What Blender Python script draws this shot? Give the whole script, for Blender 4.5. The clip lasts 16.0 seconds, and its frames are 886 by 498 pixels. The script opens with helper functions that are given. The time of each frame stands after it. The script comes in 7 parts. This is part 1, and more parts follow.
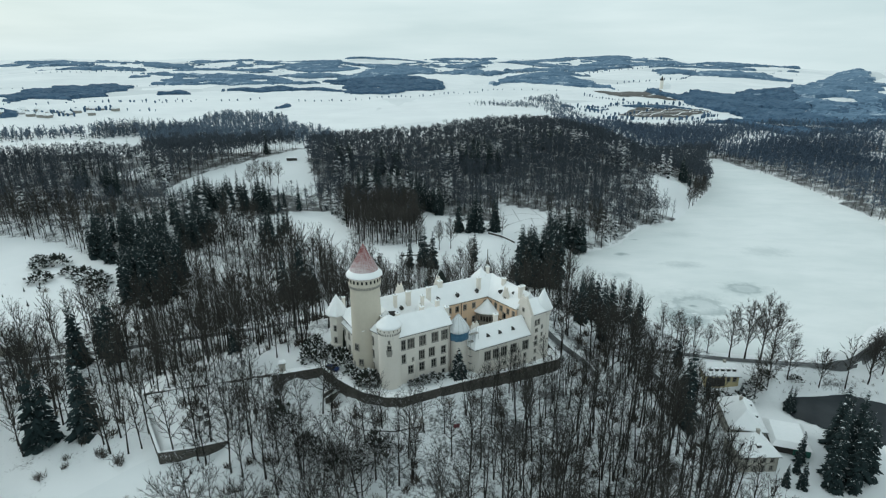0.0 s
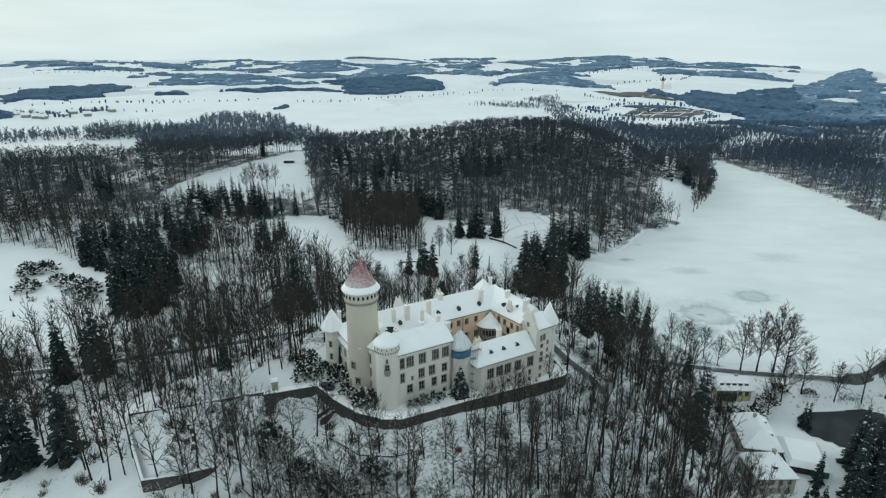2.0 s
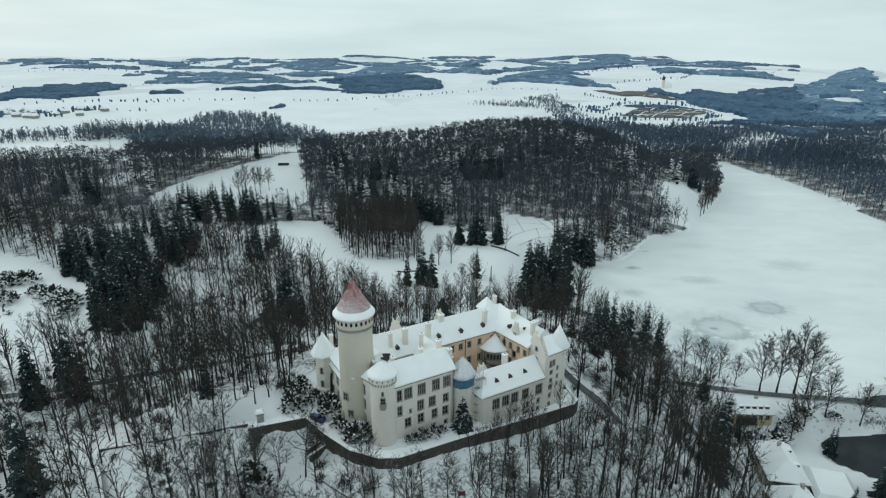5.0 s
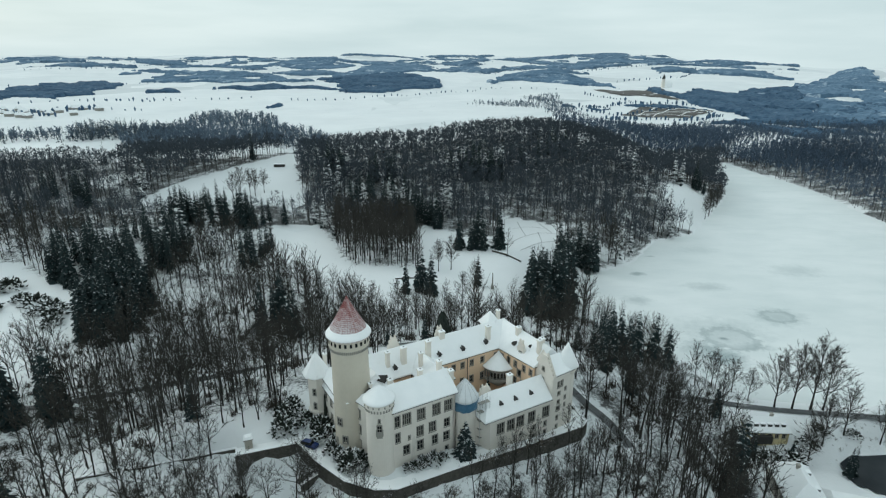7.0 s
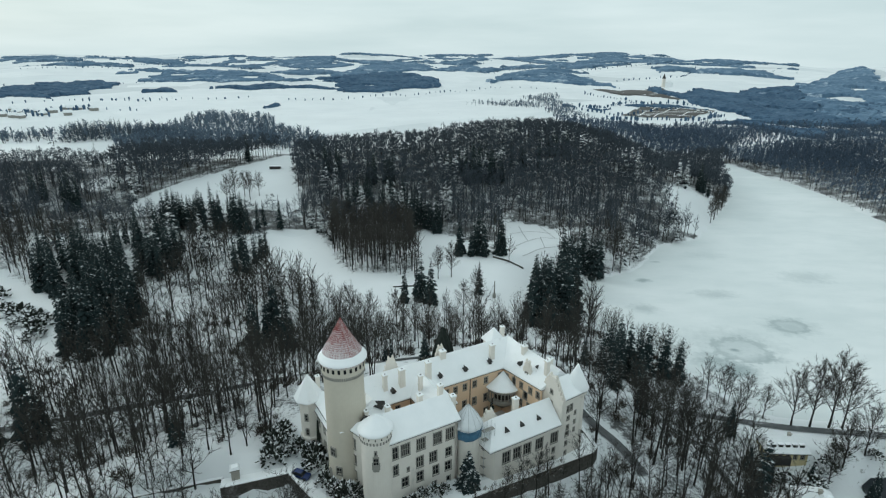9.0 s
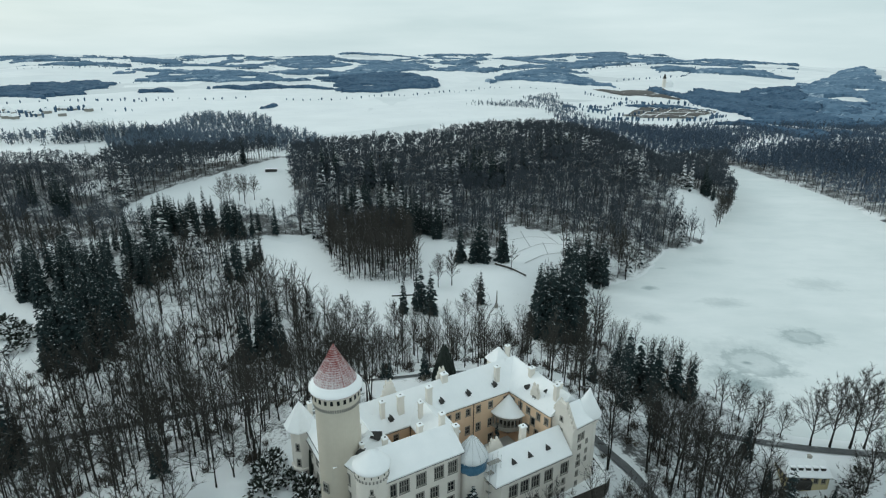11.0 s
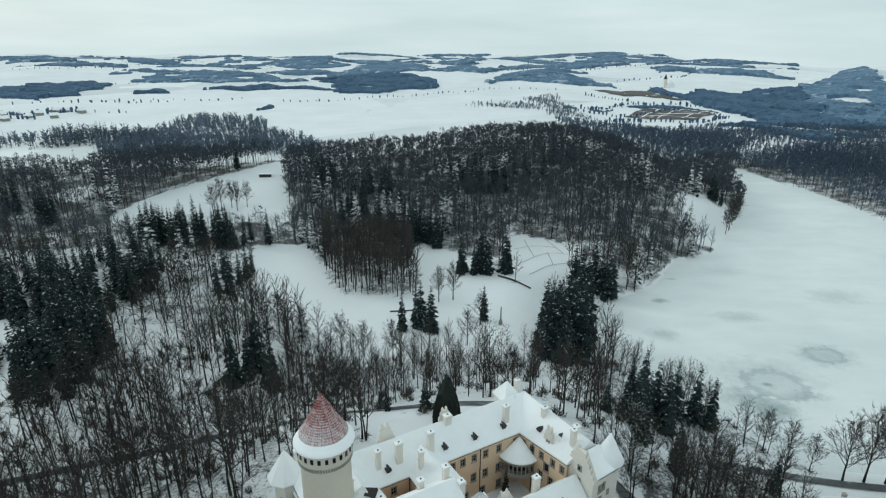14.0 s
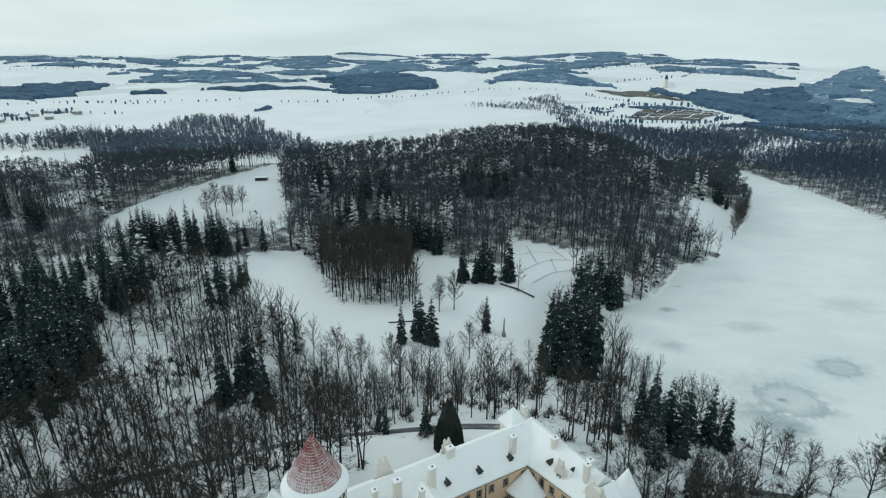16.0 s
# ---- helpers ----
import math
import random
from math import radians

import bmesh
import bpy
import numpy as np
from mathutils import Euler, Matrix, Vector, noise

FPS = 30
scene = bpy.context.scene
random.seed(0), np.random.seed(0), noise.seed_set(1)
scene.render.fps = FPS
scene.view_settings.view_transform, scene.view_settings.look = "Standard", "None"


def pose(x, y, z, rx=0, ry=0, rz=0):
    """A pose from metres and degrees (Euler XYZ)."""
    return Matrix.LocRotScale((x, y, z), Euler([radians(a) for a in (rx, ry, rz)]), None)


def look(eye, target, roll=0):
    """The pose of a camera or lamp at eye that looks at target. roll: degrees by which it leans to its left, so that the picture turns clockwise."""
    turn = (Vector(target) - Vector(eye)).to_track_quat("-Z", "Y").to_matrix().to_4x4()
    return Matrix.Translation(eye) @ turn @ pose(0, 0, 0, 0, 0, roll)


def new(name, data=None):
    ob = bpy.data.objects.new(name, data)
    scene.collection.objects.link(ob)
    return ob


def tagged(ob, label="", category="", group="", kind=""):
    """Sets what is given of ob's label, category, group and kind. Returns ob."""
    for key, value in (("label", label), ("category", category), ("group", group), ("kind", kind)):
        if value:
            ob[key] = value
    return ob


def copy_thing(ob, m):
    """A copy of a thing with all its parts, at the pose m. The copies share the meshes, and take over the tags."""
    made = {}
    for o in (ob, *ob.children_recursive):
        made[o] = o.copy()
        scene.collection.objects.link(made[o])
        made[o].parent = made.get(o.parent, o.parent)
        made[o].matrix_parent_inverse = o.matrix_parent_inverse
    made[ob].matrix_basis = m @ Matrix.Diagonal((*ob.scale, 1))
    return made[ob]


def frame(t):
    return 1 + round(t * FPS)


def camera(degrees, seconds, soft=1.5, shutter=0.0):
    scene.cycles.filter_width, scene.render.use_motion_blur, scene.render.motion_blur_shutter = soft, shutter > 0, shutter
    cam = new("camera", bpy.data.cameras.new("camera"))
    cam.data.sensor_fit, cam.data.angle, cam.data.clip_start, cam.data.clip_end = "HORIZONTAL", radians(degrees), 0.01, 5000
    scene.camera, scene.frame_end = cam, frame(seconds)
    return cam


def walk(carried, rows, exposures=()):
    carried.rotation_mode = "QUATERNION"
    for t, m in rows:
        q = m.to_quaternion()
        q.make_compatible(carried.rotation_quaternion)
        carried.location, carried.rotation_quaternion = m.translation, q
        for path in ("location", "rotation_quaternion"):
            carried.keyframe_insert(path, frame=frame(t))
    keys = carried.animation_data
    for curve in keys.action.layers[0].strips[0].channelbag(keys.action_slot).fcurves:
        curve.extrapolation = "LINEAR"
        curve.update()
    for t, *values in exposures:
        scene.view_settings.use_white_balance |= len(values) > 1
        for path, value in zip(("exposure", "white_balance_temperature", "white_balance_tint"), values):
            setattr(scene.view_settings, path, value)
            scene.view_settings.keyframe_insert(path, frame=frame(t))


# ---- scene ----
cam = camera(75.92, 16.0, soft=1.2)
PATH = [
    (0, 0.03, -0.05, 82.98, 71.152, 0.029, 0.008),
    (1, -0.13, 4.04, 83.27, 71.164, 0.039, -0.012),
    (2, -0.32, 8.29, 83.53, 71.142, 0.033, -0.047),
    (3, -0.53, 12.69, 83.77, 71.098, 0.014, -0.094),
    (4, -0.76, 17.21, 83.98, 71.041, -0.01, -0.15),
    (5.3, -1.07, 23.21, 84.23, 70.959, -0.046, -0.23),
    (6.5, -1.36, 28.85, 84.45, 70.888, -0.078, -0.308),
    (8, -1.74, 35.98, 84.71, 70.814, -0.107, -0.404),
    (9.2, -2.03, 41.69, 84.92, 70.774, -0.121, -0.477),
    (10.3, -2.3, 46.92, 85.12, 70.752, -0.125, -0.54),
    (11.5, -2.58, 52.58, 85.36, 70.743, -0.121, -0.602),
    (13, -2.91, 59.55, 85.68, 70.746, -0.106, -0.67),
    (14.5, -3.23, 66.37, 86.06, 70.749, -0.087, -0.731),
    (16, -3.54, 73.01, 86.5, 70.73, -0.077, -0.786),
]
walk(cam, [(t, pose(x, y, z, rx, ry, rz)) for t, x, y, z, rx, ry, rz in PATH],
     [(0, -0.05, 5950, 2), (16, -0.1, 5950, 2)])

# ---- light: an overcast winter sky, the sun behind thin cloud in the north-west ----
SUN_UP, SUN_TURN = 26, 60
world = bpy.data.worlds.new("winter_sky")
scene.world = world
world.use_nodes = True
wn, wl = world.node_tree.nodes, world.node_tree.links
wn.clear()
w_out = wn.new("ShaderNodeOutputWorld")
w_bg = wn.new("ShaderNodeBackground")
w_sky = wn.new("ShaderNodeTexSky")
w_sky.sky_type, w_sky.sun_disc = "NISHITA", False
w_sky.sun_elevation, w_sky.sun_rotation = radians(SUN_UP), radians(-SUN_TURN)
w_sky.dust_density, w_sky.air_density = 4.0, 1.0
w_co = wn.new("ShaderNodeTexCoord")
w_map = wn.new("ShaderNodeMapping")
w_map.inputs["Scale"].default_value = (1.0, 1.0, 7.0)
w_no = wn.new("ShaderNodeTexNoise")
w_no.inputs["Scale"].default_value, w_no.inputs["Detail"].default_value = 2.4, 6.0
w_ramp = wn.new("ShaderNodeValToRGB")
w_ramp.color_ramp.elements[0].position, w_ramp.color_ramp.elements[0].color = 0.36, (6.3, 7.0, 6.9, 1)
w_ramp.color_ramp.elements[1].position, w_ramp.color_ramp.elements[1].color = 0.62, (7.6, 8.1, 7.9, 1)
w_mix = wn.new("ShaderNodeMix")
w_mix.data_type = "RGBA"
w_mix.inputs["Factor"].default_value = 0.9
wl.new(w_co.outputs["Generated"], w_map.inputs["Vector"])
wl.new(w_map.outputs["Vector"], w_no.inputs["Vector"])
wl.new(w_no.outputs["Fac"], w_ramp.inputs["Fac"])
wl.new(w_sky.outputs["Color"], w_mix.inputs["A"])
wl.new(w_ramp.outputs["Color"], w_mix.inputs["B"])
wl.new(w_mix.outputs["Result"], w_bg.inputs["Color"])
w_bg.inputs["Strength"].default_value = 0.115
wl.new(w_bg.outputs["Background"], w_out.inputs["Surface"])

sun = new("sun", bpy.data.lights.new("sun", "SUN"))
sun.data.energy, sun.data.angle, sun.data.color = 0.7, radians(20), (1.0, 0.96, 0.9)
sun.matrix_world = look((0, 0, 300), Vector((0, 0, 300)) + Vector((math.sin(radians(SUN_TURN)) * math.cos(radians(SUN_UP)), -math.cos(radians(SUN_TURN)) * math.cos(radians(SUN_UP)), -math.sin(radians(SUN_UP)))))

# ---- materials ----
def material(name, rough=0.8, metal=0.0):
    m = bpy.data.materials.new(name)
    m.use_nodes = True
    b = m.node_tree.nodes["Principled BSDF"]
    b.inputs["Roughness"].default_value, b.inputs["Metallic"].default_value = rough, metal
    return m, m.node_tree.nodes, m.node_tree.links, b


def noise_at(n, l, scale, detail=5.0, rough=0.55, stretch=(1, 1, 1), coords="Object"):
    co, mp, no = n.new("ShaderNodeTexCoord"), n.new("ShaderNodeMapping"), n.new("ShaderNodeTexNoise")
    mp.inputs["Scale"].default_value = stretch
    no.inputs["Scale"].default_value, no.inputs["Detail"].default_value, no.inputs["Roughness"].default_value = scale, detail, rough
    l.new(co.outputs[coords], mp.inputs["Vector"])
    l.new(mp.outputs["Vector"], no.inputs["Vector"])
    return no.outputs["Fac"]


def ramp_of(n, l, fac, *stops):
    r = n.new("ShaderNodeValToRGB")
    els = r.color_ramp.elements
    while len(els) < len(stops):
        els.new(0.5)
    for e, (p, c) in zip(els, stops):
        e.position, e.color = p, (*c, 1)
    l.new(fac, r.inputs["Fac"])
    return r.outputs["Color"]


def blend_of(n, l, fac, a, b, kind="MIX"):
    x = n.new("ShaderNodeMix")
    x.data_type, x.blend_type = "RGBA", kind
    for key, v in (("Factor", fac), ("A", a), ("B", b)):
        if isinstance(v, tuple):
            x.inputs[key].default_value = (*v, 1)
        elif isinstance(v, float):
            x.inputs[key].default_value = v
        else:
            l.new(v, x.inputs[key])
    return x.outputs["Result"]


def math_of(n, l, op, a, b=None):
    x = n.new("ShaderNodeMath")
    x.operation = op
    for i, v in enumerate((a, b)):
        if v is None:
            continue
        if isinstance(v, (int, float)):
            x.inputs[i].default_value = v
        else:
            l.new(v, x.inputs[i])
    return x.outputs[0]


def relief(n, l, b, fac, strength=0.3, far=0.05):
    bp = n.new("ShaderNodeBump")
    bp.inputs["Strength"].default_value, bp.inputs["Distance"].default_value = strength, far
    l.new(fac, bp.inputs["Height"])
    l.new(bp.outputs["Normal"], b.inputs["Normal"])


def upness(n, l, lo, hi, scale, amount):
    """Where snow can lie: faces that look up, broken by noise."""
    g, sp = n.new("ShaderNodeNewGeometry"), n.new("ShaderNodeSeparateXYZ")
    l.new(g.outputs["Normal"], sp.inputs["Vector"])
    k = math_of(n, l, "ADD", sp.outputs["Z"], math_of(n, l, "MULTIPLY", math_of(n, l, "SUBTRACT", noise_at(n, l, scale, 4), 0.5), amount))
    mr = n.new("ShaderNodeMapRange")
    mr.inputs["From Min"].default_value, mr.inputs["From Max"].default_value = lo, hi
    l.new(k, mr.inputs["Value"])
    return mr.outputs["Result"]


SNOW = (0.80, 0.815, 0.825)
LAKE_Z = -25.0


def patched(name, scale, c0, c1, big=0.3, rough=0.85, bump=0.3, far=0.03, stretch=(1, 1, 1), stains=None, snowy=None):
    """Two-scale colour variation with grain relief; snowy: (lo, hi, scale, amount) lays snow on what looks up."""
    m, n, l, b = material(name, rough)
    if rough >= 0.95:
        b.inputs["Specular IOR Level"].default_value = 0.2
    fine, coarse = noise_at(n, l, scale, 6, 0.6, stretch), noise_at(n, l, scale * 0.12, 4)
    col = ramp_of(n, l, blend_of(n, l, big, fine, coarse), (0.3, c0), (0.7, c1))
    if stains:
        k = ramp_of(n, l, noise_at(n, l, stains[0], 5, 0.65, stains[3] if len(stains) > 3 else (1, 1, 1)), (stains[2], (0, 0, 0)), (min(1.0, stains[2] + 0.16), (1, 1, 1)))
        col = blend_of(n, l, k, col, stains[1])
    if snowy:
        col = blend_of(n, l, upness(n, l, *snowy), col, SNOW)
    l.new(col, b.inputs["Base Color"])
    relief(n, l, b, fine, bump, far)
    return m


def ground_material():
    m, n, l, b = material("snowy_ground", 0.9)
    fine = noise_at(n, l, 1.3, 7, 0.75)
    mid = noise_at(n, l, 0.09, 6, 0.7)
    big = noise_at(n, l, 0.012, 5, 0.6)
    snow = ramp_of(n, l, big, (0.3, (0.74, 0.755, 0.765)), (0.7, (0.83, 0.84, 0.845)))
    # fields of the distance differ a little, with stubble showing in some
    vo = n.new("ShaderNodeTexVoronoi")
    vo.inputs["Scale"].default_value = 0.0042
    co = n.new("ShaderNodeTexCoord")
    l.new(co.outputs["Object"], vo.inputs["Vector"])
    hue = n.new("ShaderNodeSeparateColor")
    l.new(vo.outputs["Color"], hue.inputs["Color"])
    stubble = ramp_of(n, l, hue.outputs["Red"], (0.0, (1, 1, 1)), (0.5, (0.97, 0.975, 0.98)), (0.8, (0.93, 0.94, 0.945)), (1.0, (0.80, 0.815, 0.825)))
    snow = blend_of(n, l, 1.0, snow, stubble, "MULTIPLY")
    litter = ramp_of(n, l, fine, (0.35, (0.026, 0.028, 0.029)), (0.65, (0.12, 0.122, 0.122)))
    # bare leaf litter shows through the thin snow of the woods, which the "wooded" attribute marks; its raised value on
    # the hill also paints in tree shade
    at = n.new("ShaderNodeAttribute")
    at.attribute_name = "wooded"
    k = math_of(n, l, "ADD", math_of(n, l, "MULTIPLY", fine, 0.6), math_of(n, l, "MULTIPLY", mid, 0.55))
    k = math_of(n, l, "ADD", k, math_of(n, l, "MULTIPLY", at.outputs["Fac"], 0.152))
    patch = ramp_of(n, l, k, (0.70, (0, 0, 0)), (0.80, (1, 1, 1)))
    l.new(blend_of(n, l, patch, snow, litter), b.inputs["Base Color"])
    relief(n, l, b, mid, 0.5, 0.6)
    return m


def ice_material():
    m, n, l, b = material("snowed_ice", 0.75)
    big = noise_at(n, l, 0.012, 5, 0.55, (1, 1.6, 1))
    base = ramp_of(n, l, big, (0.35, (0.70, 0.735, 0.735)), (0.65, (0.79, 0.81, 0.81)))
    drift = ramp_of(n, l, noise_at(n, l, 0.05, 6, 0.6, (1, 2.2, 1)), (0.42, (0, 0, 0)), (0.75, (0.25, 0.25, 0.25)))
    col = blend_of(n, l, drift, base, (0.50, 0.56, 0.57))
    # thaw rings and slushy spots: centre, half-lengths, inner and outer edge, strength
    rag = noise_at(n, l, 0.2, 7, 0.72)
    for cx, cy, rx, ry, inner, depth in ((116.8, 236, 10, 9, 0.75, 0.5), (115, 240, 23, 18, 0.2, 0.36), (107, 221, 10, 9, 0.0, 0.9), (101, 228, 9, 7, 0.0, 0.6), (114, 236, 2.8, 1.6, 0.0, 1.0), (122, 229, 9, 4, 0.0, 0.4), (147, 256, 6.5, 5.5, 0.8, 0.55), (147, 256, 14, 11, 0.2, 0.5),
                                         (130.5, 290, 13, 7, 0.0, 0.42), (102, 307, 5, 3.4, 0.0, 0.75), (188, 311, 17, 10, 0.0, 0.34), (91, 274, 9, 6, 0.0, 0.42), (118, 334, 4, 1.6, 0.0, 0.6), (150, 345, 14, 8, 0.0, 0.2)):
        co, ad, mu, le = n.new("ShaderNodeTexCoord"), n.new("ShaderNodeVectorMath"), n.new("ShaderNodeVectorMath"), n.new("ShaderNodeVectorMath")
        ad.operation, mu.operation, le.operation = "ADD", "MULTIPLY", "LENGTH"
        ad.inputs[1].default_value, mu.inputs[1].default_value = (-cx, -cy, -LAKE_Z), (1 / rx, 1 / ry, 1)
        l.new(co.outputs["Object"], ad.inputs[0])
        l.new(ad.outputs[0], mu.inputs[0])
        l.new(mu.outputs[0], le.inputs[0])
        d = math_of(n, l, "ADD", le.outputs["Value"], math_of(n, l, "MULTIPLY", math_of(n, l, "SUBTRACT", rag, 0.5), 1.9))
        w = depth
        if inner > 0.5:
            spot = ramp_of(n, l, math_of(n, l, "MULTIPLY", d, 0.5), (0.34, (0, 0, 0)), (0.47, (w, w, w)), (0.50, (w, w, w)), (0.64, (0, 0, 0)))
        else:
            spot = ramp_of(n, l, math_of(n, l, "MULTIPLY", d, 0.5), (0.1, (w, w, w)), (0.5, (0, 0, 0)))
        col = blend_of(n, l, spot, col, (0.30, 0.36, 0.37))
    l.new(col, b.inputs["Base Color"])
    relief(n, l, b, big, 0.2, 0.1)
    return m


def tile_material():
    """Red clay tiles with snow caught in the rows, thicker towards the foot of the cone."""
    m, n, l, b = material("snowed_red_tile", 0.8)
    fine = noise_at(n, l, 3.0, 5, 0.6)
    red = ramp_of(n, l, fine, (0.3, (0.14, 0.018, 0.016)), (0.7, (0.27, 0.04, 0.032)))
    co, sp = n.new("ShaderNodeTexCoord"), n.new("ShaderNodeSeparateXYZ")
    l.new(co.outputs["Generated"], sp.inputs["Vector"])
    lie = math_of(n, l, "SUBTRACT", 0.86, math_of(n, l, "ADD", math_of(n, l, "MULTIPLY", sp.outputs["Z"], 1.0), math_of(n, l, "MULTIPLY", sp.outputs["X"], 0.32)))
    lie = math_of(n, l, "ADD", lie, math_of(n, l, "MULTIPLY", math_of(n, l, "SUBTRACT", noise_at(n, l, 2.4, 5, 0.75), 0.5), 2.4))
    k = ramp_of(n, l, lie, (0.25, (0, 0, 0)), (0.95, (0.85, 0.85, 0.85)))
    # snow lies along the courses and in the joints between the tiles
    at = n.new("ShaderNodeSeparateXYZ")
    l.new(co.outputs["Object"], at.inputs["Vector"])
    turn = math_of(n, l, "ARCTAN2", math_of(n, l, "ADD", at.outputs["Y"], -11.9), math_of(n, l, "ADD", at.outputs["X"], 4.2))
    row = ramp_of(n, l, math_of(n, l, "FRACT", math_of(n, l, "MULTIPLY", at.outputs["Z"], 2.9)), (0.55, (0, 0, 0)), (0.75, (0.9, 0.9, 0.9)))
    joint = ramp_of(n, l, math_of(n, l, "FRACT", math_of(n, l, "MULTIPLY", turn, 10.5)), (0.55, (0, 0, 0)), (0.72, (0.9, 0.9, 0.9)))
    lines = math_of(n, l, "MAXIMUM", row, joint)
    some = ramp_of(n, l, math_of(n, l, "ADD", math_of(n, l, "MULTIPLY", lie, 0.25), noise_at(n, l, 1.1, 4, 0.7)), (0.38, (0.05, 0.05, 0.05)), (0.62, (0.72, 0.72, 0.72)))
    k = math_of(n, l, "MAXIMUM", k, math_of(n, l, "MULTIPLY", lines, some))
    l.new(blend_of(n, l, k, red, SNOW), b.inputs["Base Color"])
    relief(n, l, b, fine, 0.4, 0.03)
    return m


M_GROUND, M_ICE = ground_material(), ice_material()
M_SNOW = patched("snow", 0.8, (0.83, 0.845, 0.855), (0.90, 0.905, 0.91), 0.5, 0.9, 0.35, 0.06)
M_ROOF = patched("snowed_roof", 0.5, (0.82, 0.835, 0.845), (0.90, 0.905, 0.91), 0.5, 0.9, 0.4, 0.07, stains=(0.6, (0.62, 0.62, 0.62), 0.66, (1, 1, 0.5)))
M_TILE = tile_material()
M_PLASTER = patched("white_plaster", 1.2, (0.675, 0.635, 0.572), (0.755, 0.712, 0.652), 0.6, 0.9, 0.15, 0.02, stains=(0.35, (0.50, 0.48, 0.44), 0.60, (1, 1, 0.3)))
M_TOWER = patched("beige_plaster", 1.2, (0.50, 0.455, 0.375), (0.57, 0.525, 0.44), 0.6, 0.9, 0.15, 0.02, stains=(0.3, (0.44, 0.42, 0.37), 0.60, (1, 1, 0.25)))
M_OCHRE = patched("ochre_plaster", 1.2, (0.68, 0.495, 0.33), (0.75, 0.565, 0.40), 0.6, 0.9, 0.15, 0.02)
M_YELLOW = patched("yellow_plaster", 1.2, (0.55, 0.47, 0.26), (0.63, 0.54, 0.32), 0.6, 0.9, 0.15, 0.02)
M_GREYWALL = patched("grey_plaster", 1.2, (0.33, 0.31, 0.27), (0.42, 0.40, 0.35), 0.6, 0.9, 0.2, 0.02)
M_STONE = patched("rubble_stone", 1.6, (0.036, 0.034, 0.030), (0.125, 0.117, 0.103), 0.3, 0.95, 0.8, 0.12, snowy=(0.55, 0.85, 1.5, 0.5))
M_TRIM = patched("grey_stone_trim", 4.0, (0.22, 0.21, 0.19), (0.31, 0.30, 0.27), 0.4, 0.9)
M_WOODDARK = patched("dark_wood", 5.0, (0.018, 0.017, 0.016), (0.045, 0.042, 0.039), 0.4, 0.7)
M_BARK = patched("bark", 2.2, (0.013, 0.0128, 0.012), (0.040, 0.038, 0.034), 0.4, 0.95, 0.6, 0.05, (1, 1, 0.25), snowy=(0.70, 0.95, 0.9, 0.8))
M_TWIG = patched("twigs", 0.5, (0.024, 0.0232, 0.0206), (0.064, 0.0605, 0.0530), 0.5, 0.95, 0.0, 0.01, snowy=(0.92, 1.25, 0.3, 1.0))
M_FROSTTWIG = patched("snow_laden_twigs", 0.5, (0.016, 0.0155, 0.014), (0.044, 0.042, 0.038), 0.5, 0.95, 0.0, 0.01, snowy=(0.62, 1.02, 0.6, 0.9))
M_SPRUCE = patched("spruce_needles", 1.2, (0.010, 0.0185, 0.0195), (0.027, 0.042, 0.043), 0.4, 0.95, 0.5, 0.06, snowy=(0.98, 1.16, 1.0, 1.5))
M_SNOWSPRUCE = patched("snowed_spruce_needles", 1.0, (0.006, 0.012, 0.014), (0.018, 0.029, 0.032), 0.4, 0.95, 0.5, 0.06, snowy=(0.62, 0.9, 0.45, 1.3))
M_YEW = patched("yew_needles", 1.2, (0.006, 0.011, 0.009), (0.018, 0.027, 0.021), 0.4, 0.9, 0.5, 0.06)
M_SHRUB = patched("evergreen_leaves", 2.0, (0.008, 0.013, 0.009), (0.022, 0.030, 0.020), 0.4, 0.85, 0.4, 0.05, snowy=(0.32, 0.55, 0.8, 1.5))
# far canopies: aerial haze is put into the base colour as blue-grey
M_FARWOOD = patched("hazed_wood", 0.14, (0.024, 0.056, 0.104), (0.105, 0.172, 0.256), 0.5, 0.95, 0.3, 0.6, stains=(0.03, (0.40, 0.49, 0.59), 0.64))
# twigs beyond the ridge: distance haze mixed into the colour as pale blue
M_HAZETWIG = patched("hazed_twigs", 0.08, (0.064, 0.092, 0.128), (0.155, 0.200, 0.252), 0.5, 0.95, 0.0, 0.01, snowy=(0.9, 1.35, 0.1, 0.9))
# hill twigs: tinted bluer than the near ones, haze painted in
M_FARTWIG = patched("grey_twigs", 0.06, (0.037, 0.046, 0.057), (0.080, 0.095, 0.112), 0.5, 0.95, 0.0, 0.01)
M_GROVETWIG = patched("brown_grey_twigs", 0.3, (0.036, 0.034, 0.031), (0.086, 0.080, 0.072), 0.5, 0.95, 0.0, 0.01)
# valley twigs and far needles: base colours shifted towards haze blue
M_VALETWIG = patched("slate_haze_twigs", 0.05, (0.044, 0.066, 0.098), (0.108, 0.148, 0.204), 0.5, 0.95, 0.0, 0.01)
M_FARSPRUCE = patched("far_hazed_needles", 0.3, (0.026, 0.046, 0.064), (0.070, 0.102, 0.130), 0.4, 0.9, 0.3, 0.1, snowy=(0.95, 1.3, 0.5, 1.2))
# paler and bluer again: painted haze for the farthest woods
M_HILLWOOD = patched("hazed_hill_wood", 0.08, (0.058, 0.112, 0.184), (0.180, 0.268, 0.364), 0.5, 0.95, 0.3, 0.6, stains=(0.02, (0.54, 0.62, 0.70), 0.575))
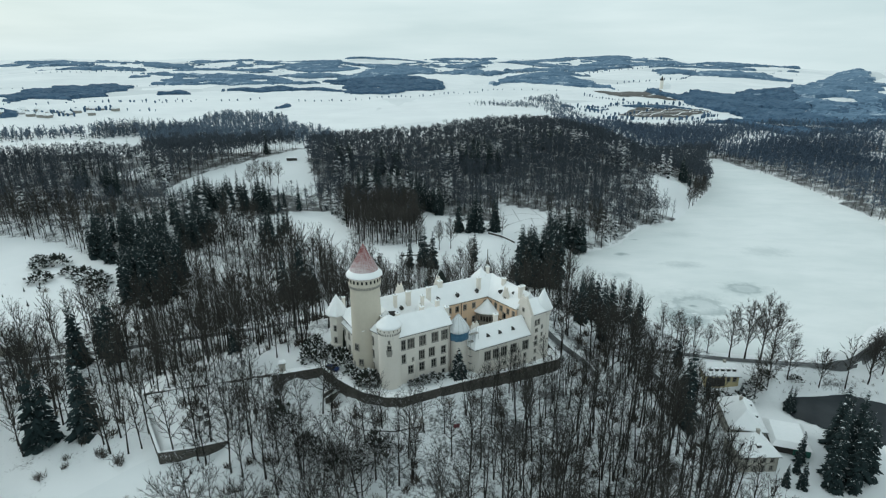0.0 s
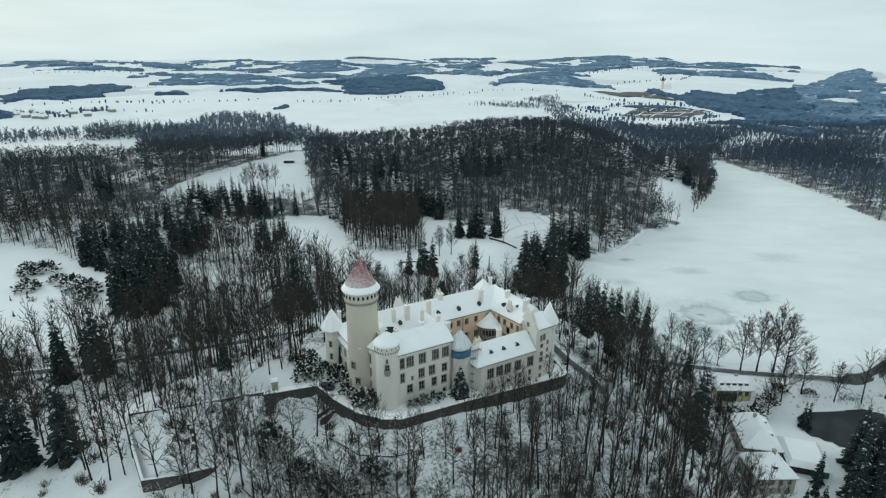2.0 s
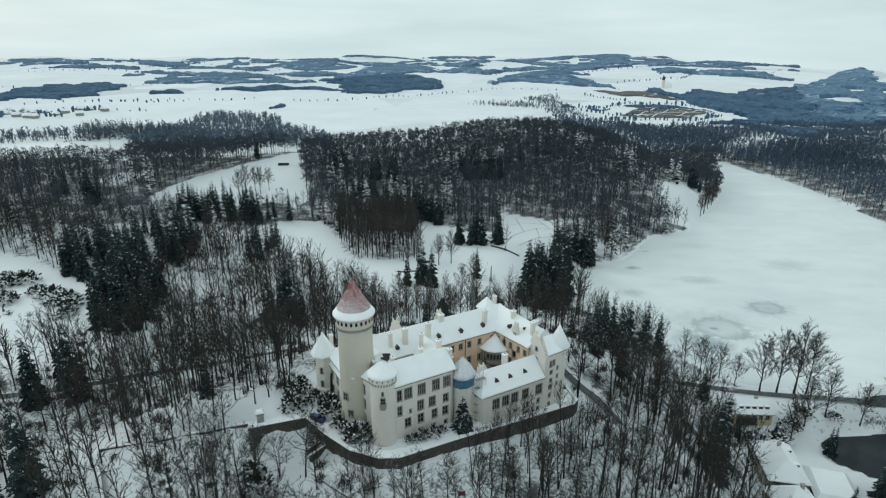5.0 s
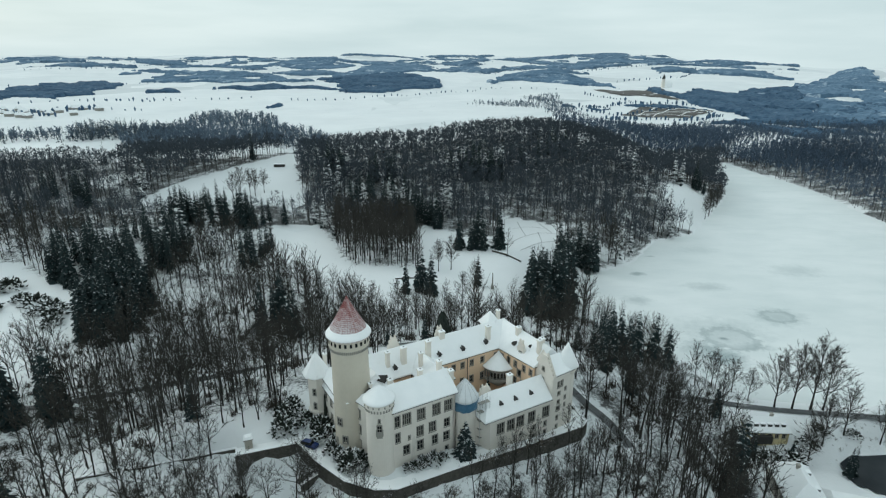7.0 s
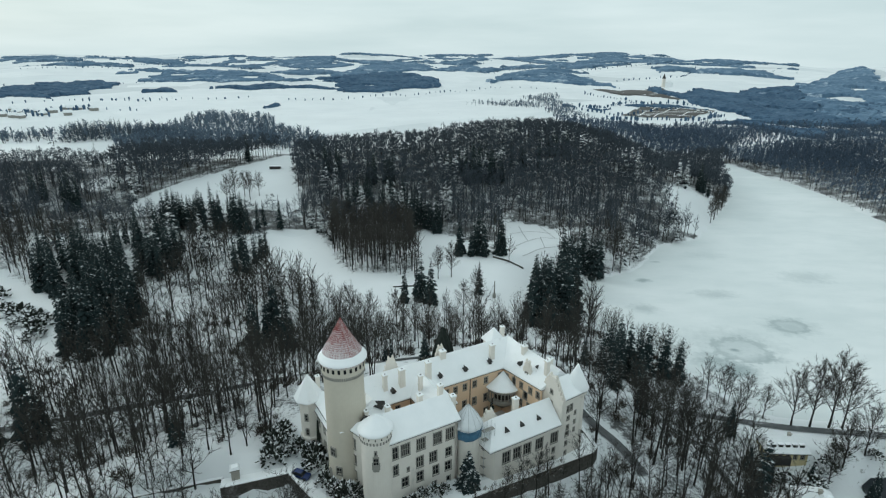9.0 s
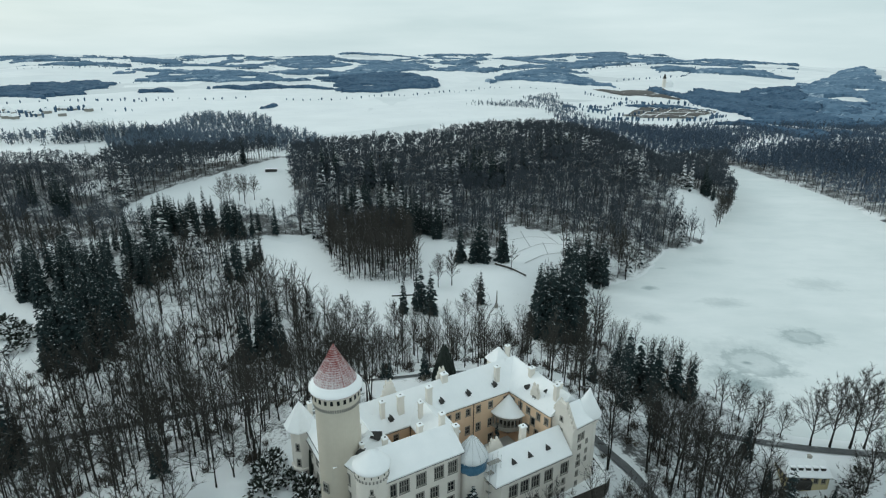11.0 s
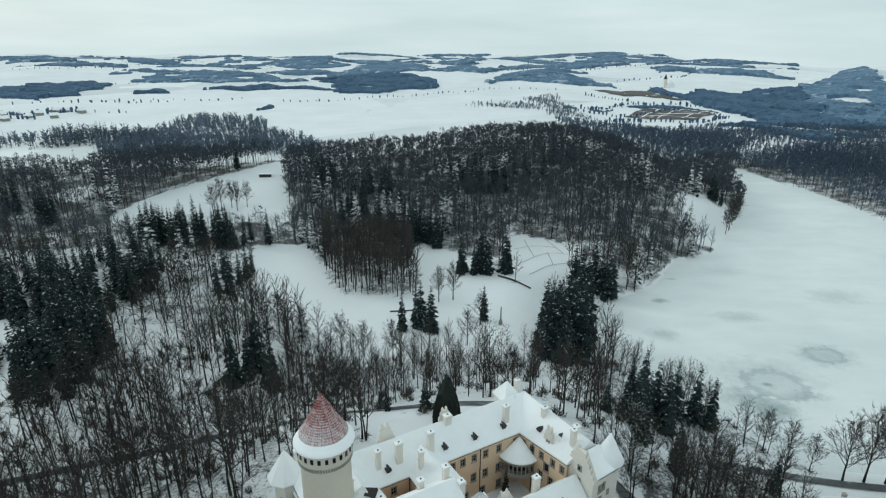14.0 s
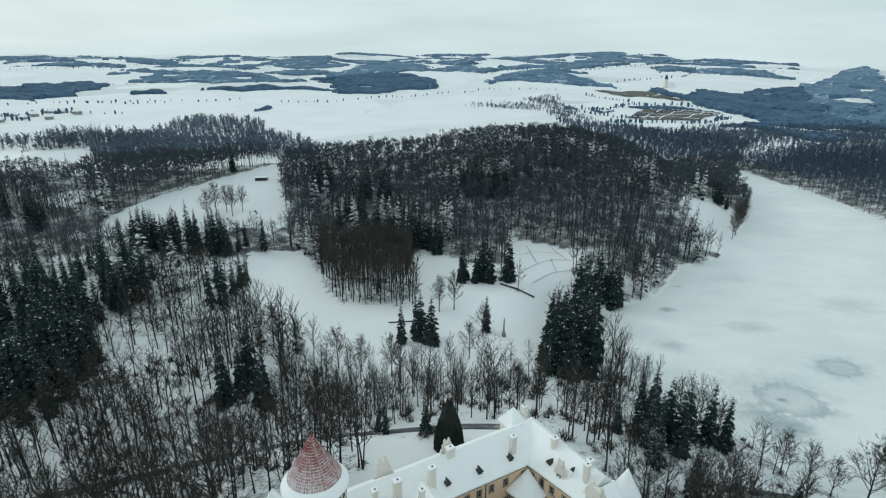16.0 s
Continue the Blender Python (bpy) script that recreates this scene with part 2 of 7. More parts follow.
M_THICKET = patched("brown_undergrowth", 0.8, (0.032, 0.028, 0.023), (0.084, 0.074, 0.061), 0.4, 0.95, 0.0, 0.02, snowy=(0.85, 1.2, 0.5, 1.0))
M_ROAD = patched("wet_asphalt", 0.8, (0.05, 0.052, 0.054), (0.12, 0.125, 0.13), 0.5, 0.75, 0.2, 0.02, stains=(0.15, (0.5, 0.51, 0.52), 0.55))
M_FIELD = patched("ploughed_earth", 0.12, (0.075, 0.071, 0.068), (0.155, 0.147, 0.14), 0.5, 0.95, 0.6, 0.3, stains=(0.03, (0.72, 0.73, 0.74), 0.62))
M_WATER = patched("dark_thin_ice", 0.2, (0.018, 0.022, 0.026), (0.035, 0.042, 0.048), 0.5, 0.25, 0.05, 0.02)
M_WATER.node_tree.nodes["Principled BSDF"].inputs["Specular IOR Level"].default_value = 0.12
M_TARP = patched("blue_tarpaulin", 1.0, (0.03, 0.10, 0.18), (0.09, 0.20, 0.29), 0.4, 0.4, 0.5, 0.08)
M_FOIL = patched("translucent_white_sheet", 0.9, (0.60, 0.63, 0.65), (0.78, 0.79, 0.80), 0.4, 0.5, 0.7, 0.12)
M_STEEL = patched("galvanised_steel", 6.0, (0.35, 0.36, 0.37), (0.48, 0.49, 0.5), 0.4, 0.45)
M_CAR = patched("dark_blue_car_paint", 3.0, (0.012, 0.026, 0.10), (0.02, 0.04, 0.14), 0.4, 0.25, 0.0)
M_GREEN = patched("green_awning", 2.0, (0.02, 0.12, 0.09), (0.03, 0.17, 0.12), 0.4, 0.6)
M_HEDGE = patched("snowed_hedge", 1.0, (0.26, 0.27, 0.27), (0.52, 0.53, 0.535), 0.4, 0.95, 0.4, 0.05)
M_SIGN = patched("dark_red_paint", 3.0, (0.10, 0.012, 0.02), (0.15, 0.02, 0.03), 0.4, 0.6)
M_BROWN = patched("dry_scrub", 1.0, (0.10, 0.085, 0.065), (0.20, 0.175, 0.14), 0.4, 0.95, 0.4, 0.05, snowy=(0.55, 1.0, 0.6, 0.9))
mg, ng, lg, bg = material("window_glass", 0.12)
bg.inputs["Base Color"].default_value = (0.014, 0.016, 0.018, 1)
bg.inputs["Specular IOR Level"].default_value = 0.25
M_GLASS = mg

# ---- the lie of the land ----
LAKE = [(57, 282), (66, 301), (101, 318), (132, 360), (160, 373), (180, 402), (200, 431), (212, 446), (238, 488), (243, 506), (264, 560), (279, 606), (296, 622),
        (300, 576), (307, 530), (309, 490), (303, 425), (295, 364), (300, 300), (310, 240), (250, 230), (200, 221), (180, 212.5), (168.5, 203), (162, 195), (156, 187.5), (149, 185), (134, 185.4), (118, 187.2), (106, 189.6), (97, 203), (86, 228), (63, 258)]
TERRACE = [(-46, 133.4), (-33.3, 137.6), (-27.4, 131.2), (-20.8, 125.6), (-14.5, 123.2), (-10.2, 123.5), (5.0, 132), (20.5, 141), (33.5, 148.6), (34.9, 150.6),
           (33.6, 156), (32.4, 160.5), (27.5, 169), (20, 182), (5, 180), (-20, 172), (-33, 161), (-37.5, 147), (-49.5, 140.5)]
SUNKEN = [(-33.6, 136.6), (-45.5, 132.4), (-43, 125), (-34, 121.5), (-26.5, 128)]
POND = [(118.3, 170.0), (123.1, 173.1), (144.2, 174.8), (153.4, 168.9), (150, 156), (136.8, 146.4), (127.8, 150.5), (121.2, 157.2), (116.5, 161.8)]
GARDEN = [(-81, 131.6), (-73, 120), (-65.5, 109.2), (-58.5, 111), (-51.5, 113.6), (-44, 126), (-48, 140.3), (-60, 137)]
MOUND_Z, POND_Z = 0.8, -31.5
HILLS = [(1281, 1849, 36.0, 120, 300, 35), (1190, 1968, -34.0, 150, 300, 31), (600, 1374, 5.7, 150, 260, 24), (628, 1194, -12.9, 140, 260, 28), (338, 2021, 12.4, 150, 260, 9), (474, 1942, -10.0, 120, 220, 14), (211, 2089, -13.2, 120, 220, 6), (-151, 1893, 8.5, 190, 260, -5), (-308, 1975, -10.4, 150, 260, -9)]
HILLS += [(-634, 3136, 13.8, 190, 300, -11), (-181, 2994, 6.9, 190, 300, -3), (1262, 4527, 30.4, 500, 380, 16), (1644, 4188, 5.5, 420, 360, 21), (1973, 3820, -7.3, 420, 360, 27), (292, 4690, 12.7, 500, 380, 4), (-1007, 1610, -11.4, 260, 260, -32), (-1495, 4350, -3.6, 600, 380, -19), (-2495, 3864, 9.2, 900, 400, -33), (-718, 4644, 11.9, 420, 380, -9)]
CA, SA = math.cos(radians(29.6)), math.sin(radians(29.6))


def smooth(a, b, x):
    k = np.clip((x - a) / (b - a), 0, 1)
    return k * k * (3 - 2 * k)


def bump(x, y, cx, cy, rx, ry):
    return np.exp(-((x - cx) / rx) ** 2 - ((y - cy) / ry) ** 2)


def inside(x, y, poly):
    x, y = np.asarray(x, float), np.asarray(y, float)
    r = np.zeros(x.shape, bool)
    for (ax, ay), (bx, by) in zip(poly, poly[1:] + poly[:1]):
        r ^= ((ay > y) != (by > y)) & (x < (bx - ax) * (y - ay) / ((by - ay) or 1e-9) + ax)
    return r


def line_distance(x, y, pts):
    d = np.full(np.shape(x), 1e9)
    for (ax, ay), (bx, by) in zip(pts, pts[1:]):
        k = np.clip(((x - ax) * (bx - ax) + (y - ay) * (by - ay)) / ((bx - ax) ** 2 + (by - ay) ** 2), 0, 1)
        d = np.minimum(d, np.hypot(x - ax - k * (bx - ax), y - ay - k * (by - ay)))
    return d


def outside_distance(x, y, poly):
    return np.where(inside(x, y, poly), 0.0, line_distance(x, y, poly + poly[:1]))


def terrace_top(x, y):
    v = -(x + 11) * SA + (y - 129.4) * CA
    return MOUND_Z - 3.4 * smooth(-8, 34, x) * (1 - smooth(2, 14, v))


def ground_z(x, y):
    x, y = np.asarray(x, float), np.asarray(y, float)
    far = np.hypot(x, y)
    west = 1 - smooth(-120, -20, x)
    z = -14.5 + 4.5 * smooth(270, 350, y) * west + (18.5 - 4.5 * west) * smooth(350 - 15 * west, 520 - 50 * west, y)
    z = z + 0.0098 * np.clip(far - 1400, 0, None)
    z = z + 15 * smooth(1700, 2900, far) * (np.sin(x / 230 + 0.6) * np.sin(y / 250 + x / 900) + 0.4 * np.sin(x / 97 + 2) * np.sin(y / 140))
    # the wooded bank east of the lake lies low, and climbs to the far hills
    z = z - 22 * smooth(100, 260, x - 0.1 * (y - 450)) * smooth(330, 520, y) * (1 - smooth(800, 1350, y))
    z = z - 4 * smooth(200, 400, x) * (1 - smooth(380, 520, y))
    z = z - 95 * smooth(1330, 2700, x) * smooth(1600, 3000, y)
    # the wooded hill is highest before the great field and falls away to the lake
    z = z + 7 * bump(x, y, 66, 560, 74, 60) - 9 * smooth(135, 215, x) * smooth(430, 520, y) * (1 - smooth(620, 760, y))
    # garden terrace west of the castle
    z = z + 13 * bump(x, y, -57, 130, 34, 26)
    # castle mound, with a step at the terrace wall in front
    v = -(x + 11) * SA + (y - 129.4) * CA
    d = outside_distance(x, y, TERRACE)
    edge = np.where(inside(x, y, TERRACE), -line_distance(x, y, TERRACE + TERRACE[:1]), d)
    step = (2.3 + 1.1 * smooth(-5, 25, x)) * (1 - smooth(8, 24, v)) * smooth(-2.6, -0.3, edge)
    top = terrace_top(x, y) - step
    z = z + (1 - smooth(2, 48, d)) * np.maximum(top - z, 0)
    z = np.where(d < 2.4, top, z)
    # the walled garden stands over the slope to the south and west, and under the one behind it
    plot = outside_distance(x, y, GARDEN)
    low = (1 - smooth(126, 134, y)) * (1 - smooth(-56, -48, x))
    z = z + low * np.minimum(-7.2 + 0.55 * np.clip(plot - 6, 0, None) - z, 0)
    rim = smooth(-1.3, 0.7, np.where(inside(x, y, GARDEN), -line_distance(x, y, GARDEN + GARDEN[:1]), plot))
    rim = np.where(y + 0.27 * (x + 80) > 124, smooth(0.2, 3.0, plot), rim)
    z = z * rim + (-4.05 + 0.02 * (y - 110)) * (1 - rim)
    # the sunken garden below the western drive
    z = z - 2.8 * (1 - smooth(0, 3, outside_distance(x, y, SUNKEN))) * smooth(0.1, 1.2, d)
    # the mill's hollow below the dam
    z = z - 16 * smooth(52, 84, x) * (1 - smooth(178, 194, y - 0.25 * (130 - x))) * (1 - smooth(190, 260, x))
    z = np.where((x > 100) & (y > 300) & (y < 760), np.maximum(z, LAKE_Z + 1.6), z)
    # lake basin
    shore = outside_distance(x, y, LAKE)
    bank = smooth(0, 34, shore)
    bank = 1 - (1 - bank) * smooth(184, 200, y)
    z = (LAKE_Z + 0.3) * (1 - bank) + z * bank
    z = np.where(shore <= 0, LAKE_Z - 2.0, z)
    # dam with the road on it
    dam = line_distance(x, y, [(80, 192.5), (88, 190), (94, 188.4), (106, 185.4), (121, 183.2), (135, 181.6), (150, 180.8), (159, 183), (166, 190), (173, 199.5), (183, 208.5), (200, 216), (234, 221)])
    z = np.maximum(z, LAKE_Z + 1.2 - 14 * smooth(2.5, 30, dam))
    wet = outside_distance(x, y, POND)
    z = np.minimum(z, POND_Z + 0.25 + (0.32 + 0.8 * smooth(164, 174, y)) * wet + 40 * smooth(14, 40, wet))
    z = np.where(wet <= 0, POND_Z - 1.5, z)
    # hills of the distance: place, height, half-lengths across and along, bearing
    for hx, hy, up, across, along, bearing in HILLS:
        c, s = math.cos(radians(bearing)), math.sin(radians(bearing))
        z = z + up * np.exp(-(((x - hx) * c - (y - hy) * s) / across) ** 2 - (((x - hx) * s + (y - hy) * c) / along) ** 2)
    return z + np.where(far < 900, 0.35, 2.5) * (1 - smooth(-6, 0, -d)) * (shore > 30) * (np.sin(x * 0.031 + 1.3) * np.sin(y * 0.027) + 0.4 * np.sin(x * 0.11 + y * 0.07))


# ---- building helpers ----
class Shape:
    """Gathers corners and faces of one mesh."""

    def __init__(self):
        self.v, self.f = [], []

    def add(self, verts, faces):
        k = len(self.v)
        self.v.extend(tuple(p) for p in verts)
        self.f.extend(tuple(i + k for i in f) for f in faces)
        return self

    def box(self, x0, y0, z0, x1, y1, z1):
        return self.prism([(x0, y0), (x1, y0), (x1, y1), (x0, y1)], z0, z1)

    def prism(self, poly, z0, z1, grow=0.0):
        n = len(poly)
        cx, cy = sum(p[0] for p in poly) / n, sum(p[1] for p in poly) / n
        top = [(cx + (x - cx) * (1 + grow), cy + (y - cy) * (1 + grow), z1) for x, y in poly]
        return self.add([(x, y, z0) for x, y in poly] + top,
                        [tuple(range(n))[::-1], tuple(range(n, 2 * n))] + [(i, (i + 1) % n, n + (i + 1) % n, n + i) for i in range(n)])

    def turned(self, cx, cy, profile, sides=32, a0=0.0, a1=2 * math.pi, close=True):
        """A solid of revolution; profile: (radius, z) from the bottom up."""
        full = abs(a1 - a0 - 2 * math.pi) < 1e-6
        m = sides if full else sides + 1
        vs = [(cx + r * math.cos(a0 + (a1 - a0) * i / sides), cy + r * math.sin(a0 + (a1 - a0) * i / sides), z) for r, z in profile for i in range(m)]
        fs = [(j * m + i, j * m + (i + 1) % m, (j + 1) * m + (i + 1) % m, (j + 1) * m + i) for j in range(len(profile) - 1) for i in range(sides)]
        if close and full:
            fs += [tuple(range(m))[::-1], tuple(range((len(profile) - 1) * m, len(profile) * m))]
        return self.add(vs, fs)

    def tube(self, pts, radii, sides=5):
        vs, n = [], len(pts)
        for i, p in enumerate(pts):
            d = (Vector(pts[min(i + 1, n - 1)]) - Vector(pts[max(i - 1, 0)])).normalized()
            a = d.orthogonal().normalized()
            b = d.cross(a)
            vs += [Vector(p) + radii[i] * (math.cos(6.2832 * k / sides) * a + math.sin(6.2832 * k / sides) * b) for k in range(sides)]
        fs = [(j * sides + k, j * sides + (k + 1) % sides, (j + 1) * sides + (k + 1) % sides, (j + 1) * sides + k) for j in range(n - 1) for k in range(sides)]
        return self.add(vs, fs + [tuple(range(sides))[::-1], tuple(range((n - 1) * sides, n * sides))])

    def mesh(self, name, mat, soft=False):
        me = bpy.data.meshes.new(name)
        me.from_pydata(self.v, [], self.f)
        me.materials.append(mat)
        if soft:
            me.polygons.foreach_set("use_smooth", [True] * len(me.polygons))
        me.update()
        return me


def part(name, shape, mat, parent, label="", soft=False):
    me = shape if isinstance(shape, bpy.types.Mesh) else shape.mesh(name, mat, soft)
    ob = new(name, me)
    ob.parent = parent
    return tagged(ob, label)


def thing(name, m, label, category, group="", kind=""):
    ob = new(name)
    ob.matrix_world = m
    return tagged(ob, label, category, group, kind)


def gz(x, y):
    return float(ground_z(x, y))


# ---- where woods and clearings lie ----
MEADOWS = [
    [(-98, 346), (-73, 352), (-55, 312), (-45, 291), (-28, 290), (-13, 285), (-11, 305), (-13, 330), (-17, 354), (-9, 361), (8, 344), (27, 316), (30, 300), (34, 284), (28, 256), (24, 240), (-37, 234), (-44, 246), (-80, 282)],
    [(24, 240), (34, 284), (28, 302), (38, 306), (61, 330), (68, 324), (54, 298), (42, 270), (32, 240)],
    [(38, 378), (77, 354), (61, 328), (38, 305), (29, 312)],
    [(-192, 384), (-188, 408), (-174, 426), (-157, 445), (-147, 464), (-134, 490), (-127, 507), (-113, 500), (-108, 447), (-97, 414), (-86, 386), (-94, 374), (-108, 378), (-136, 370), (-166, 366), (-184, 372)],
    [(-245, 416), (-233, 438), (-220, 430), (-223, 403)],
    [(-260, 306), (-209, 292), (-172, 268), (-147, 246), (-134, 214), (-135, 190), (-160, 172), (-260, 165)],
    [(158, 438), (174, 460), (197, 478), (210, 478), (216, 466), (206, 446), (192, 424), (178, 402), (164, 380), (150, 384), (152, 404), (158, 425)],
    [(-450, 505), (-380, 500), (-345, 528), (-312, 577), (-285, 535), (-292, 505), (-318, 488), (-345, 470), (-450, 465)],
    [(-15, 172), (-25, 186), (18, 190), (24, 180), (5, 178)],
    [(-94, 112), (-66, 108), (-52, 105), (-58, 80), (-92, 80)],
    [(77, 126), (82, 146), (88, 160), (91, 172), (90, 184), (98, 188), (134, 178), (150, 170), (170, 190), (200, 190), (200, 96), (84, 92), (68, 104)],
    [(555, 751), (541, 698), (640, 700), (660, 774), (583, 774)],
    [(468, 648), (444, 565), (520, 590), (540, 649)],
]
ROADS = {
    "castle_road": [(-150, 166), (-112, 176), (-80, 188), (-59, 196), (-40, 197), (-14, 192), (14, 189), (21, 187.5), (26.5, 180), (30, 171.5), (33.2, 166.6), (36.4, 165.3), (39.2, 164.2), (41.0, 161.2), (42.2, 157.2), (43.2, 153), (45, 146)],
    "mill_lane": [(60, 179), (67, 183.2), (72.5, 185.4), (76.4, 183.2), (78.6, 178), (79.2, 169), (80, 158)],
    "shore_road": [(72, 195), (80, 192.5), (88, 190), (94, 188.4), (106, 185.4), (121, 183.2), (135, 181.6), (150, 180.8), (159, 183), (166, 190), (173, 199.5), (183, 208.5), (200, 216), (234, 221)],
}


def clear_of(x, y):
    """True where no tree may stand."""
    r = inside(x, y, TERRACE) | (line_distance(x, y, TERRACE + TERRACE[:1]) < 1.6) | (outside_distance(x, y, LAKE) < 2.0)
    for poly in MEADOWS:
        r |= inside(x, y, poly)
    for pts in ROADS.values():
        r |= line_distance(x, y, pts) < 2.6
    return r


def wooded(x, y):
    x, y = np.asarray(x, float), np.asarray(y, float)
    back = np.interp(x, [-460, -250, -130, -60, 0, 60, 110, 150, 185, 215, 240, 262, 300], [505, 475, 505, 525, 548, 585, 604, 580, 548, 540, 548, 572, 610])
    r = (y > 60) & (y < back + 6 * np.sin(x * 0.08)) & (x > -460) & (x < 300)
    r |= (x > 215) & (y > 120) & (y < 600 + 0.5 * (x - 215)) & (x < 760)
    return r & ~clear_of(x, y)


def jitter_grid(x0, x1, y0, y1, step, seed, keep=0.85):
    g = np.random.default_rng(seed)
    xs, ys = np.meshgrid(np.arange(x0, x1, step), np.arange(y0, y1, step))
    xs = (xs + g.uniform(-0.48, 0.48, xs.shape) * step).ravel()
    ys = (ys + g.uniform(-0.48, 0.48, ys.shape) * step).ravel()
    k = g.uniform(size=xs.shape) < keep
    return xs[k], ys[k]


# ---- ground, lake, roads ----
def axis(a, b, fine, lo, hi, growth=1.13):
    mid, out = list(np.arange(a, b + 0.1, fine)), []
    s, p = fine, a
    while p > lo:
        s *= growth
        p -= s
        out.insert(0, max(p, lo))
    s, p = fine, b
    tail = []
    while p < hi:
        s *= growth
        p += s
        tail.append(min(p, hi))
    return np.array(out + mid + tail)


def sheet(name, xs, ys, mat):
    gx, gy = np.meshgrid(xs, ys)
    z = ground_z(gx, gy)
    nx, ny = len(xs), len(ys)
    i = np.arange((nx - 1) * (ny - 1))
    i = (i // (nx - 1)) * nx + i % (nx - 1)
    me = bpy.data.meshes.new(name)
    me.from_pydata(np.stack([gx, gy, z], -1).reshape(-1, 3).tolist(), [], np.stack([i, i + 1, i + nx + 1, i + nx], -1).tolist())
    me.materials.append(mat)
    me.polygons.foreach_set("use_smooth", [True] * len(me.polygons))
    at = me.attributes.new("wooded", "FLOAT", "POINT")
    # 1.4 on the hill: more litter, also standing in for shade under dense trees
    park = np.where((gy > 340) & (gy < 760), 1.4, 1.0) * np.where((gx < -12) & (gy < 152), 0.35, np.where((gx < 48) & (gy < 265) & (gy > 180), 0.6, 1.0))
    at.data.foreach_set("value", (wooded(gx, gy) * park).astype(np.float32).ravel())
    return new(name, me)


tagged(sheet("ground", axis(-170, 215, 2.6, -4300, 4300, 1.075), axis(60, 330, 2.6, -1500, 4850, 1.04), M_GROUND),
       "snow-covered rolling land with leaf litter showing in woods", "ground", kind="structure")

lake_shape = Shape()
ice_edge = []
for (ax, ay), (bx, by), (cx_, cy_) in zip(LAKE[-1:] + LAKE[:-1], LAKE, LAKE[1:] + LAKE[:1]):
    t_ = Vector((cx_ - ax, cy_ - ay)).normalized()
    side = 1 if bool(inside(bx - 0.3 * t_.y, by + 0.3 * t_.x, LAKE)) else -1
    ice_edge.append((bx + side * 3.2 * t_.y, by - side * 3.2 * t_.x, LAKE_Z))
lake_shape.add(ice_edge, [tuple(range(len(ice_edge)))])
tagged(new("water", lake_shape.mesh("water", M_ICE)), "large frozen lake covered with snow and grey thaw rings", "lake", kind="structure")


def ribbon(name, pts, width, mat, label, lift=0.3, step=2.0, category="road"):
    """A strip laid over the ground along a line."""
    fine = []
    for (ax, ay), (bx, by) in zip(pts, pts[1:]):
        n = max(1, int(math.hypot(bx - ax, by - ay) / step))
        fine += [(ax + (bx - ax) * i / n, ay + (by - ay) * i / n) for i in range(n)]
    fine.append(pts[-1])
    arr = np.array(fine)
    for _ in range(8):
        arr[1:-1] = 0.25 * arr[:-2] + 0.5 * arr[1:-1] + 0.25 * arr[2:]
    d = np.gradient(arr, axis=0)
    d /= np.linalg.norm(d, axis=1)[:, None]
    nrm = np.stack([-d[:, 1], d[:, 0]], 1)
    vs, fs = [], []
    for i, (p, q) in enumerate(zip(arr, nrm)):
        for k in (-0.5, -0.17, 0.17, 0.5):
            x, y = p + q * width * k
            vs.append((x, y, gz(x, y) + lift + (0.0 if abs(k) > 0.4 else 0.05)))
        if i:
            fs += [(4 * i - 4 + j, 4 * i - 3 + j, 4 * i + 1 + j, 4 * i + j) for j in range(3)]
    return tagged(new(name, Shape().add(vs, fs).mesh(name, mat, True)), label, category, kind="structure")


for road_name, road_pts in ROADS.items():
    ribbon("road", road_pts, 2.7, M_ROAD, "dark lane along the dam of the lake" if road_name == "shore_road" else "dark wet lane through snow below the castle")


# ---- the castle: its own axes are u along the front, v towards the back ----
castle = thing("castle", pose(-11, 129.4, 0, 0, 0, 29.6), "white plastered castle with snowed roofs and a round beige tower", "castle")
WINDOWS = {}


def window_meshes(w, h, nx, nz, surround, proud=False):
    """A stone surround with casement bars, and its pane; the wall lies in the plane y = 0, outwards is -y."""
    key = (round(w, 2), round(h, 2), nx, nz, surround, proud)
    back = -0.27 if proud else 0.0
    if key not in WINDOWS:
        s, e = Shape(), 0.14
        if surround:
            for x0, z0, x1, z1 in ((-w / 2 - e, h / 2, w / 2 + e, h / 2 + 0.2), (-w / 2 - e - 0.06, -h / 2 - 0.16, w / 2 + e + 0.06, -h / 2), (-w / 2 - e, -h / 2, -w / 2, h / 2), (w / 2, -h / 2, w / 2 + e, h / 2)):
                s.box(x0, -0.2 if proud else -0.09, z0, x1, 0.1 if proud else 0.05, z1)
        b = 0.05
        for i in range(nx + 1):
            x = -w / 2 + w * i / nx
            k = b * (1.8 if 0 < i < nx and nx > 2 else 1)
            s.box(max(x - k, -w / 2), 0.12 + back, -h / 2, min(x + k, w / 2), 0.24 + back, h / 2)
        for i in range(nz + 1):
            z = -h / 2 + h * i / nz
            s.box(-w / 2, 0.14 + back, max(z - b, -h / 2), w / 2, 0.22 + back, min(z + b, h / 2))
        p = Shape().box(-w / 2, 0.25 + back - (0.03 if proud else 0), -h / 2, w / 2, 0.29 + back, h / 2)
        WINDOWS[key] = s.mesh("window", M_TRIM), p.mesh("pane", M_GLASS)
    return WINDOWS[key]


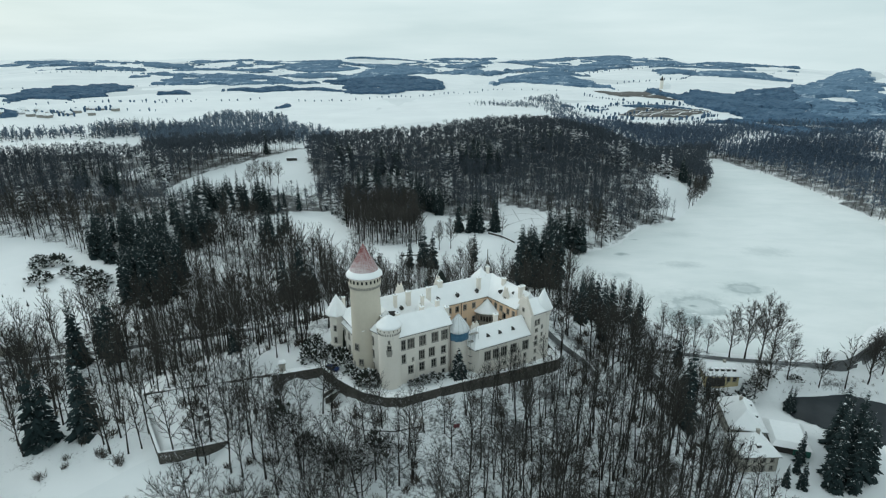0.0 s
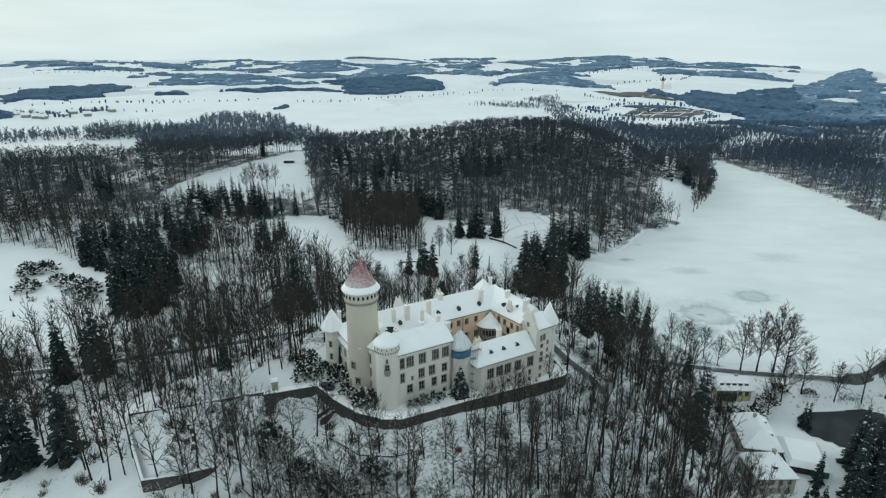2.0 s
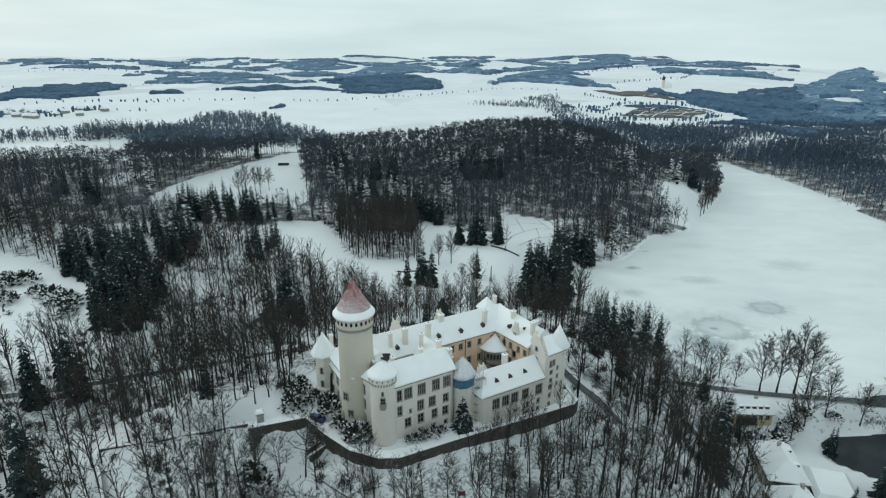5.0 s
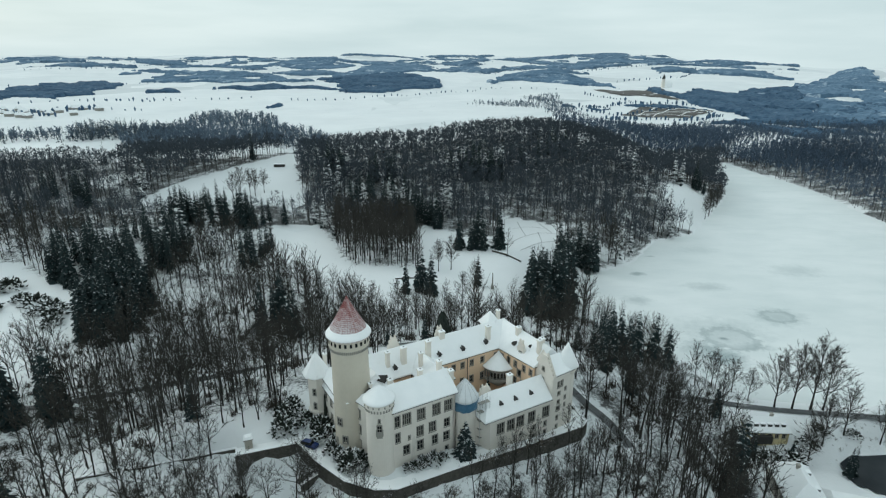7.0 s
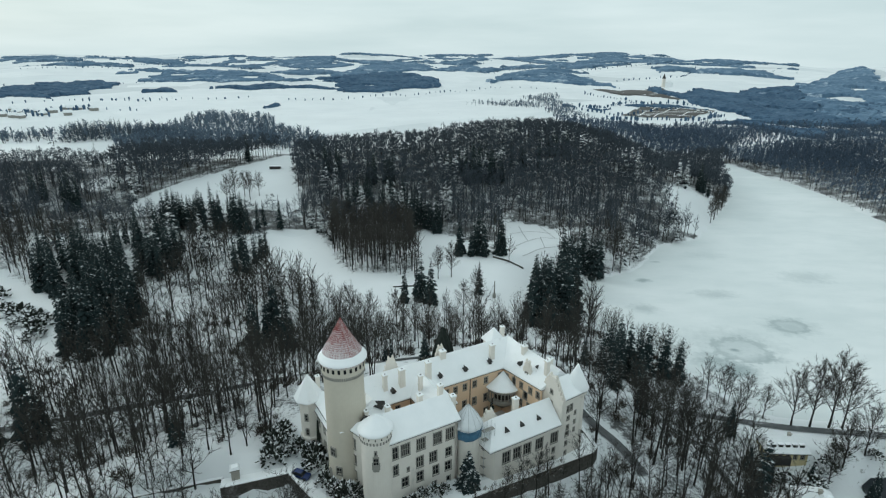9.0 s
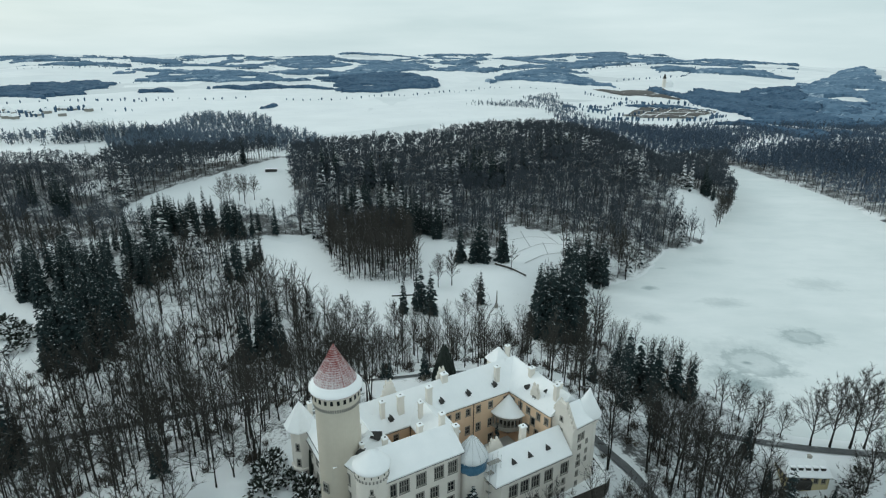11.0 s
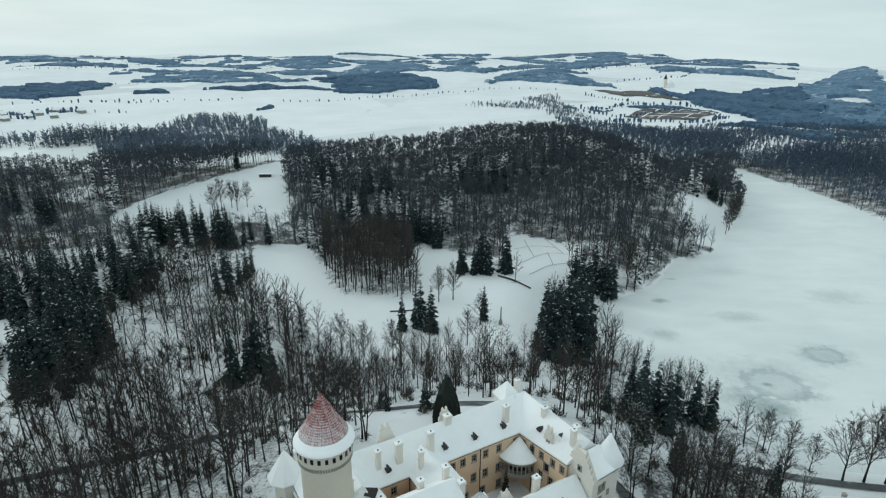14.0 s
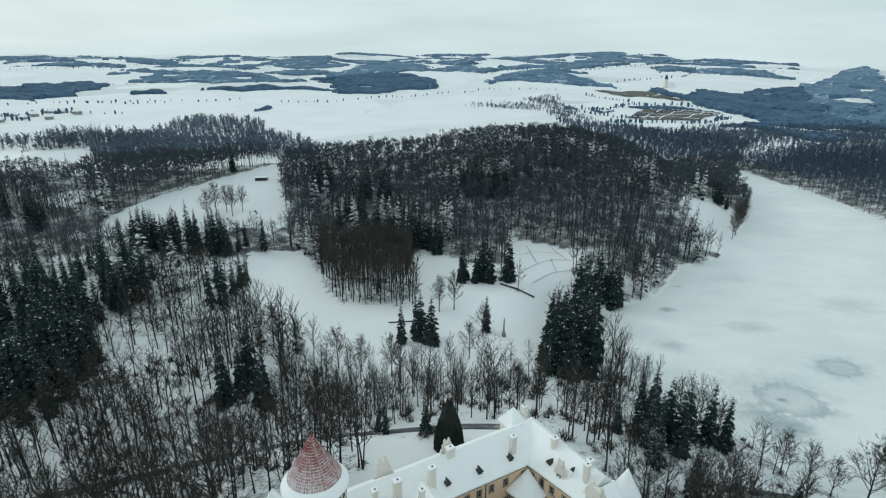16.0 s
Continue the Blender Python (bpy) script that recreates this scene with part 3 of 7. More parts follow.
def window(parent, p, out, w, h, nx=2, nz=2, surround=True, proud=False):
    """A window at p, whose wall faces the direction out (degrees)."""
    f, g = window_meshes(w, h, nx, nz, surround, proud)
    ob = part("window", f, None, parent)
    ob.matrix_basis = pose(*p, 0, 0, out + 90)
    part("pane", g, None, ob, "dark reflecting pane")
    return ob


def wall(name, p0, p1, z0, z1, holes=(), mat=None, parent=None, thick=0.7, label="", bars=True):
    """A wall from p0 to p1 that faces right of that way, with rectangular holes (s, z, w, h, nx, nz) right through it, each with its window."""
    parent, mat = parent or castle, mat or M_PLASTER
    p0, p1 = Vector(p0), Vector(p1)
    ln = (p1 - p0).length
    d = (p1 - p0) / ln
    n = Vector((d.y, -d.x))
    cut_s = sorted({0.0, ln, *[min(max(q, 0), ln) for s, z, w, h, *_ in holes for q in (s - w / 2, s + w / 2)]})
    cut_z = sorted({z0, z1, *[min(max(q, z0), z1) for s, z, w, h, *_ in holes for q in (z - h / 2, z + h / 2)]})
    sh = Shape()

    def at(s, k, z):
        q = p0 + d * s - n * k
        return (q.x, q.y, z)

    for a, b in zip(cut_s, cut_s[1:]):
        for lo, hi in zip(cut_z, cut_z[1:]):
            m, k = (a + b) / 2, (lo + hi) / 2
            if any(abs(m - s) < w / 2 and abs(k - z) < h / 2 for s, z, w, h, *_ in holes):
                continue
            sh.add([at(a, 0, lo), at(b, 0, lo), at(b, 0, hi), at(a, 0, hi)], [(0, 1, 2, 3)])
            sh.add([at(a, thick, lo), at(b, thick, lo), at(b, thick, hi), at(a, thick, hi)], [(3, 2, 1, 0)])
    rims = [(0, z0, ln, z1, 1)] + [(s - w / 2, z - h / 2, s + w / 2, z + h / 2, -1) for s, z, w, h, *_ in holes]
    for a, lo, b, hi, k in rims:
        for (s0, h0), (s1, h1) in (((a, lo), (b, lo)), ((b, lo), (b, hi)), ((b, hi), (a, hi)), ((a, hi), (a, lo))):
            sh.add([at(s0, 0, h0), at(s1, 0, h1), at(s1, thick, h1), at(s0, thick, h0)], [(0, 1, 2, 3) if k < 0 else (3, 2, 1, 0)])
    ob = part(name, sh, mat, parent, label)
    out = math.degrees(math.atan2(n.y, n.x))
    for s, z, w, h, nx, nz in holes:
        window(parent, at(s, 0, z), out, w, h, nx, nz)
    return ob


def roof(name, eave, ridge, z_eave, z_ridge, mat=None, thick=0.45, label="", parent=None):
    """A roof over four eave corners and two ridge ends (beside corners 0, 3 and 1, 2): a solid with a snow lip along its eaves."""
    e, r = [Vector(p) for p in eave], [Vector(p) for p in ridge]
    vs = [(p.x, p.y, z_eave) for p in e] + [(p.x, p.y, z_eave + thick) for p in e] + [(p.x, p.y, z_ridge + thick) for p in r]
    fs = [(3, 2, 1, 0), (0, 1, 5, 4), (1, 2, 6, 5), (2, 3, 7, 6), (3, 0, 4, 7), (4, 5, 9, 8), (6, 7, 8, 9), (5, 6, 9), (7, 4, 8)]
    # fine cross-cuts with a slight unevenness of the snow are left to the relief of the material
    ob = part(name, Shape().add(vs, fs), mat or M_ROOF, parent or castle, label)
    g = Shape()
    for i in range(4):
        a, b = e[i], e[(i + 1) % 4]
        dd = (b - a).normalized()
        nn = Vector((dd.y, -dd.x)) * 0.1
        g.add([(a.x, a.y, z_eave - 0.02), (b.x, b.y, z_eave - 0.02), (b.x + nn.x, b.y + nn.y, z_eave + 0.1), (a.x + nn.x, a.y + nn.y, z_eave + 0.1),
               (a.x, a.y, z_eave + 0.14), (b.x, b.y, z_eave + 0.14)], [(0, 1, 2, 3), (3, 2, 5, 4)])
    part("gutter", g, M_WOODDARK, ob)
    return ob


def chimney(u, v, z0, z1, w=0.95, d=0.8, pots=True):
    s = Shape().box(-w / 2, -d / 2, z0, w / 2, d / 2, z1 - 0.35)
    s.box(-w / 2 - 0.12, -d / 2 - 0.12, z1 - 0.35, w / 2 + 0.12, d / 2 + 0.12, z1 - 0.1)
    ob = part("chimney", s, M_PLASTER, castle)
    ob.location = (u, v, 0)
    c = Shape().prism([(-w / 2 - 0.12, -d / 2 - 0.12), (w / 2 + 0.12, -d / 2 - 0.12), (w / 2 + 0.12, d / 2 + 0.12), (-w / 2 - 0.12, d / 2 + 0.12)], z1 - 0.1, z1 + 0.08, -0.12)
    part("snow_cap", c, M_SNOW, ob, "cap of fresh snow")
    if pots:
        part("flue", Shape().turned(0.05, 0, [(0.2, z1), (0.17, z1 + 0.16)], 8), M_WOODDARK, ob, "sooty flue mouth")
    return ob


def dormer(u, v, z, turn, size=1.0):
    """A small bat-like dormer: dark cheeks and a little snowed gable, opening towards turn (degrees)."""
    s = 1.08 * size
    ob = part("dormer", Shape().box(-0.38 * s, -0.3 * s, -0.2 * s, 0.38 * s, 1.0 * s, 0.62 * s), M_WOODDARK, castle, "small dark wooden dormer")
    ob.matrix_basis = pose(u, v, z, 0, 0, turn + 90)
    r = Shape().add([(-0.55 * s, -0.5 * s, 0.52 * s), (0.55 * s, -0.5 * s, 0.52 * s), (0, -0.6 * s, 1.35 * s), (-0.55 * s, 1.2 * s, 0.62 * s), (0.55 * s, 1.2 * s, 0.62 * s), (0, 1.2 * s, 1.12 * s)],
                    [(0, 1, 2), (3, 5, 4), (0, 2, 5, 3), (2, 1, 4, 5), (1, 0, 3, 4)])
    part("dormer_roof", r, M_WOODDARK, ob)
    part("snow_cap", Shape().add([(-0.45 * s, 0.35 * s, 0.62 * s), (0.45 * s, 0.35 * s, 0.62 * s), (0, 0.35 * s, 1.16 * s), (-0.5 * s, 1.3 * s, 0.7 * s), (0.5 * s, 1.3 * s, 0.7 * s), (0, 1.3 * s, 1.22 * s)],
                                 [(0, 1, 2), (3, 5, 4), (0, 2, 5, 3), (2, 1, 4, 5), (1, 0, 3, 4)]), M_SNOW, ob)
    return ob


def stepped_gable(name, p0, p1, z0, rise, steps, thick=0.6, hole=None, mat=None, parent=None):
    """A crow-stepped gable above the wall from p0 to p1, with pinnacles on its steps."""
    p0, p1 = Vector(p0), Vector(p1)
    ln = (p1 - p0).length
    d = (p1 - p0) / ln
    n = Vector((d.y, -d.x))
    sh = Shape()
    for i in range(steps):
        a = 0.42 * ln * i / steps
        lo, hi = z0 + rise * i / steps, z0 + rise * (i + 1) / steps
        q = [p0 + d * a, p0 + d * (ln - a), p0 + d * (ln - a) - n * thick, p0 + d * a - n * thick]
        sh.prism([(p.x, p.y) for p in q], lo, hi)
    ob = part(name, sh, mat or M_PLASTER, parent or castle, "crow-stepped plastered gable")
    for i in range(steps):
        for side in (0, 1):
            a = 0.42 * ln * (i + 0.4) / steps
            q = p0 + d * (a if side == 0 else ln - a) - n * thick / 2
            z = z0 + rise * (i + 1) / steps
            k = part("pinnacle", Shape().prism([(-0.2, -0.2), (0.2, -0.2), (0.2, 0.2), (-0.2, 0.2)], 0, 0.45).prism([(-0.2, -0.2), (0.2, -0.2), (0.2, 0.2), (-0.2, 0.2)], 0.45, 0.85, -0.9), M_PLASTER, ob)
            k.location = (q.x, q.y, z)
    if hole:
        c = (p0 + p1) / 2
        window(ob, (c.x + n.x * 0.02, c.y + n.y * 0.02, z0 + hole), math.degrees(math.atan2(n.y, n.x)), 0.6, 0.9, 1, 1, proud=True)
    return ob


# front wing
FV, FE = 0.6, 14.6
TOP = [(u, 12.1, 1.8, 2.7, 4, 2) for u in (3.4, 6.8, 10.5, 13.4)]
MID = [(6.5, 8.0, 1.5, 2.5, 3, 2), (9.5, 8.0, 1.6, 2.5, 3, 2), (13.1, 7.8, 1.3, 2.1, 2, 2)]
LOW = [(3.2, 4.5, 1.4, 2.2, 2, 2), (6.5, 4.5, 1.4, 2.3, 2, 2), (10.1, 4.5, 1.3, 2.3, 2, 2), (13.0, 4.4, 1.4, 2.2, 2, 2)]
BASE = [(6.3, 1.2, 0.8, 1.3, 1, 1), (9.8, 1.1, 0.9, 1.4, 1, 1), (13.1, 0.8, 0.8, 1.9, 1, 1), (3.9, 7.3, 0.4, 0.9, 1, 1)]
wall("front_wall", (0, FV), (15.2, FV), -1.5, FE, [(1.25, 12.1, 1.1, 2.7, 2, 2), (1.25, 8.1, 1.0, 2.4, 2, 2)] + TOP + MID + LOW + BASE)
wall("end_wall", (15.2, FV), (15.2, 8.6), -1.5, FE)
wall("court_wall", (15.2, 8.6), (5.2, 8.6), 0, FE, [(3.2, 10.5, 0.9, 1.6, 2, 2), (7, 10.5, 0.9, 1.6, 2, 2)], M_OCHRE)
wall("west_wall", (-4.9, 9.6), (-2.6, 1.6), -1.5, FE, [(1.8, 11.7, 1.2, 2.3, 2, 2), (1.8, 7.9, 1.2, 2.1, 2, 2), (1.8, 4.2, 1.0, 1.9, 2, 2), (5.0, 11.6, 0.9, 2.2, 2, 2), (5.0, 7.7, 0.7, 2.0, 1, 2), (5.0, 4.0, 0.7, 1.8, 1, 2)])
roof("front_roof", [(-2.4, 0.2), (15.7, 0.2), (15.7, 9.0), (-5.3, 9.4)], [(0.8, 4.8), (15.2, 4.6)], FE, 18.3, label="steep front roof under smooth snow")
part("front_gable", Shape().prism([(14.9, 0.5), (15.6, 0.5), (15.6, 8.7), (14.9, 8.7)], FE, FE + 0.1).add([(14.9, 0.5, FE), (15.55, 0.5, FE), (14.9, 8.7, FE), (15.55, 8.7, FE), (14.9, 4.6, 18.6), (15.55, 4.6, 18.6)], [(0, 4, 2), (1, 3, 5), (0, 1, 5, 4), (2, 4, 5, 3)]), M_PLASTER, castle)

# round tower at the front corner
RT = (-1.9, 2.4)
rt = part("round_tower", Shape().turned(*RT, [(3.2, -2.5), (3.0, 1.0), (2.85, 2.5), (2.85, 16.1), (2.9, 16.2), (3.12, 16.9), (3.12, 18.0), (3.0, 18.05)], 40), M_PLASTER, castle, soft=False)
part("round_roof", Shape().turned(*RT, [(3.3, 17.9), (3.38, 18.15), (3.0, 18.6), (2.1, 19.4), (1.1, 20.25), (0.2, 20.85), (0.02, 20.9)], 40), M_ROOF, rt, "snowed bell-shaped roof", soft=True)
for k in range(30):
    a = 6.2832 * k / 30
    c = part("corbel", Shape().prism([(-0.1, -0.14), (0.1, -0.14), (0.1, 0.14), (-0.1, 0.14)], 16.15, 16.75), M_TRIM, rt)
    c.matrix_basis = pose(RT[0] + 2.98 * math.cos(a), RT[1] + 2.98 * math.sin(a), 0, 0, 0, math.degrees(a))
for k in range(9):
    a = radians(180 + 22 * k)
    c = part("loophole", Shape().box(-0.09, -0.05, -0.22, 0.09, 0.05, 0.22), M_GLASS, rt)
    c.matrix_basis = pose(RT[0] + 3.11 * math.cos(a), RT[1] + 3.11 * math.sin(a), 17.4, 0, 0, math.degrees(a) + 90)
a = radians(245)
bx, by = RT[0] + 2.85 * math.cos(a), RT[1] + 2.85 * math.sin(a)
bal = part("balcony", Shape().box(-0.75, -0.75, 7.7, 0.75, 0.2, 7.95).box(-0.75, -0.75, 7.95, -0.6, 0.2, 8.7).box(0.6, -0.75, 7.95, 0.75, 0.2, 8.7).box(-0.75, -0.75, 7.95, 0.75, -0.62, 8.7).prism([(-0.55, -0.5), (0.55, -0.5), (0.55, 0.3), (-0.55, 0.3)], 7.0, 7.7, 0.2), M_TRIM, castle, "small stone balcony with a coat of arms")
bal.matrix_basis = pose(bx, by, 3.6, 0, 0, 245 + 90)
window(castle, (bx + 0.06 * math.cos(a), by + 0.06 * math.sin(a), 12.6), 245, 0.9, 1.5, 2, 2, proud=True)
window(castle, (bx + 0.02 * math.cos(a), by + 0.02 * math.sin(a), 14.4), 245, 0.35, 0.8, 1, 1, proud=True)

# great round tower
GT = (-4.2, 11.9)
gt = part("great_tower", Shape().turned(*GT, [(4.5, -2.0), (4.2, 2.0), (3.98, 7.0), (3.9, 26.0), (3.98, 26.1), (4.28, 26.9), (4.28, 29.1), (4.1, 29.2)], 56), M_TOWER, castle, "beige plastered round tower with a frieze of corbels")
courses = [(4.62, 28.95), (4.72, 29.2), (4.28, 29.8)]
for k in range(30):
    # each course of tiles overlaps the one below with a small lip that catches snow
    r, z = 3.72 * (1 - k / 30) ** 1.1 + 0.1, 30.5 + 6.9 * k / 30
    courses += [(r + 0.03, z), (r, z + 0.02)]
courses += [(0.12, 37.4), (0.02, 37.5)]
cone = part("cone_roof", Shape().turned(*GT, courses, 56), M_TILE, gt, "red tiled cone roof with snow between its courses")
for k in range(40):
    a = 6.2832 * k / 40
    prof = [(3.72 * (1 - q) ** 1.1 + 0.1, 30.5 + 6.9 * q) for q in (0, 0.33, 0.66, 0.9)]
    c = part("tile_ridge", Shape().tube([(r * math.cos(a), r * math.sin(a), z) for r, z in prof], [0.05] * 4, 4), M_TILE, gt)
    c.location = (*GT, 0.03)
part("snow_skirt", Shape().turned(*GT, [(4.62, 29.1), (4.75, 29.25), (4.73, 29.45), (4.4, 29.85), (4.0, 30.35), (3.85, 30.6), (3.7, 30.62)], 56, close=False), M_SNOW, gt, "collar of deep snow round the foot of the roof", soft=True)
part("finial", Shape().tube([(0, 0, 37.2), (0, 0, 40.2)], [0.09, 0.05], 6).turned(0, 0, [(0.02, 38.0), (0.26, 38.25), (0.26, 38.4), (0.02, 38.65)], 8), M_WOODDARK, gt).location = (*GT, 0)
for k in range(64):
    a = 6.2832 * k / 64
    c = part("corbel", Shape().prism([(-0.13, -0.12), (0.13, -0.12), (0.13, 0.12), (-0.13, 0.12)], 26.05, 26.75), M_TRIM, gt)
    c.matrix_basis = pose(GT[0] + 4.1 * math.cos(a), GT[1] + 4.1 * math.sin(a), 0, 0, 0, math.degrees(a) + 90)
for k in range(24):
    a = 6.2832 * k / 24
    q = (GT[0] + 4.25 * math.cos(a), GT[1] + 4.25 * math.sin(a), 28.1)
    c = part("loophole", Shape().box(-0.24, -0.08, -0.42, 0.24, 0.06, 0.42), M_GLASS, gt)
    c.matrix_basis = pose(*q, 0, 0, math.degrees(a) + 90)
for a, z in ((222, 5.2), (205, 9.5)):
    r = 4.02
    window(castle, (GT[0] + r * math.cos(radians(a)), GT[1] + r * math.sin(radians(a)), z), a, 1.1, 1.7, 2, 2, proud=True)
part("buttress", Shape().add([(-9.4, 10.6, -2), (-8.2, 9.6, -2), (-8.0, 11.6, -2), (-9.0, 12.4, -2), (-8.45, 11.3, 5), (-8.2, 11.0, 5), (-8.0, 11.6, 5), (-8.3, 11.9, 5)],
                             [(0, 1, 5, 4), (1, 2, 6, 5), (2, 3, 7, 6), (3, 0, 4, 7), (4, 5, 6, 7)]), M_TRIM, castle, "sloping pale stone buttress")

# west wing behind the great tower
wall("west_wall", (-6.8, 25.0), (-6.4, 13.0), -1.5, 10.6, [(2.2, 8.2, 1.3, 1.7, 2, 2), (5.6, 8.2, 0.9, 1.7, 2, 2), (2.2, 4.4, 1.4, 1.9, 2, 2), (5.6, 4.4, 0.9, 1.7, 2, 2)])
wall("court_wall", (5.2, 8.6), (5.2, 15.0), 0, 12.8, [(3.2, 10.2, 0.9, 1.6, 2, 2)], M_OCHRE)
roof("west_roof", [(-7.2, 13.0), (5.4, 8.8), (5.4, 20.0), (-7.3, 25.4)], [(1.6, 12.0), (1.6, 20.0)], 10.6, 17.0)
part("infill_roof", Shape().add([(-6.8, 8.4, 14.6), (5.4, 8.4, 14.6), (5.4, 15.2, 13.0), (-6.8, 15.2, 13.0), (0.5, 11, 16.9), (4.2, 12, 16.4)], [(0, 1, 5, 4), (1, 2, 5), (2, 3, 4, 5), (3, 0, 4), (3, 2, 1, 0)]), M_ROOF, castle)
dormer(2.9, 11.0, 15.2, 320, 1.5)

# corner turret of the west wing
LT = (-7.7, 25.6)
lt = part("corner_turret", Shape().turned(*LT, [(2.0, -2.0), (2.0, 3.2), (2.5, 3.6), (2.5, 4.1), (2.2, 4.2), (2.2, 12.3), (2.75, 13.4)], 8, 0.39, 0.39 + 2 * math.pi), M_PLASTER, castle)
part("turret_roof", Shape().turned(*LT, [(3.3, 13.3), (3.35, 13.6), (2.3, 15.3), (0.05, 19.0)], 8, 0.39, 0.39 + 2 * math.pi), M_ROOF, lt, "pointed snowed roof")
for z in (9.3, 5.6):
    window(castle, (LT[0] + 2.06 * math.cos(radians(230)), LT[1] + 2.06 * math.sin(radians(230)), z), 230, 0.6, 1.5, 1, 2, proud=True)
chimney(-5.3, 26.4, 12, 17.4, 0.8, 0.8)
part("ivy", Shape().tube([(-6.9, 23.3, -1), (-7.0, 23.2, 4), (-6.9, 23.4, 8.5)], [0.5, 0.45, 0.15], 7), M_SHRUB, castle, "dark creeper climbing the wall")

# rear wing along the courts
COURT_REAR = [(u - 5.2, 10.9, 0.95, 1.6, 2, 2) for u in (8.6, 21.0, 23.3, 25.9, 28.6, 31.8, 35.9)] + [(u - 5.2, 6.3, 1.0, 1.9, 2, 2) for u in (8.6, 25.8, 28.6, 31.8)] + [(u - 5.2, 2.2, 1.1, 2.0, 2, 2) for u in (24, 28, 32)]
wall("court_wall", (5.2, 14.8), (37.0, 14.8), 0, 12.8, COURT_REAR, M_OCHRE, label="ochre plastered court front")
wall("rear_wall", (46.0, 25.2), (-7.2, 25.2), -3, 12.8, [(4 + 4.6 * i, 10.4, 1.1, 1.9, 2, 2) for i in range(11)])
roof("rear_roof", [(-7.2, 14.4), (46.4, 14.4), (46.4, 25.6), (-7.2, 25.6)], [(-2.2, 20.0), (42.0, 20.0)], 12.8, 17.4, label="long rear roof under smooth snow")
# link between the two courts
wall("court_wall", (11.9, 14.8), (11.9, 8.6), 0, 12.8, [(2.4, 10.4, 0.9, 1.6, 2, 2)], M_OCHRE)
wall("court_wall", (19.2, 8.0), (19.2, 14.8), 0, 12.8, [(3, 10.4, 0.9, 1.6, 2, 2)], M_OCHRE)
wall("court_wall", (15.2, 8.0), (19.2, 8.0), 0, 12.8, mat=M_PLASTER)
roof("link_roof", [(11.6, 7.6), (19.5, 7.6), (19.5, 16.6), (11.6, 16.6)], [(15.5, 8.2), (15.5, 17.4)], 12.8, 16.2)
# downpipes of the court
for q in ((27.3, 14.7), (11.7, 14.6), (37.25, 11.0)):
    part("downpipe", Shape().tube([(*q, 0), (*q, 12.9)], [0.09, 0.09], 6), M_WOODDARK, castle)

# east wing, slightly askew
COURT_EAST = [(s, 10.9, 0.95, 1.6, 2, 2) for s in (1.2, 3.6, 6.0, 8.9, 11.2)] + [(s, 6.3, 1.0, 1.9, 2, 2) for s in (6.0, 8.6)] + [(7.4, 8.9, 1.2, 1.9, 1, 1)]
wall("court_wall", (36.9, 14.8), (38.6, 3.0), 0, 12.8, COURT_EAST, M_OCHRE)
wall("east_wall", (46.6, 1.0), (46.2, 25.2), -3, 12.8, [(3 + 4.2 * i, 10.2, 1.1, 1.9, 2, 2) for i in range(5)])
roof("east_roof", [(38.3, 2.4), (47.0, 2.4), (46.6, 25.4), (36.5, 14.4)], [(42.4, 1.0), (41.6, 20.0)], 12.8, 17.4)
# cross block with the stepped gable
EASTWIN = [(2.0, 10.2, 0.6, 1.6, 1, 2), (3.1, 10.3, 0.6, 1.6, 1, 2), (2.3, 7.8, 0.7, 0.9, 1, 1), (2.3, 5.4, 0.7, 1.0, 1, 1), (2.3, 3.6, 1.1, 1.2, 2, 1), (2.2, 1.1, 0.6, 1.1, 1, 1), (2.2, -1.5, 0.6, 1.1, 1, 1), (4.5, 8.4, 0.4, 0.9, 1, 1), (4.5, 6.0, 0.4, 0.9, 1, 1), (4.5, 3.9, 0.4, 0.9, 1, 1)]
wall("south_wall", (39.6, -3.2), (45.6, -2.6), -4, 12.9, EASTWIN)
wall("gable_wall", (39.6, 3.4), (39.6, -3.2), 5, 12.9, [(3.2, 10.8, 0.4, 0.5, 1, 1)])
roof("cross_roof", [(39.8, -3.5), (46.6, -3.0), (46.6, 3.8), (39.8, 3.8)], [(39.8, 0.6), (44.6, 0.8)], 12.9, 15.9)
stepped_gable("stepped_gable", (39.35, 3.9), (39.35, -3.7), 12.5, 4.9, 6, 0.8, 1.2)
# round turret of the south-east corner
ET = (46.1, -0.4)
et = part("round_turret", Shape().turned(*ET, [(2.2, -5), (2.05, 2), (2.0, 11.2), (2.4, 12.0), (2.4, 13.4), (2.3, 13.45)], 32), M_PLASTER, castle)
part("turret_roof", Shape().turned(*ET, [(2.8, 13.15), (2.85, 13.4), (1.95, 15.2), (0.98, 17.2), (0.04, 19.2)], 32), M_ROOF, et, "pointed snowed roof", soft=True)
# corner pavilion at the back
PV = (40.4, 24.2)
pv = part("corner_pavilion", Shape().prism([(PV[0] - 1.9, PV[1] - 1.9), (PV[0] + 1.9, PV[1] - 1.9), (PV[0] + 1.9, PV[1] + 1.9), (PV[0] - 1.9, PV[1] + 1.9)], -3, 15.0), M_PLASTER, castle)
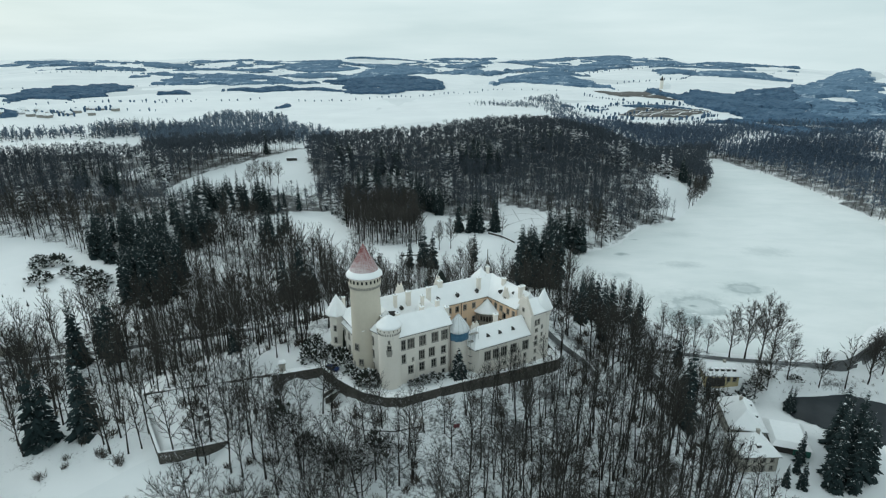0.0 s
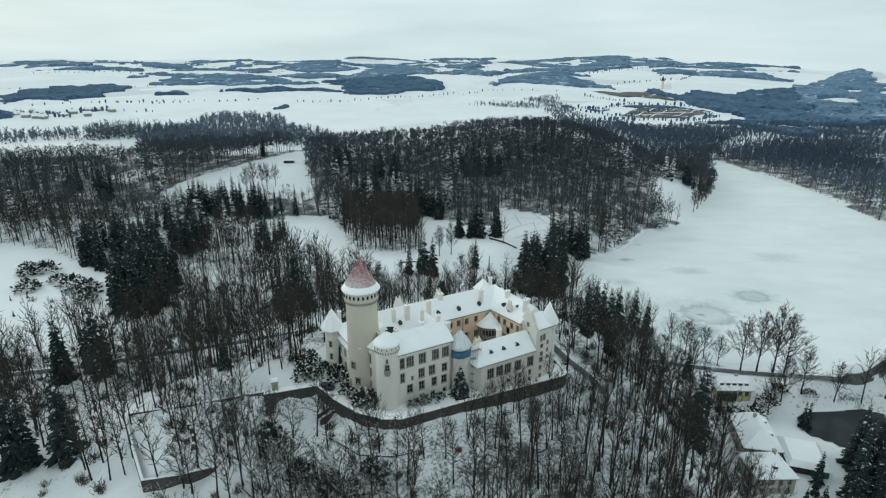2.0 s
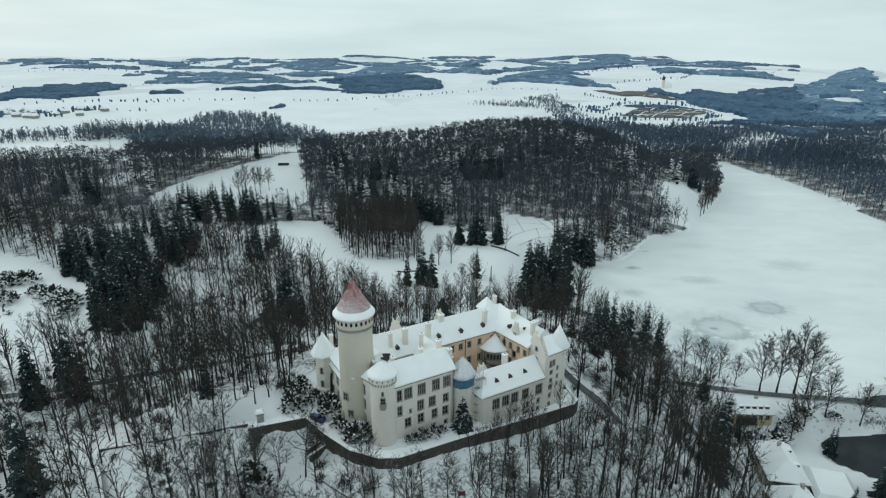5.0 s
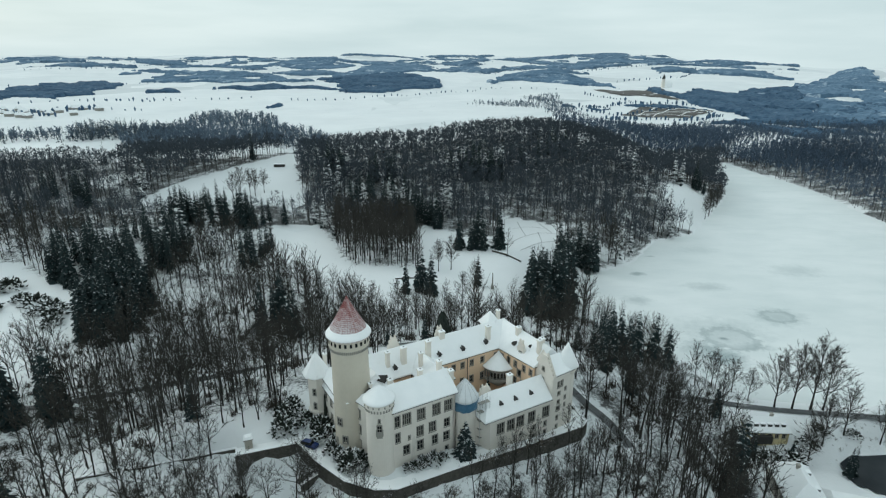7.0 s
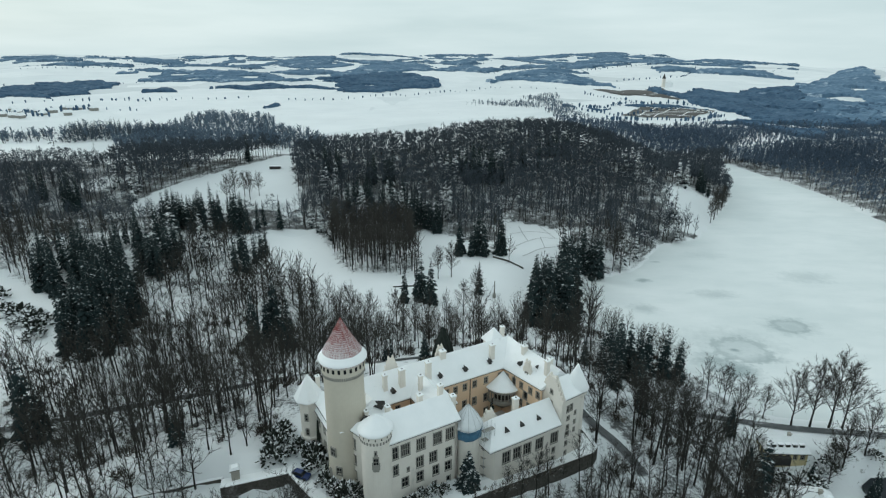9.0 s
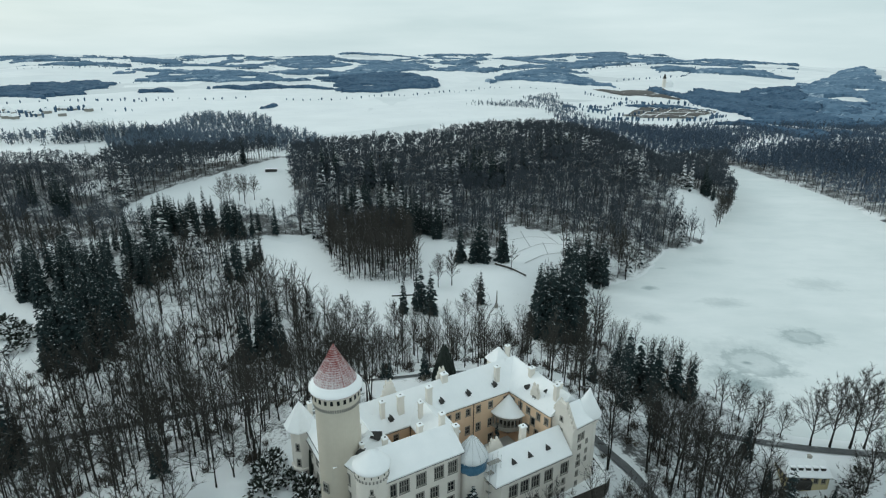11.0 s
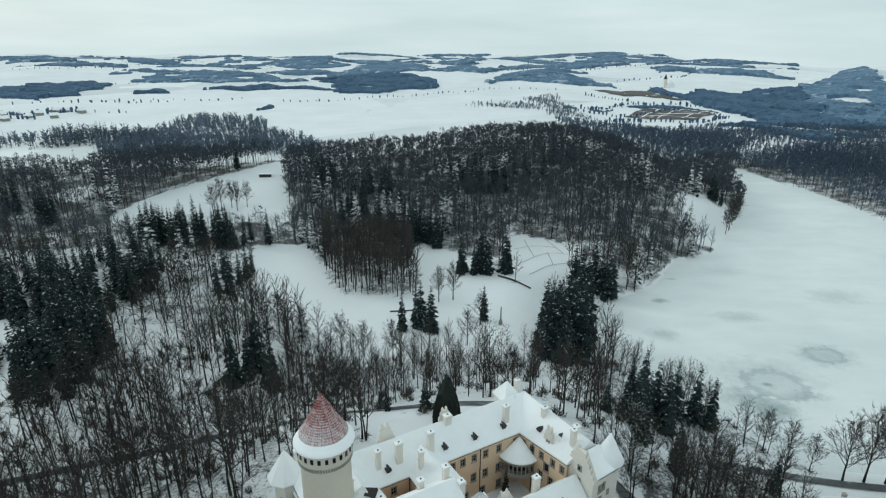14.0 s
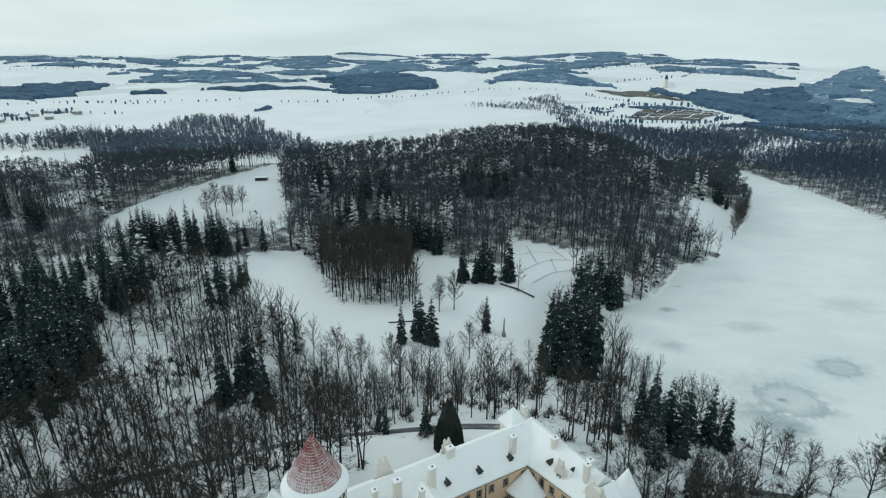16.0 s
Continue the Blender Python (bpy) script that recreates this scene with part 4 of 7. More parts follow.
part("pavilion_roof", Shape().prism([(PV[0] - 2.3, PV[1] - 2.3), (PV[0] + 2.3, PV[1] - 2.3), (PV[0] + 2.3, PV[1] + 2.3), (PV[0] - 2.3, PV[1] + 2.3)], 15.0, 15.3).prism([(PV[0] - 2.3, PV[1] - 2.3), (PV[0] + 2.3, PV[1] - 2.3), (PV[0] + 2.3, PV[1] + 2.3), (PV[0] - 2.3, PV[1] + 2.3)], 15.3, 18.6, -0.97), M_ROOF, pv)
part("finial", Shape().tube([(*PV, 18.3), (*PV, 21.6)], [0.1, 0.04], 6).turned(*PV, [(0.02, 19.2), (0.22, 19.4), (0.22, 19.5), (0.02, 19.7)], 8), M_WOODDARK, pv)
chimney(42.3, 23.2, 14, 18.9, 0.9, 0.8)

# south wing
SV, SE = -3.3, 7.1
SOUTH = [(u - 22.0, 4.3, 1.9, 2.8, 3, 2) for u in (24.9, 27.7, 30.4, 33.7, 37.9)] + [(12.6, 1.0, 0.7, 1.4, 1, 1), (15.9, 1.0, 0.7, 1.3, 1, 1), (8.8, 0.5, 0.8, 0.8, 1, 1), (12.5, -1.4, 0.8, 1.2, 1, 1), (15.9, -1.4, 0.7, 1.2, 1, 1)]
wall("south_wall", (22.0, SV), (39.6, SV), -4.5, SE, SOUTH)
wall("end_wall", (20.4, -0.6), (22.0, SV), -3.5, SE)
wall("link_wall", (18.6, 0.2), (20.4, -0.6), -3.5, SE)
wall("court_wall", (39.0, 4.4), (20.4, 4.4), 0, SE, [(3 + 3.6 * i, 4.2, 1.0, 1.8, 2, 2) for i in range(5)], M_OCHRE)
wall("end_wall", (20.4, 4.4), (20.4, -0.6), 0, SE)
roof("south_roof", [(20.4, SV - 0.4), (39.4, SV - 0.4), (39.4, 4.8), (20.0, 4.8)], [(24.0, 0.9), (39.4, 0.9)], SE, 11.3)
stepped_gable("stepped_gable", (23.6, 4.6), (28.0, 4.6), SE, 3.4, 4, 0.5)

def wrinkled(shape, centre, amount, seed):
    """Pulls the corners of a sheet in and out at random."""
    g = np.random.default_rng(seed)
    out = []
    for x, y, z in shape.v:
        k = 1 + amount * g.uniform(-1, 1)
        out.append((centre[0] + (x - centre[0]) * k, centre[1] + (y - centre[1]) * k, z + amount * 2.2 * g.uniform(-1, 1)))
    shape.v = out
    return shape


# bay with a tarpaulin round it, under repair
DM = (18.2, 1.4)
bay = part("round_bay", Shape().turned(*DM, [(2.7, -3), (2.5, 2), (2.4, 9.6), (2.7, 10.0), (2.7, 10.4)], 32), M_PLASTER, castle, "round stair bay under repair")
part("tarpaulin", wrinkled(Shape().turned(*DM, [(2.72, 9.7), (2.95, 10.4), (2.8, 11.2), (3.0, 12.0), (2.8, 12.4)], 22, close=False), DM, 0.05, 71), M_TARP, bay, "wrinkled blue tarpaulin wrapped round the bay")
dome = Shape()
prof = [(2.95, 12.0), (3.05, 12.5), (2.75, 13.2), (2.0, 14.4), (1.25, 15.4), (0.6, 16.3), (0.05, 16.9)]
dome.turned(*DM, [(r * (1 + 0.02 * (i % 2)), z) for i, (r, z) in enumerate(prof)], 26)
part("sheeted_dome", wrinkled(dome, DM, 0.035, 72), M_FOIL, bay, "dome wrapped in pale sheeting and snow", soft=True)
for k in range(12):
    a = 6.2832 * k / 12
    part("sheet_batten", Shape().tube([(DM[0] + r * 1.02 * math.cos(a), DM[1] + r * 1.02 * math.sin(a), z + 0.03) for r, z in prof], [0.035] * len(prof), 4), M_STEEL, bay)
scaf = thing("scaffold", castle.matrix_world @ pose(20.3, -1.6, 0), "steel tube scaffold with plank decks beside the bay", "scaffold")
for sx in (0, 1.4, 2.6):
    for sy in (0, 1.1):
        part("standard", Shape().tube([(sx, sy, -4.4), (sx, sy, 12.6)], [0.045, 0.045], 5), M_STEEL, scaf)
for z in (0, 2.2, 4.4, 6.6, 8.8, 11.0):
    for sy in (0, 1.1):
        part("ledger", Shape().tube([(-0.2, sy, z), (2.8, sy, z)], [0.04, 0.04], 5), M_STEEL, scaf)
    part("deck_board", Shape().box(-0.1, 0.05, z + 0.05, 2.7, 1.05, z + 0.1), M_TRIM, scaf)

# gallery bay in the corner of the main court
GB = (36.6, 14.4)
gb = part("gallery_bay", Shape().turned(*GB, [(0.6, 2.2), (4.2, 5.2), (4.4, 5.4), (4.4, 6.3), (4.3, 6.35)], 20, radians(180), radians(278), close=False), M_TRIM, castle, "polygonal stone gallery on corbels")
part("gallery_floor", Shape().turned(*GB, [(0.02, 5.5), (4.3, 5.5), (4.3, 5.7), (0.02, 5.7)], 20, radians(180), radians(278), close=False), M_TRIM, gb)
# a dark sheet behind the columns stands in for the arcade's shade
part("arcade_shade", Shape().turned(*GB, [(2.6, 5.6), (2.6, 8.9)], 16, radians(180), radians(278), close=False), M_WOODDARK, gb, "dark sheet in place of the shade inside the arcade")
for k in range(9):
    a = radians(182 + 94 * k / 8)
    part("column", Shape().turned(GB[0] + 4.2 * math.cos(a), GB[1] + 4.2 * math.sin(a), [(0.2, 6.3), (0.14, 6.5), (0.14, 8.0), (0.22, 8.2)], 8), M_TRIM, gb)
part("arcade_lintel", Shape().turned(*GB, [(4.0, 8.2), (4.35, 8.2), (4.4, 9.0), (4.0, 9.0)], 20, radians(180), radians(278), close=False), M_TRIM, gb)
part("gallery_roof", Shape().turned(*GB, [(4.7, 8.95), (4.75, 9.2), (2.6, 10.6), (0.1, 12.3)], 20, radians(176), radians(282), close=False), M_ROOF, gb, "fan-shaped snowed roof")
part("court_paving", Shape().box(12.2, 3.6, -0.6, 39, 14.9, 0.1).box(5.2, 8.6, -0.6, 12.2, 14.9, 0.1), M_GREYWALL, castle, "grey paved castle court")

# chimneys and dormers
for u, v, z0, z1, w, d in ((6.7, 17.0, 14, 19.0, 0.9, 0.8), (10.7, 16.8, 14, 19.3, 1.3, 0.9), (17.2, 16.6, 14, 19.3, 1.2, 0.9), (13.6, 13.6, 14, 18.6, 0.8, 0.8), (34.7, 16.8, 14, 18.8, 1.1, 0.9), (22.6, 19.6, 16, 19.2, 1.4, 1.1),
                           (2.9, 7.4, 14, 18.2, 0.9, 0.9), (10.2, 7.5, 14, 18.4, 1.0, 0.9), (14.9, 7.2, 14, 19.4, 1.0, 0.9), (15.8, 3.6, 14, 18.6, 1.0, 1.0), (19.6, 2.6, 7, 14.6, 1.0, 1.0), (31.6, 3.0, 8, 13.0, 1.2, 1.0), (40.6, 3.6, 15, 19.4, 0.9, 0.9), (42.2, 4.6, 15, 19.0, 1.0, 1.0), (41.0, 12.4, 15, 18.9, 1.2, 0.9), (-0.6, 12.6, 14, 19.4, 1.6, 1.0), (-1.2, 8.6, 15, 17.8, 0.7, 0.7)):
    chimney(u, v, z0, z1, w, d)
for u, v, z, turn, s in ((8.2, 16.1, 14.3, 270, 1), (13.9, 15.2, 13.8, 270, 1.1), (20.1, 16.2, 14.4, 270, 1), (26.7, 16.0, 14.3, 270, 1), (33.6, 16.0, 14.3, 270, 1), (38.8, 11.0, 14.6, 180, 1), (40.6, 6.6, 15.3, 180, 1), (-1.9, 8.0, 15.6, 225, 1.1), (26.0, -1.5, 8.8, 270, 1), (30.0, -1.5, 8.8, 270, 1), (34.5, -1.5, 8.8, 270, 1)):
    dormer(u, v, z, turn, s)
stepped_gable("stepped_gable", (38.3, 9.6), (38.7, 6.5), 12.9, 4.3, 4, 0.6, 1.3, M_PLASTER)
part("gable_roof", Shape().add([(38.9, 9.0, 13.4), (39.1, 7.0, 13.4), (39.0, 8.0, 15.3), (42, 9.0, 16.6), (42, 7.0, 16.6), (42, 8, 17.2)], [(0, 2, 5, 3), (2, 1, 4, 5), (0, 1, 2)]), M_ROOF, castle)
stepped_gable("stepped_gable", (21.4, 20.6), (23.9, 20.6), 16.6, 2.9, 3, 0.5)
stepped_gable("stepped_gable", (8.9, 22.4), (12.6, 22.4), 14.6, 4.4, 4, 0.5)

# ---- terrace round the castle ----
def wall_line(name, pts, z_top, z_foot, thick, label, mat, cap=True, category="wall"):
    """A free wall along a line, with a snow-capped coping; tops and feet: one height, or one per point."""
    tops = z_top if isinstance(z_top, (list, tuple)) else [z_top] * len(pts)
    feet = z_foot if isinstance(z_foot, (list, tuple)) else [z_foot] * len(pts)
    ob = thing(name, Matrix(), label, category, kind="structure")
    sh, cp = Shape(), Shape()
    side = []
    for i, p in enumerate(pts):
        a, b = Vector(pts[max(i - 1, 0)]), Vector(pts[min(i + 1, len(pts) - 1)])
        d = (b - a).normalized()
        n = Vector((-d.y, d.x)) * thick / 2
        side.append(((p[0] + n.x, p[1] + n.y), (p[0] - n.x, p[1] - n.y)))
    for i in range(len(pts) - 1):
        (l0, r0), (l1, r1) = side[i], side[i + 1]
        z0, z1, f0, f1 = tops[i], tops[i + 1], feet[i], feet[i + 1]
        box = [(*l0, f0), (*r0, f0), (*r1, f1), (*l1, f1), (*l0, z0), (*r0, z0), (*r1, z1), (*l1, z1)]
        faces = [(0, 1, 2, 3), (4, 7, 6, 5), (0, 4, 5, 1), (1, 5, 6, 2), (2, 6, 7, 3), (3, 7, 4, 0)]
        sh.add(box, faces)
        cp.add([(x, y, z + (0.02 if k < 4 else 0.2)) for k, (x, y, z) in enumerate(box[4:] + box[4:])], faces)
    part("wall_body", sh, mat, ob)
    if cap:
        part("coping_snow", cp, M_SNOW, ob, "snow lying on the coping")
    return ob


ledge = Shape()
for i, (x, y) in enumerate(TERRACE[0:11]):
    (ax, ay), (bx, by) = TERRACE[max(i - 1, 0)], TERRACE[i + 1]
    t_ = Vector((bx - ax, by - ay)).normalized()
    for k in (0.0, 1.6, 3.4):
        px_, py_ = x - t_.y * k, y + t_.x * k
        ledge.v.append((px_, py_, float(terrace_top(px_, py_)) + 0.06))
    if i:
        ledge.f += [(3 * i - 3 + j, 3 * i - 2 + j, 3 * i + 1 + j, 3 * i + j) for j in range(2)]
tagged(new("terrace_walk", ledge.mesh("terrace_walk", M_SNOW)), "snowed walk behind the parapet of the terrace", "terrace", kind="structure")
wall_line("retaining_wall", TERRACE[0:12], [1.7, 1.7, 1.7, 1.7, 1.6, 1.4, 0.5, -1.0, -2.2, -2.4, -2.3, -2.0], [-8, -8, -8, -8, -8, -8, -9, -10.5, -12, -12, -12, -10], 0.8, "dark rubble retaining wall below the castle", M_STONE)
wall_line("garden_wall", [(-81.4, 131.6), (-73.4, 119.8), (-65.6, 108.8), (-58.3, 110.6), (-51.3, 113.2)], [-3.2, -3.5, -3.8, -3.8, -3.7], [-9, -9, -10, -10, -9], 0.6, "snow-topped stone wall of the lower garden", M_STONE)
BACK = [(-80.6, 132), (-74, 133.6), (-67, 135.4), (-60, 137.4), (-54, 139.1), (-48.5, 140.6)]
wall_line("garden_wall", BACK, [-3.0, -2.9, -2.8, -2.6, -2.4, -2.2], [-8] * 6, 0.6, "low dark garden wall behind snowy beds", M_STONE)
wall_line("stair_wall", [(-26.6, 131.6), (-28.8, 130.4), (-31.0, 129.0)], [-1.1, -1.8, -2.6], [-7] * 3, 0.4, "low snow-topped wall beside steps to the sunken garden", M_STONE)
wall_line("stair_wall", [(-28.0, 133.1), (-30.2, 131.9), (-32.0, 130.8)], [-1.2, -1.8, -2.5], [-7] * 3, 0.4, "low snow-topped wall beside steps to the sunken garden", M_STONE)
hive = None
for k, (x, y) in enumerate(((-61.3, 124.8), (-59.7, 122.0), (-52.7, 125.1), (-53.9, 123.2), (-62.6, 126.2))):
    m = pose(x, y, gz(x, y), 0, 0, 12 + 5 * k)
    if hive is None:
        hive = thing("garden_box", m, "small dark wooden box standing in the snowy garden", "box", "boxes in the lower garden")
        part("body", Shape().box(-0.45, -0.4, -0.2, 0.45, 0.4, 1.5), M_WOODDARK, hive)
        part("lid", Shape().box(-0.52, -0.47, 1.5, 0.52, 0.47, 1.58), M_WOODDARK, hive)
        part("snow_cap", Shape().prism([(-0.5, -0.45), (0.5, -0.45), (0.5, 0.45), (-0.5, 0.45)], 1.58, 1.72, -0.1), M_SNOW, hive)
    else:
        copy_thing(hive, m).matrix_world = m
pillar = thing("gate_pillar", pose(-44.2, 137.2, 0.5, 0, 0, 20), "square stone gate pillar with a snowy cap beside the drive", "pillar")
part("shaft", Shape().box(-0.8, -0.8, -2.5, 0.8, 0.8, 2.6), M_GREYWALL, pillar)
part("cap", Shape().box(-1.0, -1.0, 2.6, 1.0, 1.0, 2.85), M_TRIM, pillar)
part("snow_cap", Shape().prism([(-1.0, -1.0), (1.0, -1.0), (1.0, 1.0), (-1.0, 1.0)], 2.85, 3.3, -0.35), M_SNOW, pillar)
wall_line("path_wall", [(-29.1, 122.7), (-24.5, 118.7), (-19.1, 114.9), (-11.5, 114.2), (-5.1, 116.3)], [gz(x, y) + 0.35 for x, y in ((-29.1, 122.7), (-24.5, 118.7), (-19.1, 114.9), (-11.5, 114.2), (-5.1, 116.3))], [-12] * 5, 0.35, "low dark kerb wall along a path in the snow", M_STONE, False)
board = thing("notice_board", pose(3.3, 117.2, gz(3.3, 117.2), 0, 0, 12), "small dark red notice board standing in snow", "sign")
part("panel", Shape().box(-0.75, -0.06, 0.5, 0.75, 0.06, 1.5), M_SIGN, board)
for k in (-0.6, 0.6):
    part("post", Shape().tube([(k, 0.1, -0.3), (k, 0.1, 1.5)], [0.06, 0.06], 6), M_WOODDARK, board)


# ---- trees ----
def spike(vs, fs, a, b, r, g):
    """A twig or bough: three-sided and pointed."""
    d = b - a
    e = np.cross(d, g.normal(size=3))
    e /= np.linalg.norm(e) + 1e-9
    f = np.cross(d, e)
    f /= np.linalg.norm(f) + 1e-9
    k = len(vs)
    vs += [a + r * e, a + r * (-0.5 * e + 0.87 * f), a + r * (-0.5 * e - 0.87 * f), b]
    fs += [(k, k + 1, k + 3), (k + 1, k + 2, k + 3), (k + 2, k, k + 3)]


def rod(vs, fs, a, b, r0, r1, sides):
    d = b - a
    e = np.cross(d, (0.31, 0.9, 0.2))
    e /= np.linalg.norm(e) + 1e-9
    f = np.cross(d, e)
    f /= np.linalg.norm(f) + 1e-9
    k = len(vs)
    for p, r in ((a, r0), (b, r1)):
        vs += [p + r * (math.cos(6.2832 * i / sides) * e + math.sin(6.2832 * i / sides) * f) for i in range(sides)]
    fs += [(k + i, k + (i + 1) % sides, k + sides + (i + 1) % sides, k + sides + i) for i in range(sides)]


def bare_tree(seed, h, limbs, boughs, twigs, spread=0.27, low=0.36, thick=1.0, plain=False, bush=1.0, rise=(28, 50), lean_by=0.018):
    """Trunk and crown of a leafless tree, as two lists of corners and faces."""
    g = np.random.default_rng(seed)
    tv, tf, cv, cf = [], [], [], []
    n, lean = 6, g.normal(0, lean_by, 2)
    pts = [np.array([lean[0] * h * (i / n) ** 1.4 + g.normal(0, 0.004 * h) * (i > 0), lean[1] * h * (i / n) ** 1.4 + g.normal(0, 0.004 * h) * (i > 0), 0.92 * h * i / n - (0.4 if i == 0 else 0)]) for i in range(n + 1)]
    r0 = 0.0135 * h * thick
    rad = [r0 * (1.25 if i == 0 else 1 - 0.93 * i / n) for i in range(n + 1)]
    if plain:
        spike(tv, tf, pts[0], pts[n], r0, g)
    for i in range(0 if plain else n):
        rod(tv, tf, pts[i], pts[i + 1], rad[i], rad[i + 1], 5)
    for j in range(limbs):
        s = low + (0.97 - low) * (j + g.uniform(0, 0.9)) / limbs
        q = s * n
        i = min(int(q), n - 1)
        a = pts[i] + (pts[i + 1] - pts[i]) * (q - i)
        az = 2.4 * j + g.uniform(-0.5, 0.5)
        k = (s - low) / (1 - low)
        el = radians(min(84, g.uniform(*rise) + 22 * k))
        ln = h * spread * (1.15 - 0.72 * k ** 1.5) * g.uniform(0.8, 1.2)
        out = np.array([math.cos(az) * math.cos(el), math.sin(az) * math.cos(el), math.sin(el)])
        mid = a + out * ln * 0.5
        end = mid + (out + np.array([0, 0, 0.45])) * ln * 0.5
        rl = r0 * (0.46 - 0.28 * k)
        if plain:
            spike(cv, cf, a, end, rl, g)
        else:
            rod(cv, cf, a, mid, rl, rl * 0.6, 4 if twigs > 3 else 3)
            spike(cv, cf, mid, end, rl * 0.6, g)
        for b in range(boughs):
            w = 0.25 + 0.75 * (b + g.uniform(0, 0.8)) / boughs
            p = a + (mid - a) * w * 2 if w < 0.5 else mid + (end - mid) * (w * 2 - 1)
            dv = out + g.normal(0, 0.55, 3) + np.array([0, 0, 0.25])
            dv /= np.linalg.norm(dv)
            bl = ln * g.uniform(0.34, 0.6)
            e = p + dv * bl
            spike(cv, cf, p, e, rl * 0.36 * bush, g)
            for _ in range(twigs):
                s2 = g.uniform(0.25, 1)
                p2 = p + (e - p) * s2
                d2 = dv + g.normal(0, 0.6, 3) + np.array([0, 0, 0.18])
                d2 /= np.linalg.norm(d2)
                spike(cv, cf, p2, p2 + d2 * bl * g.uniform(0.35, 0.7), max(0.028 * thick, rl * 0.18) * bush, g)
    return tv, tf, cv, cf


def spruce(seed, h, tiers, per, width=0.2, low=0.08, fine=True):
    """Trunk and boughs of a conifer with drooping whorls."""
    g = np.random.default_rng(seed)
    tv, tf, cv, cf = [], [], [], []
    rod(tv, tf, np.array([0, 0, -0.4]), np.array([0, 0, h * 0.6]), 0.013 * h, 0.008 * h, 6)
    spike(tv, tf, np.array([0, 0, h * 0.6]), np.array([0, 0, h]), 0.008 * h, g)
    for i in range(tiers):
        s = (i + g.uniform(0, 0.6)) / tiers
        z0 = h * (low + (1 - low) * s)
        r = h * width * (1 - s) ** 0.85 + 0.012 * h
        for j in range(per):
            az = 6.2832 * (j + g.uniform(-0.35, 0.35)) / per + i * 1.1
            z = z0 + h * g.uniform(-0.022, 0.022)
            ln = r * g.uniform(0.55, 1.25)
            o, t = np.array([math.cos(az), math.sin(az), 0]), np.array([-math.sin(az), math.cos(az), 0])
            droop = ln * g.uniform(0.2, 0.75) * (1 - 0.45 * s)
            wd = ln * g.uniform(0.26, 0.4)
            root, tip = np.array([0, 0, z]), np.array([0, 0, z - droop]) + o * ln
            mid = np.array([0, 0, z - droop * 0.25]) + o * ln * 0.55
            sag = np.array([0, 0, -0.22 * wd - 0.05 * ln])
            k = len(cv)
            cv += [root + np.array([0, 0, 0.06 * ln]), mid + t * wd + sag, tip, mid - t * wd + sag, mid + np.array([0, 0, 0.05 * ln]), mid + sag * 2.2]
            cf += [(k, k + 1, k + 4), (k + 1, k + 2, k + 4), (k + 2, k + 3, k + 4), (k + 3, k, k + 4)]
            if fine:
                cf += [(k, k + 5, k + 1), (k + 1, k + 5, k + 2), (k + 2, k + 5, k + 3), (k + 3, k + 5, k)]
                for side in (-1, 1):
                    k = len(cv)
                    o2 = o + t * side * g.uniform(0.6, 1.0)
                    p = root + (tip - root) * 0.35
                    e = p + o2 * ln * g.uniform(0.4, 0.55) - np.array([0, 0, droop * 0.6])
                    cv += [p, p + (e - p) * 0.5 + o * wd * 0.5, e, p + (e - p) * 0.5 - o * wd * 0.35 + sag]
                    cf += [(k, k + 1, k + 2), (k, k + 2, k + 3)]
    return tv, tf, cv, cf


def far_tree(seed, h=19.0, boughs=26, fat=0.12, low=0.42, wide=0.11):
    """A leafless tree for the middle distance: a trunk under a narrow brush of rising boughs."""
    g = np.random.default_rng(seed)
    tv, tf, cv, cf = [], [], [], []
    spike(tv, tf, np.array([0, 0, -0.5]), np.array([g.normal(0, 0.3), g.normal(0, 0.3), 0.95 * h]), 0.2, g)
    for i in range(boughs):
        s = low + (0.9 - low) * g.uniform()
        a = g.uniform(0, 6.2832)
        o = np.array([math.cos(a), math.sin(a), g.uniform(0.1, 1.3)])
        o /= np.linalg.norm(o)
        belly = math.sin(math.pi * min(1.0, (s - low) / (0.95 - low) * 0.8 + 0.2))
        p = np.array([0, 0, s * h]) + o * h * wide * belly * g.uniform(0, 1) ** 0.6
        d = o + g.normal(0, 0.45, 3) + np.array([0, 0, 0.5])
        d /= np.linalg.norm(d)
        spike(cv, cf, p, p + d * h * g.uniform(0.07, 0.15), fat * g.uniform(0.6, 1.3), g)
    return tv, tf, cv, cf


def as_mesh(name, vs, fs, mat):
    me = bpy.data.meshes.new(name)
    me.from_pydata([tuple(p) for p in vs], [], fs)
    me.materials.append(mat)
    return me


def tree_thing(name, made, bark, leaf, label, category, group, crown_name="crown"):
    ob = thing(name, Matrix(), label, category, group)
    part("trunk", as_mesh("trunk", made[0], made[1], bark), bark, ob)
    part(crown_name, as_mesh(crown_name, made[2], made[3], leaf), leaf, ob)
    return ob


def planted(x, y, turn, size, tall=1.0):
    return Matrix.LocRotScale((x, y, gz(x, y)), Euler((0, 0, turn)), (size, size, size * tall))


def set_out(protos, spots, sizes, turns):
    """Stand copies of a few grown trees at the spots; the first stand of each is the grown one itself."""
    used = set()
    for i, ((x, y), s, a) in enumerate(zip(spots, sizes, turns)):
        ob = protos[i % len(protos)]
        m = planted(x, y, a, s)
        if id(ob) in used:
            c = copy_thing(ob, m)
            c.matrix_world = m
        else:
            used.add(id(ob))
            ob.matrix_world = m


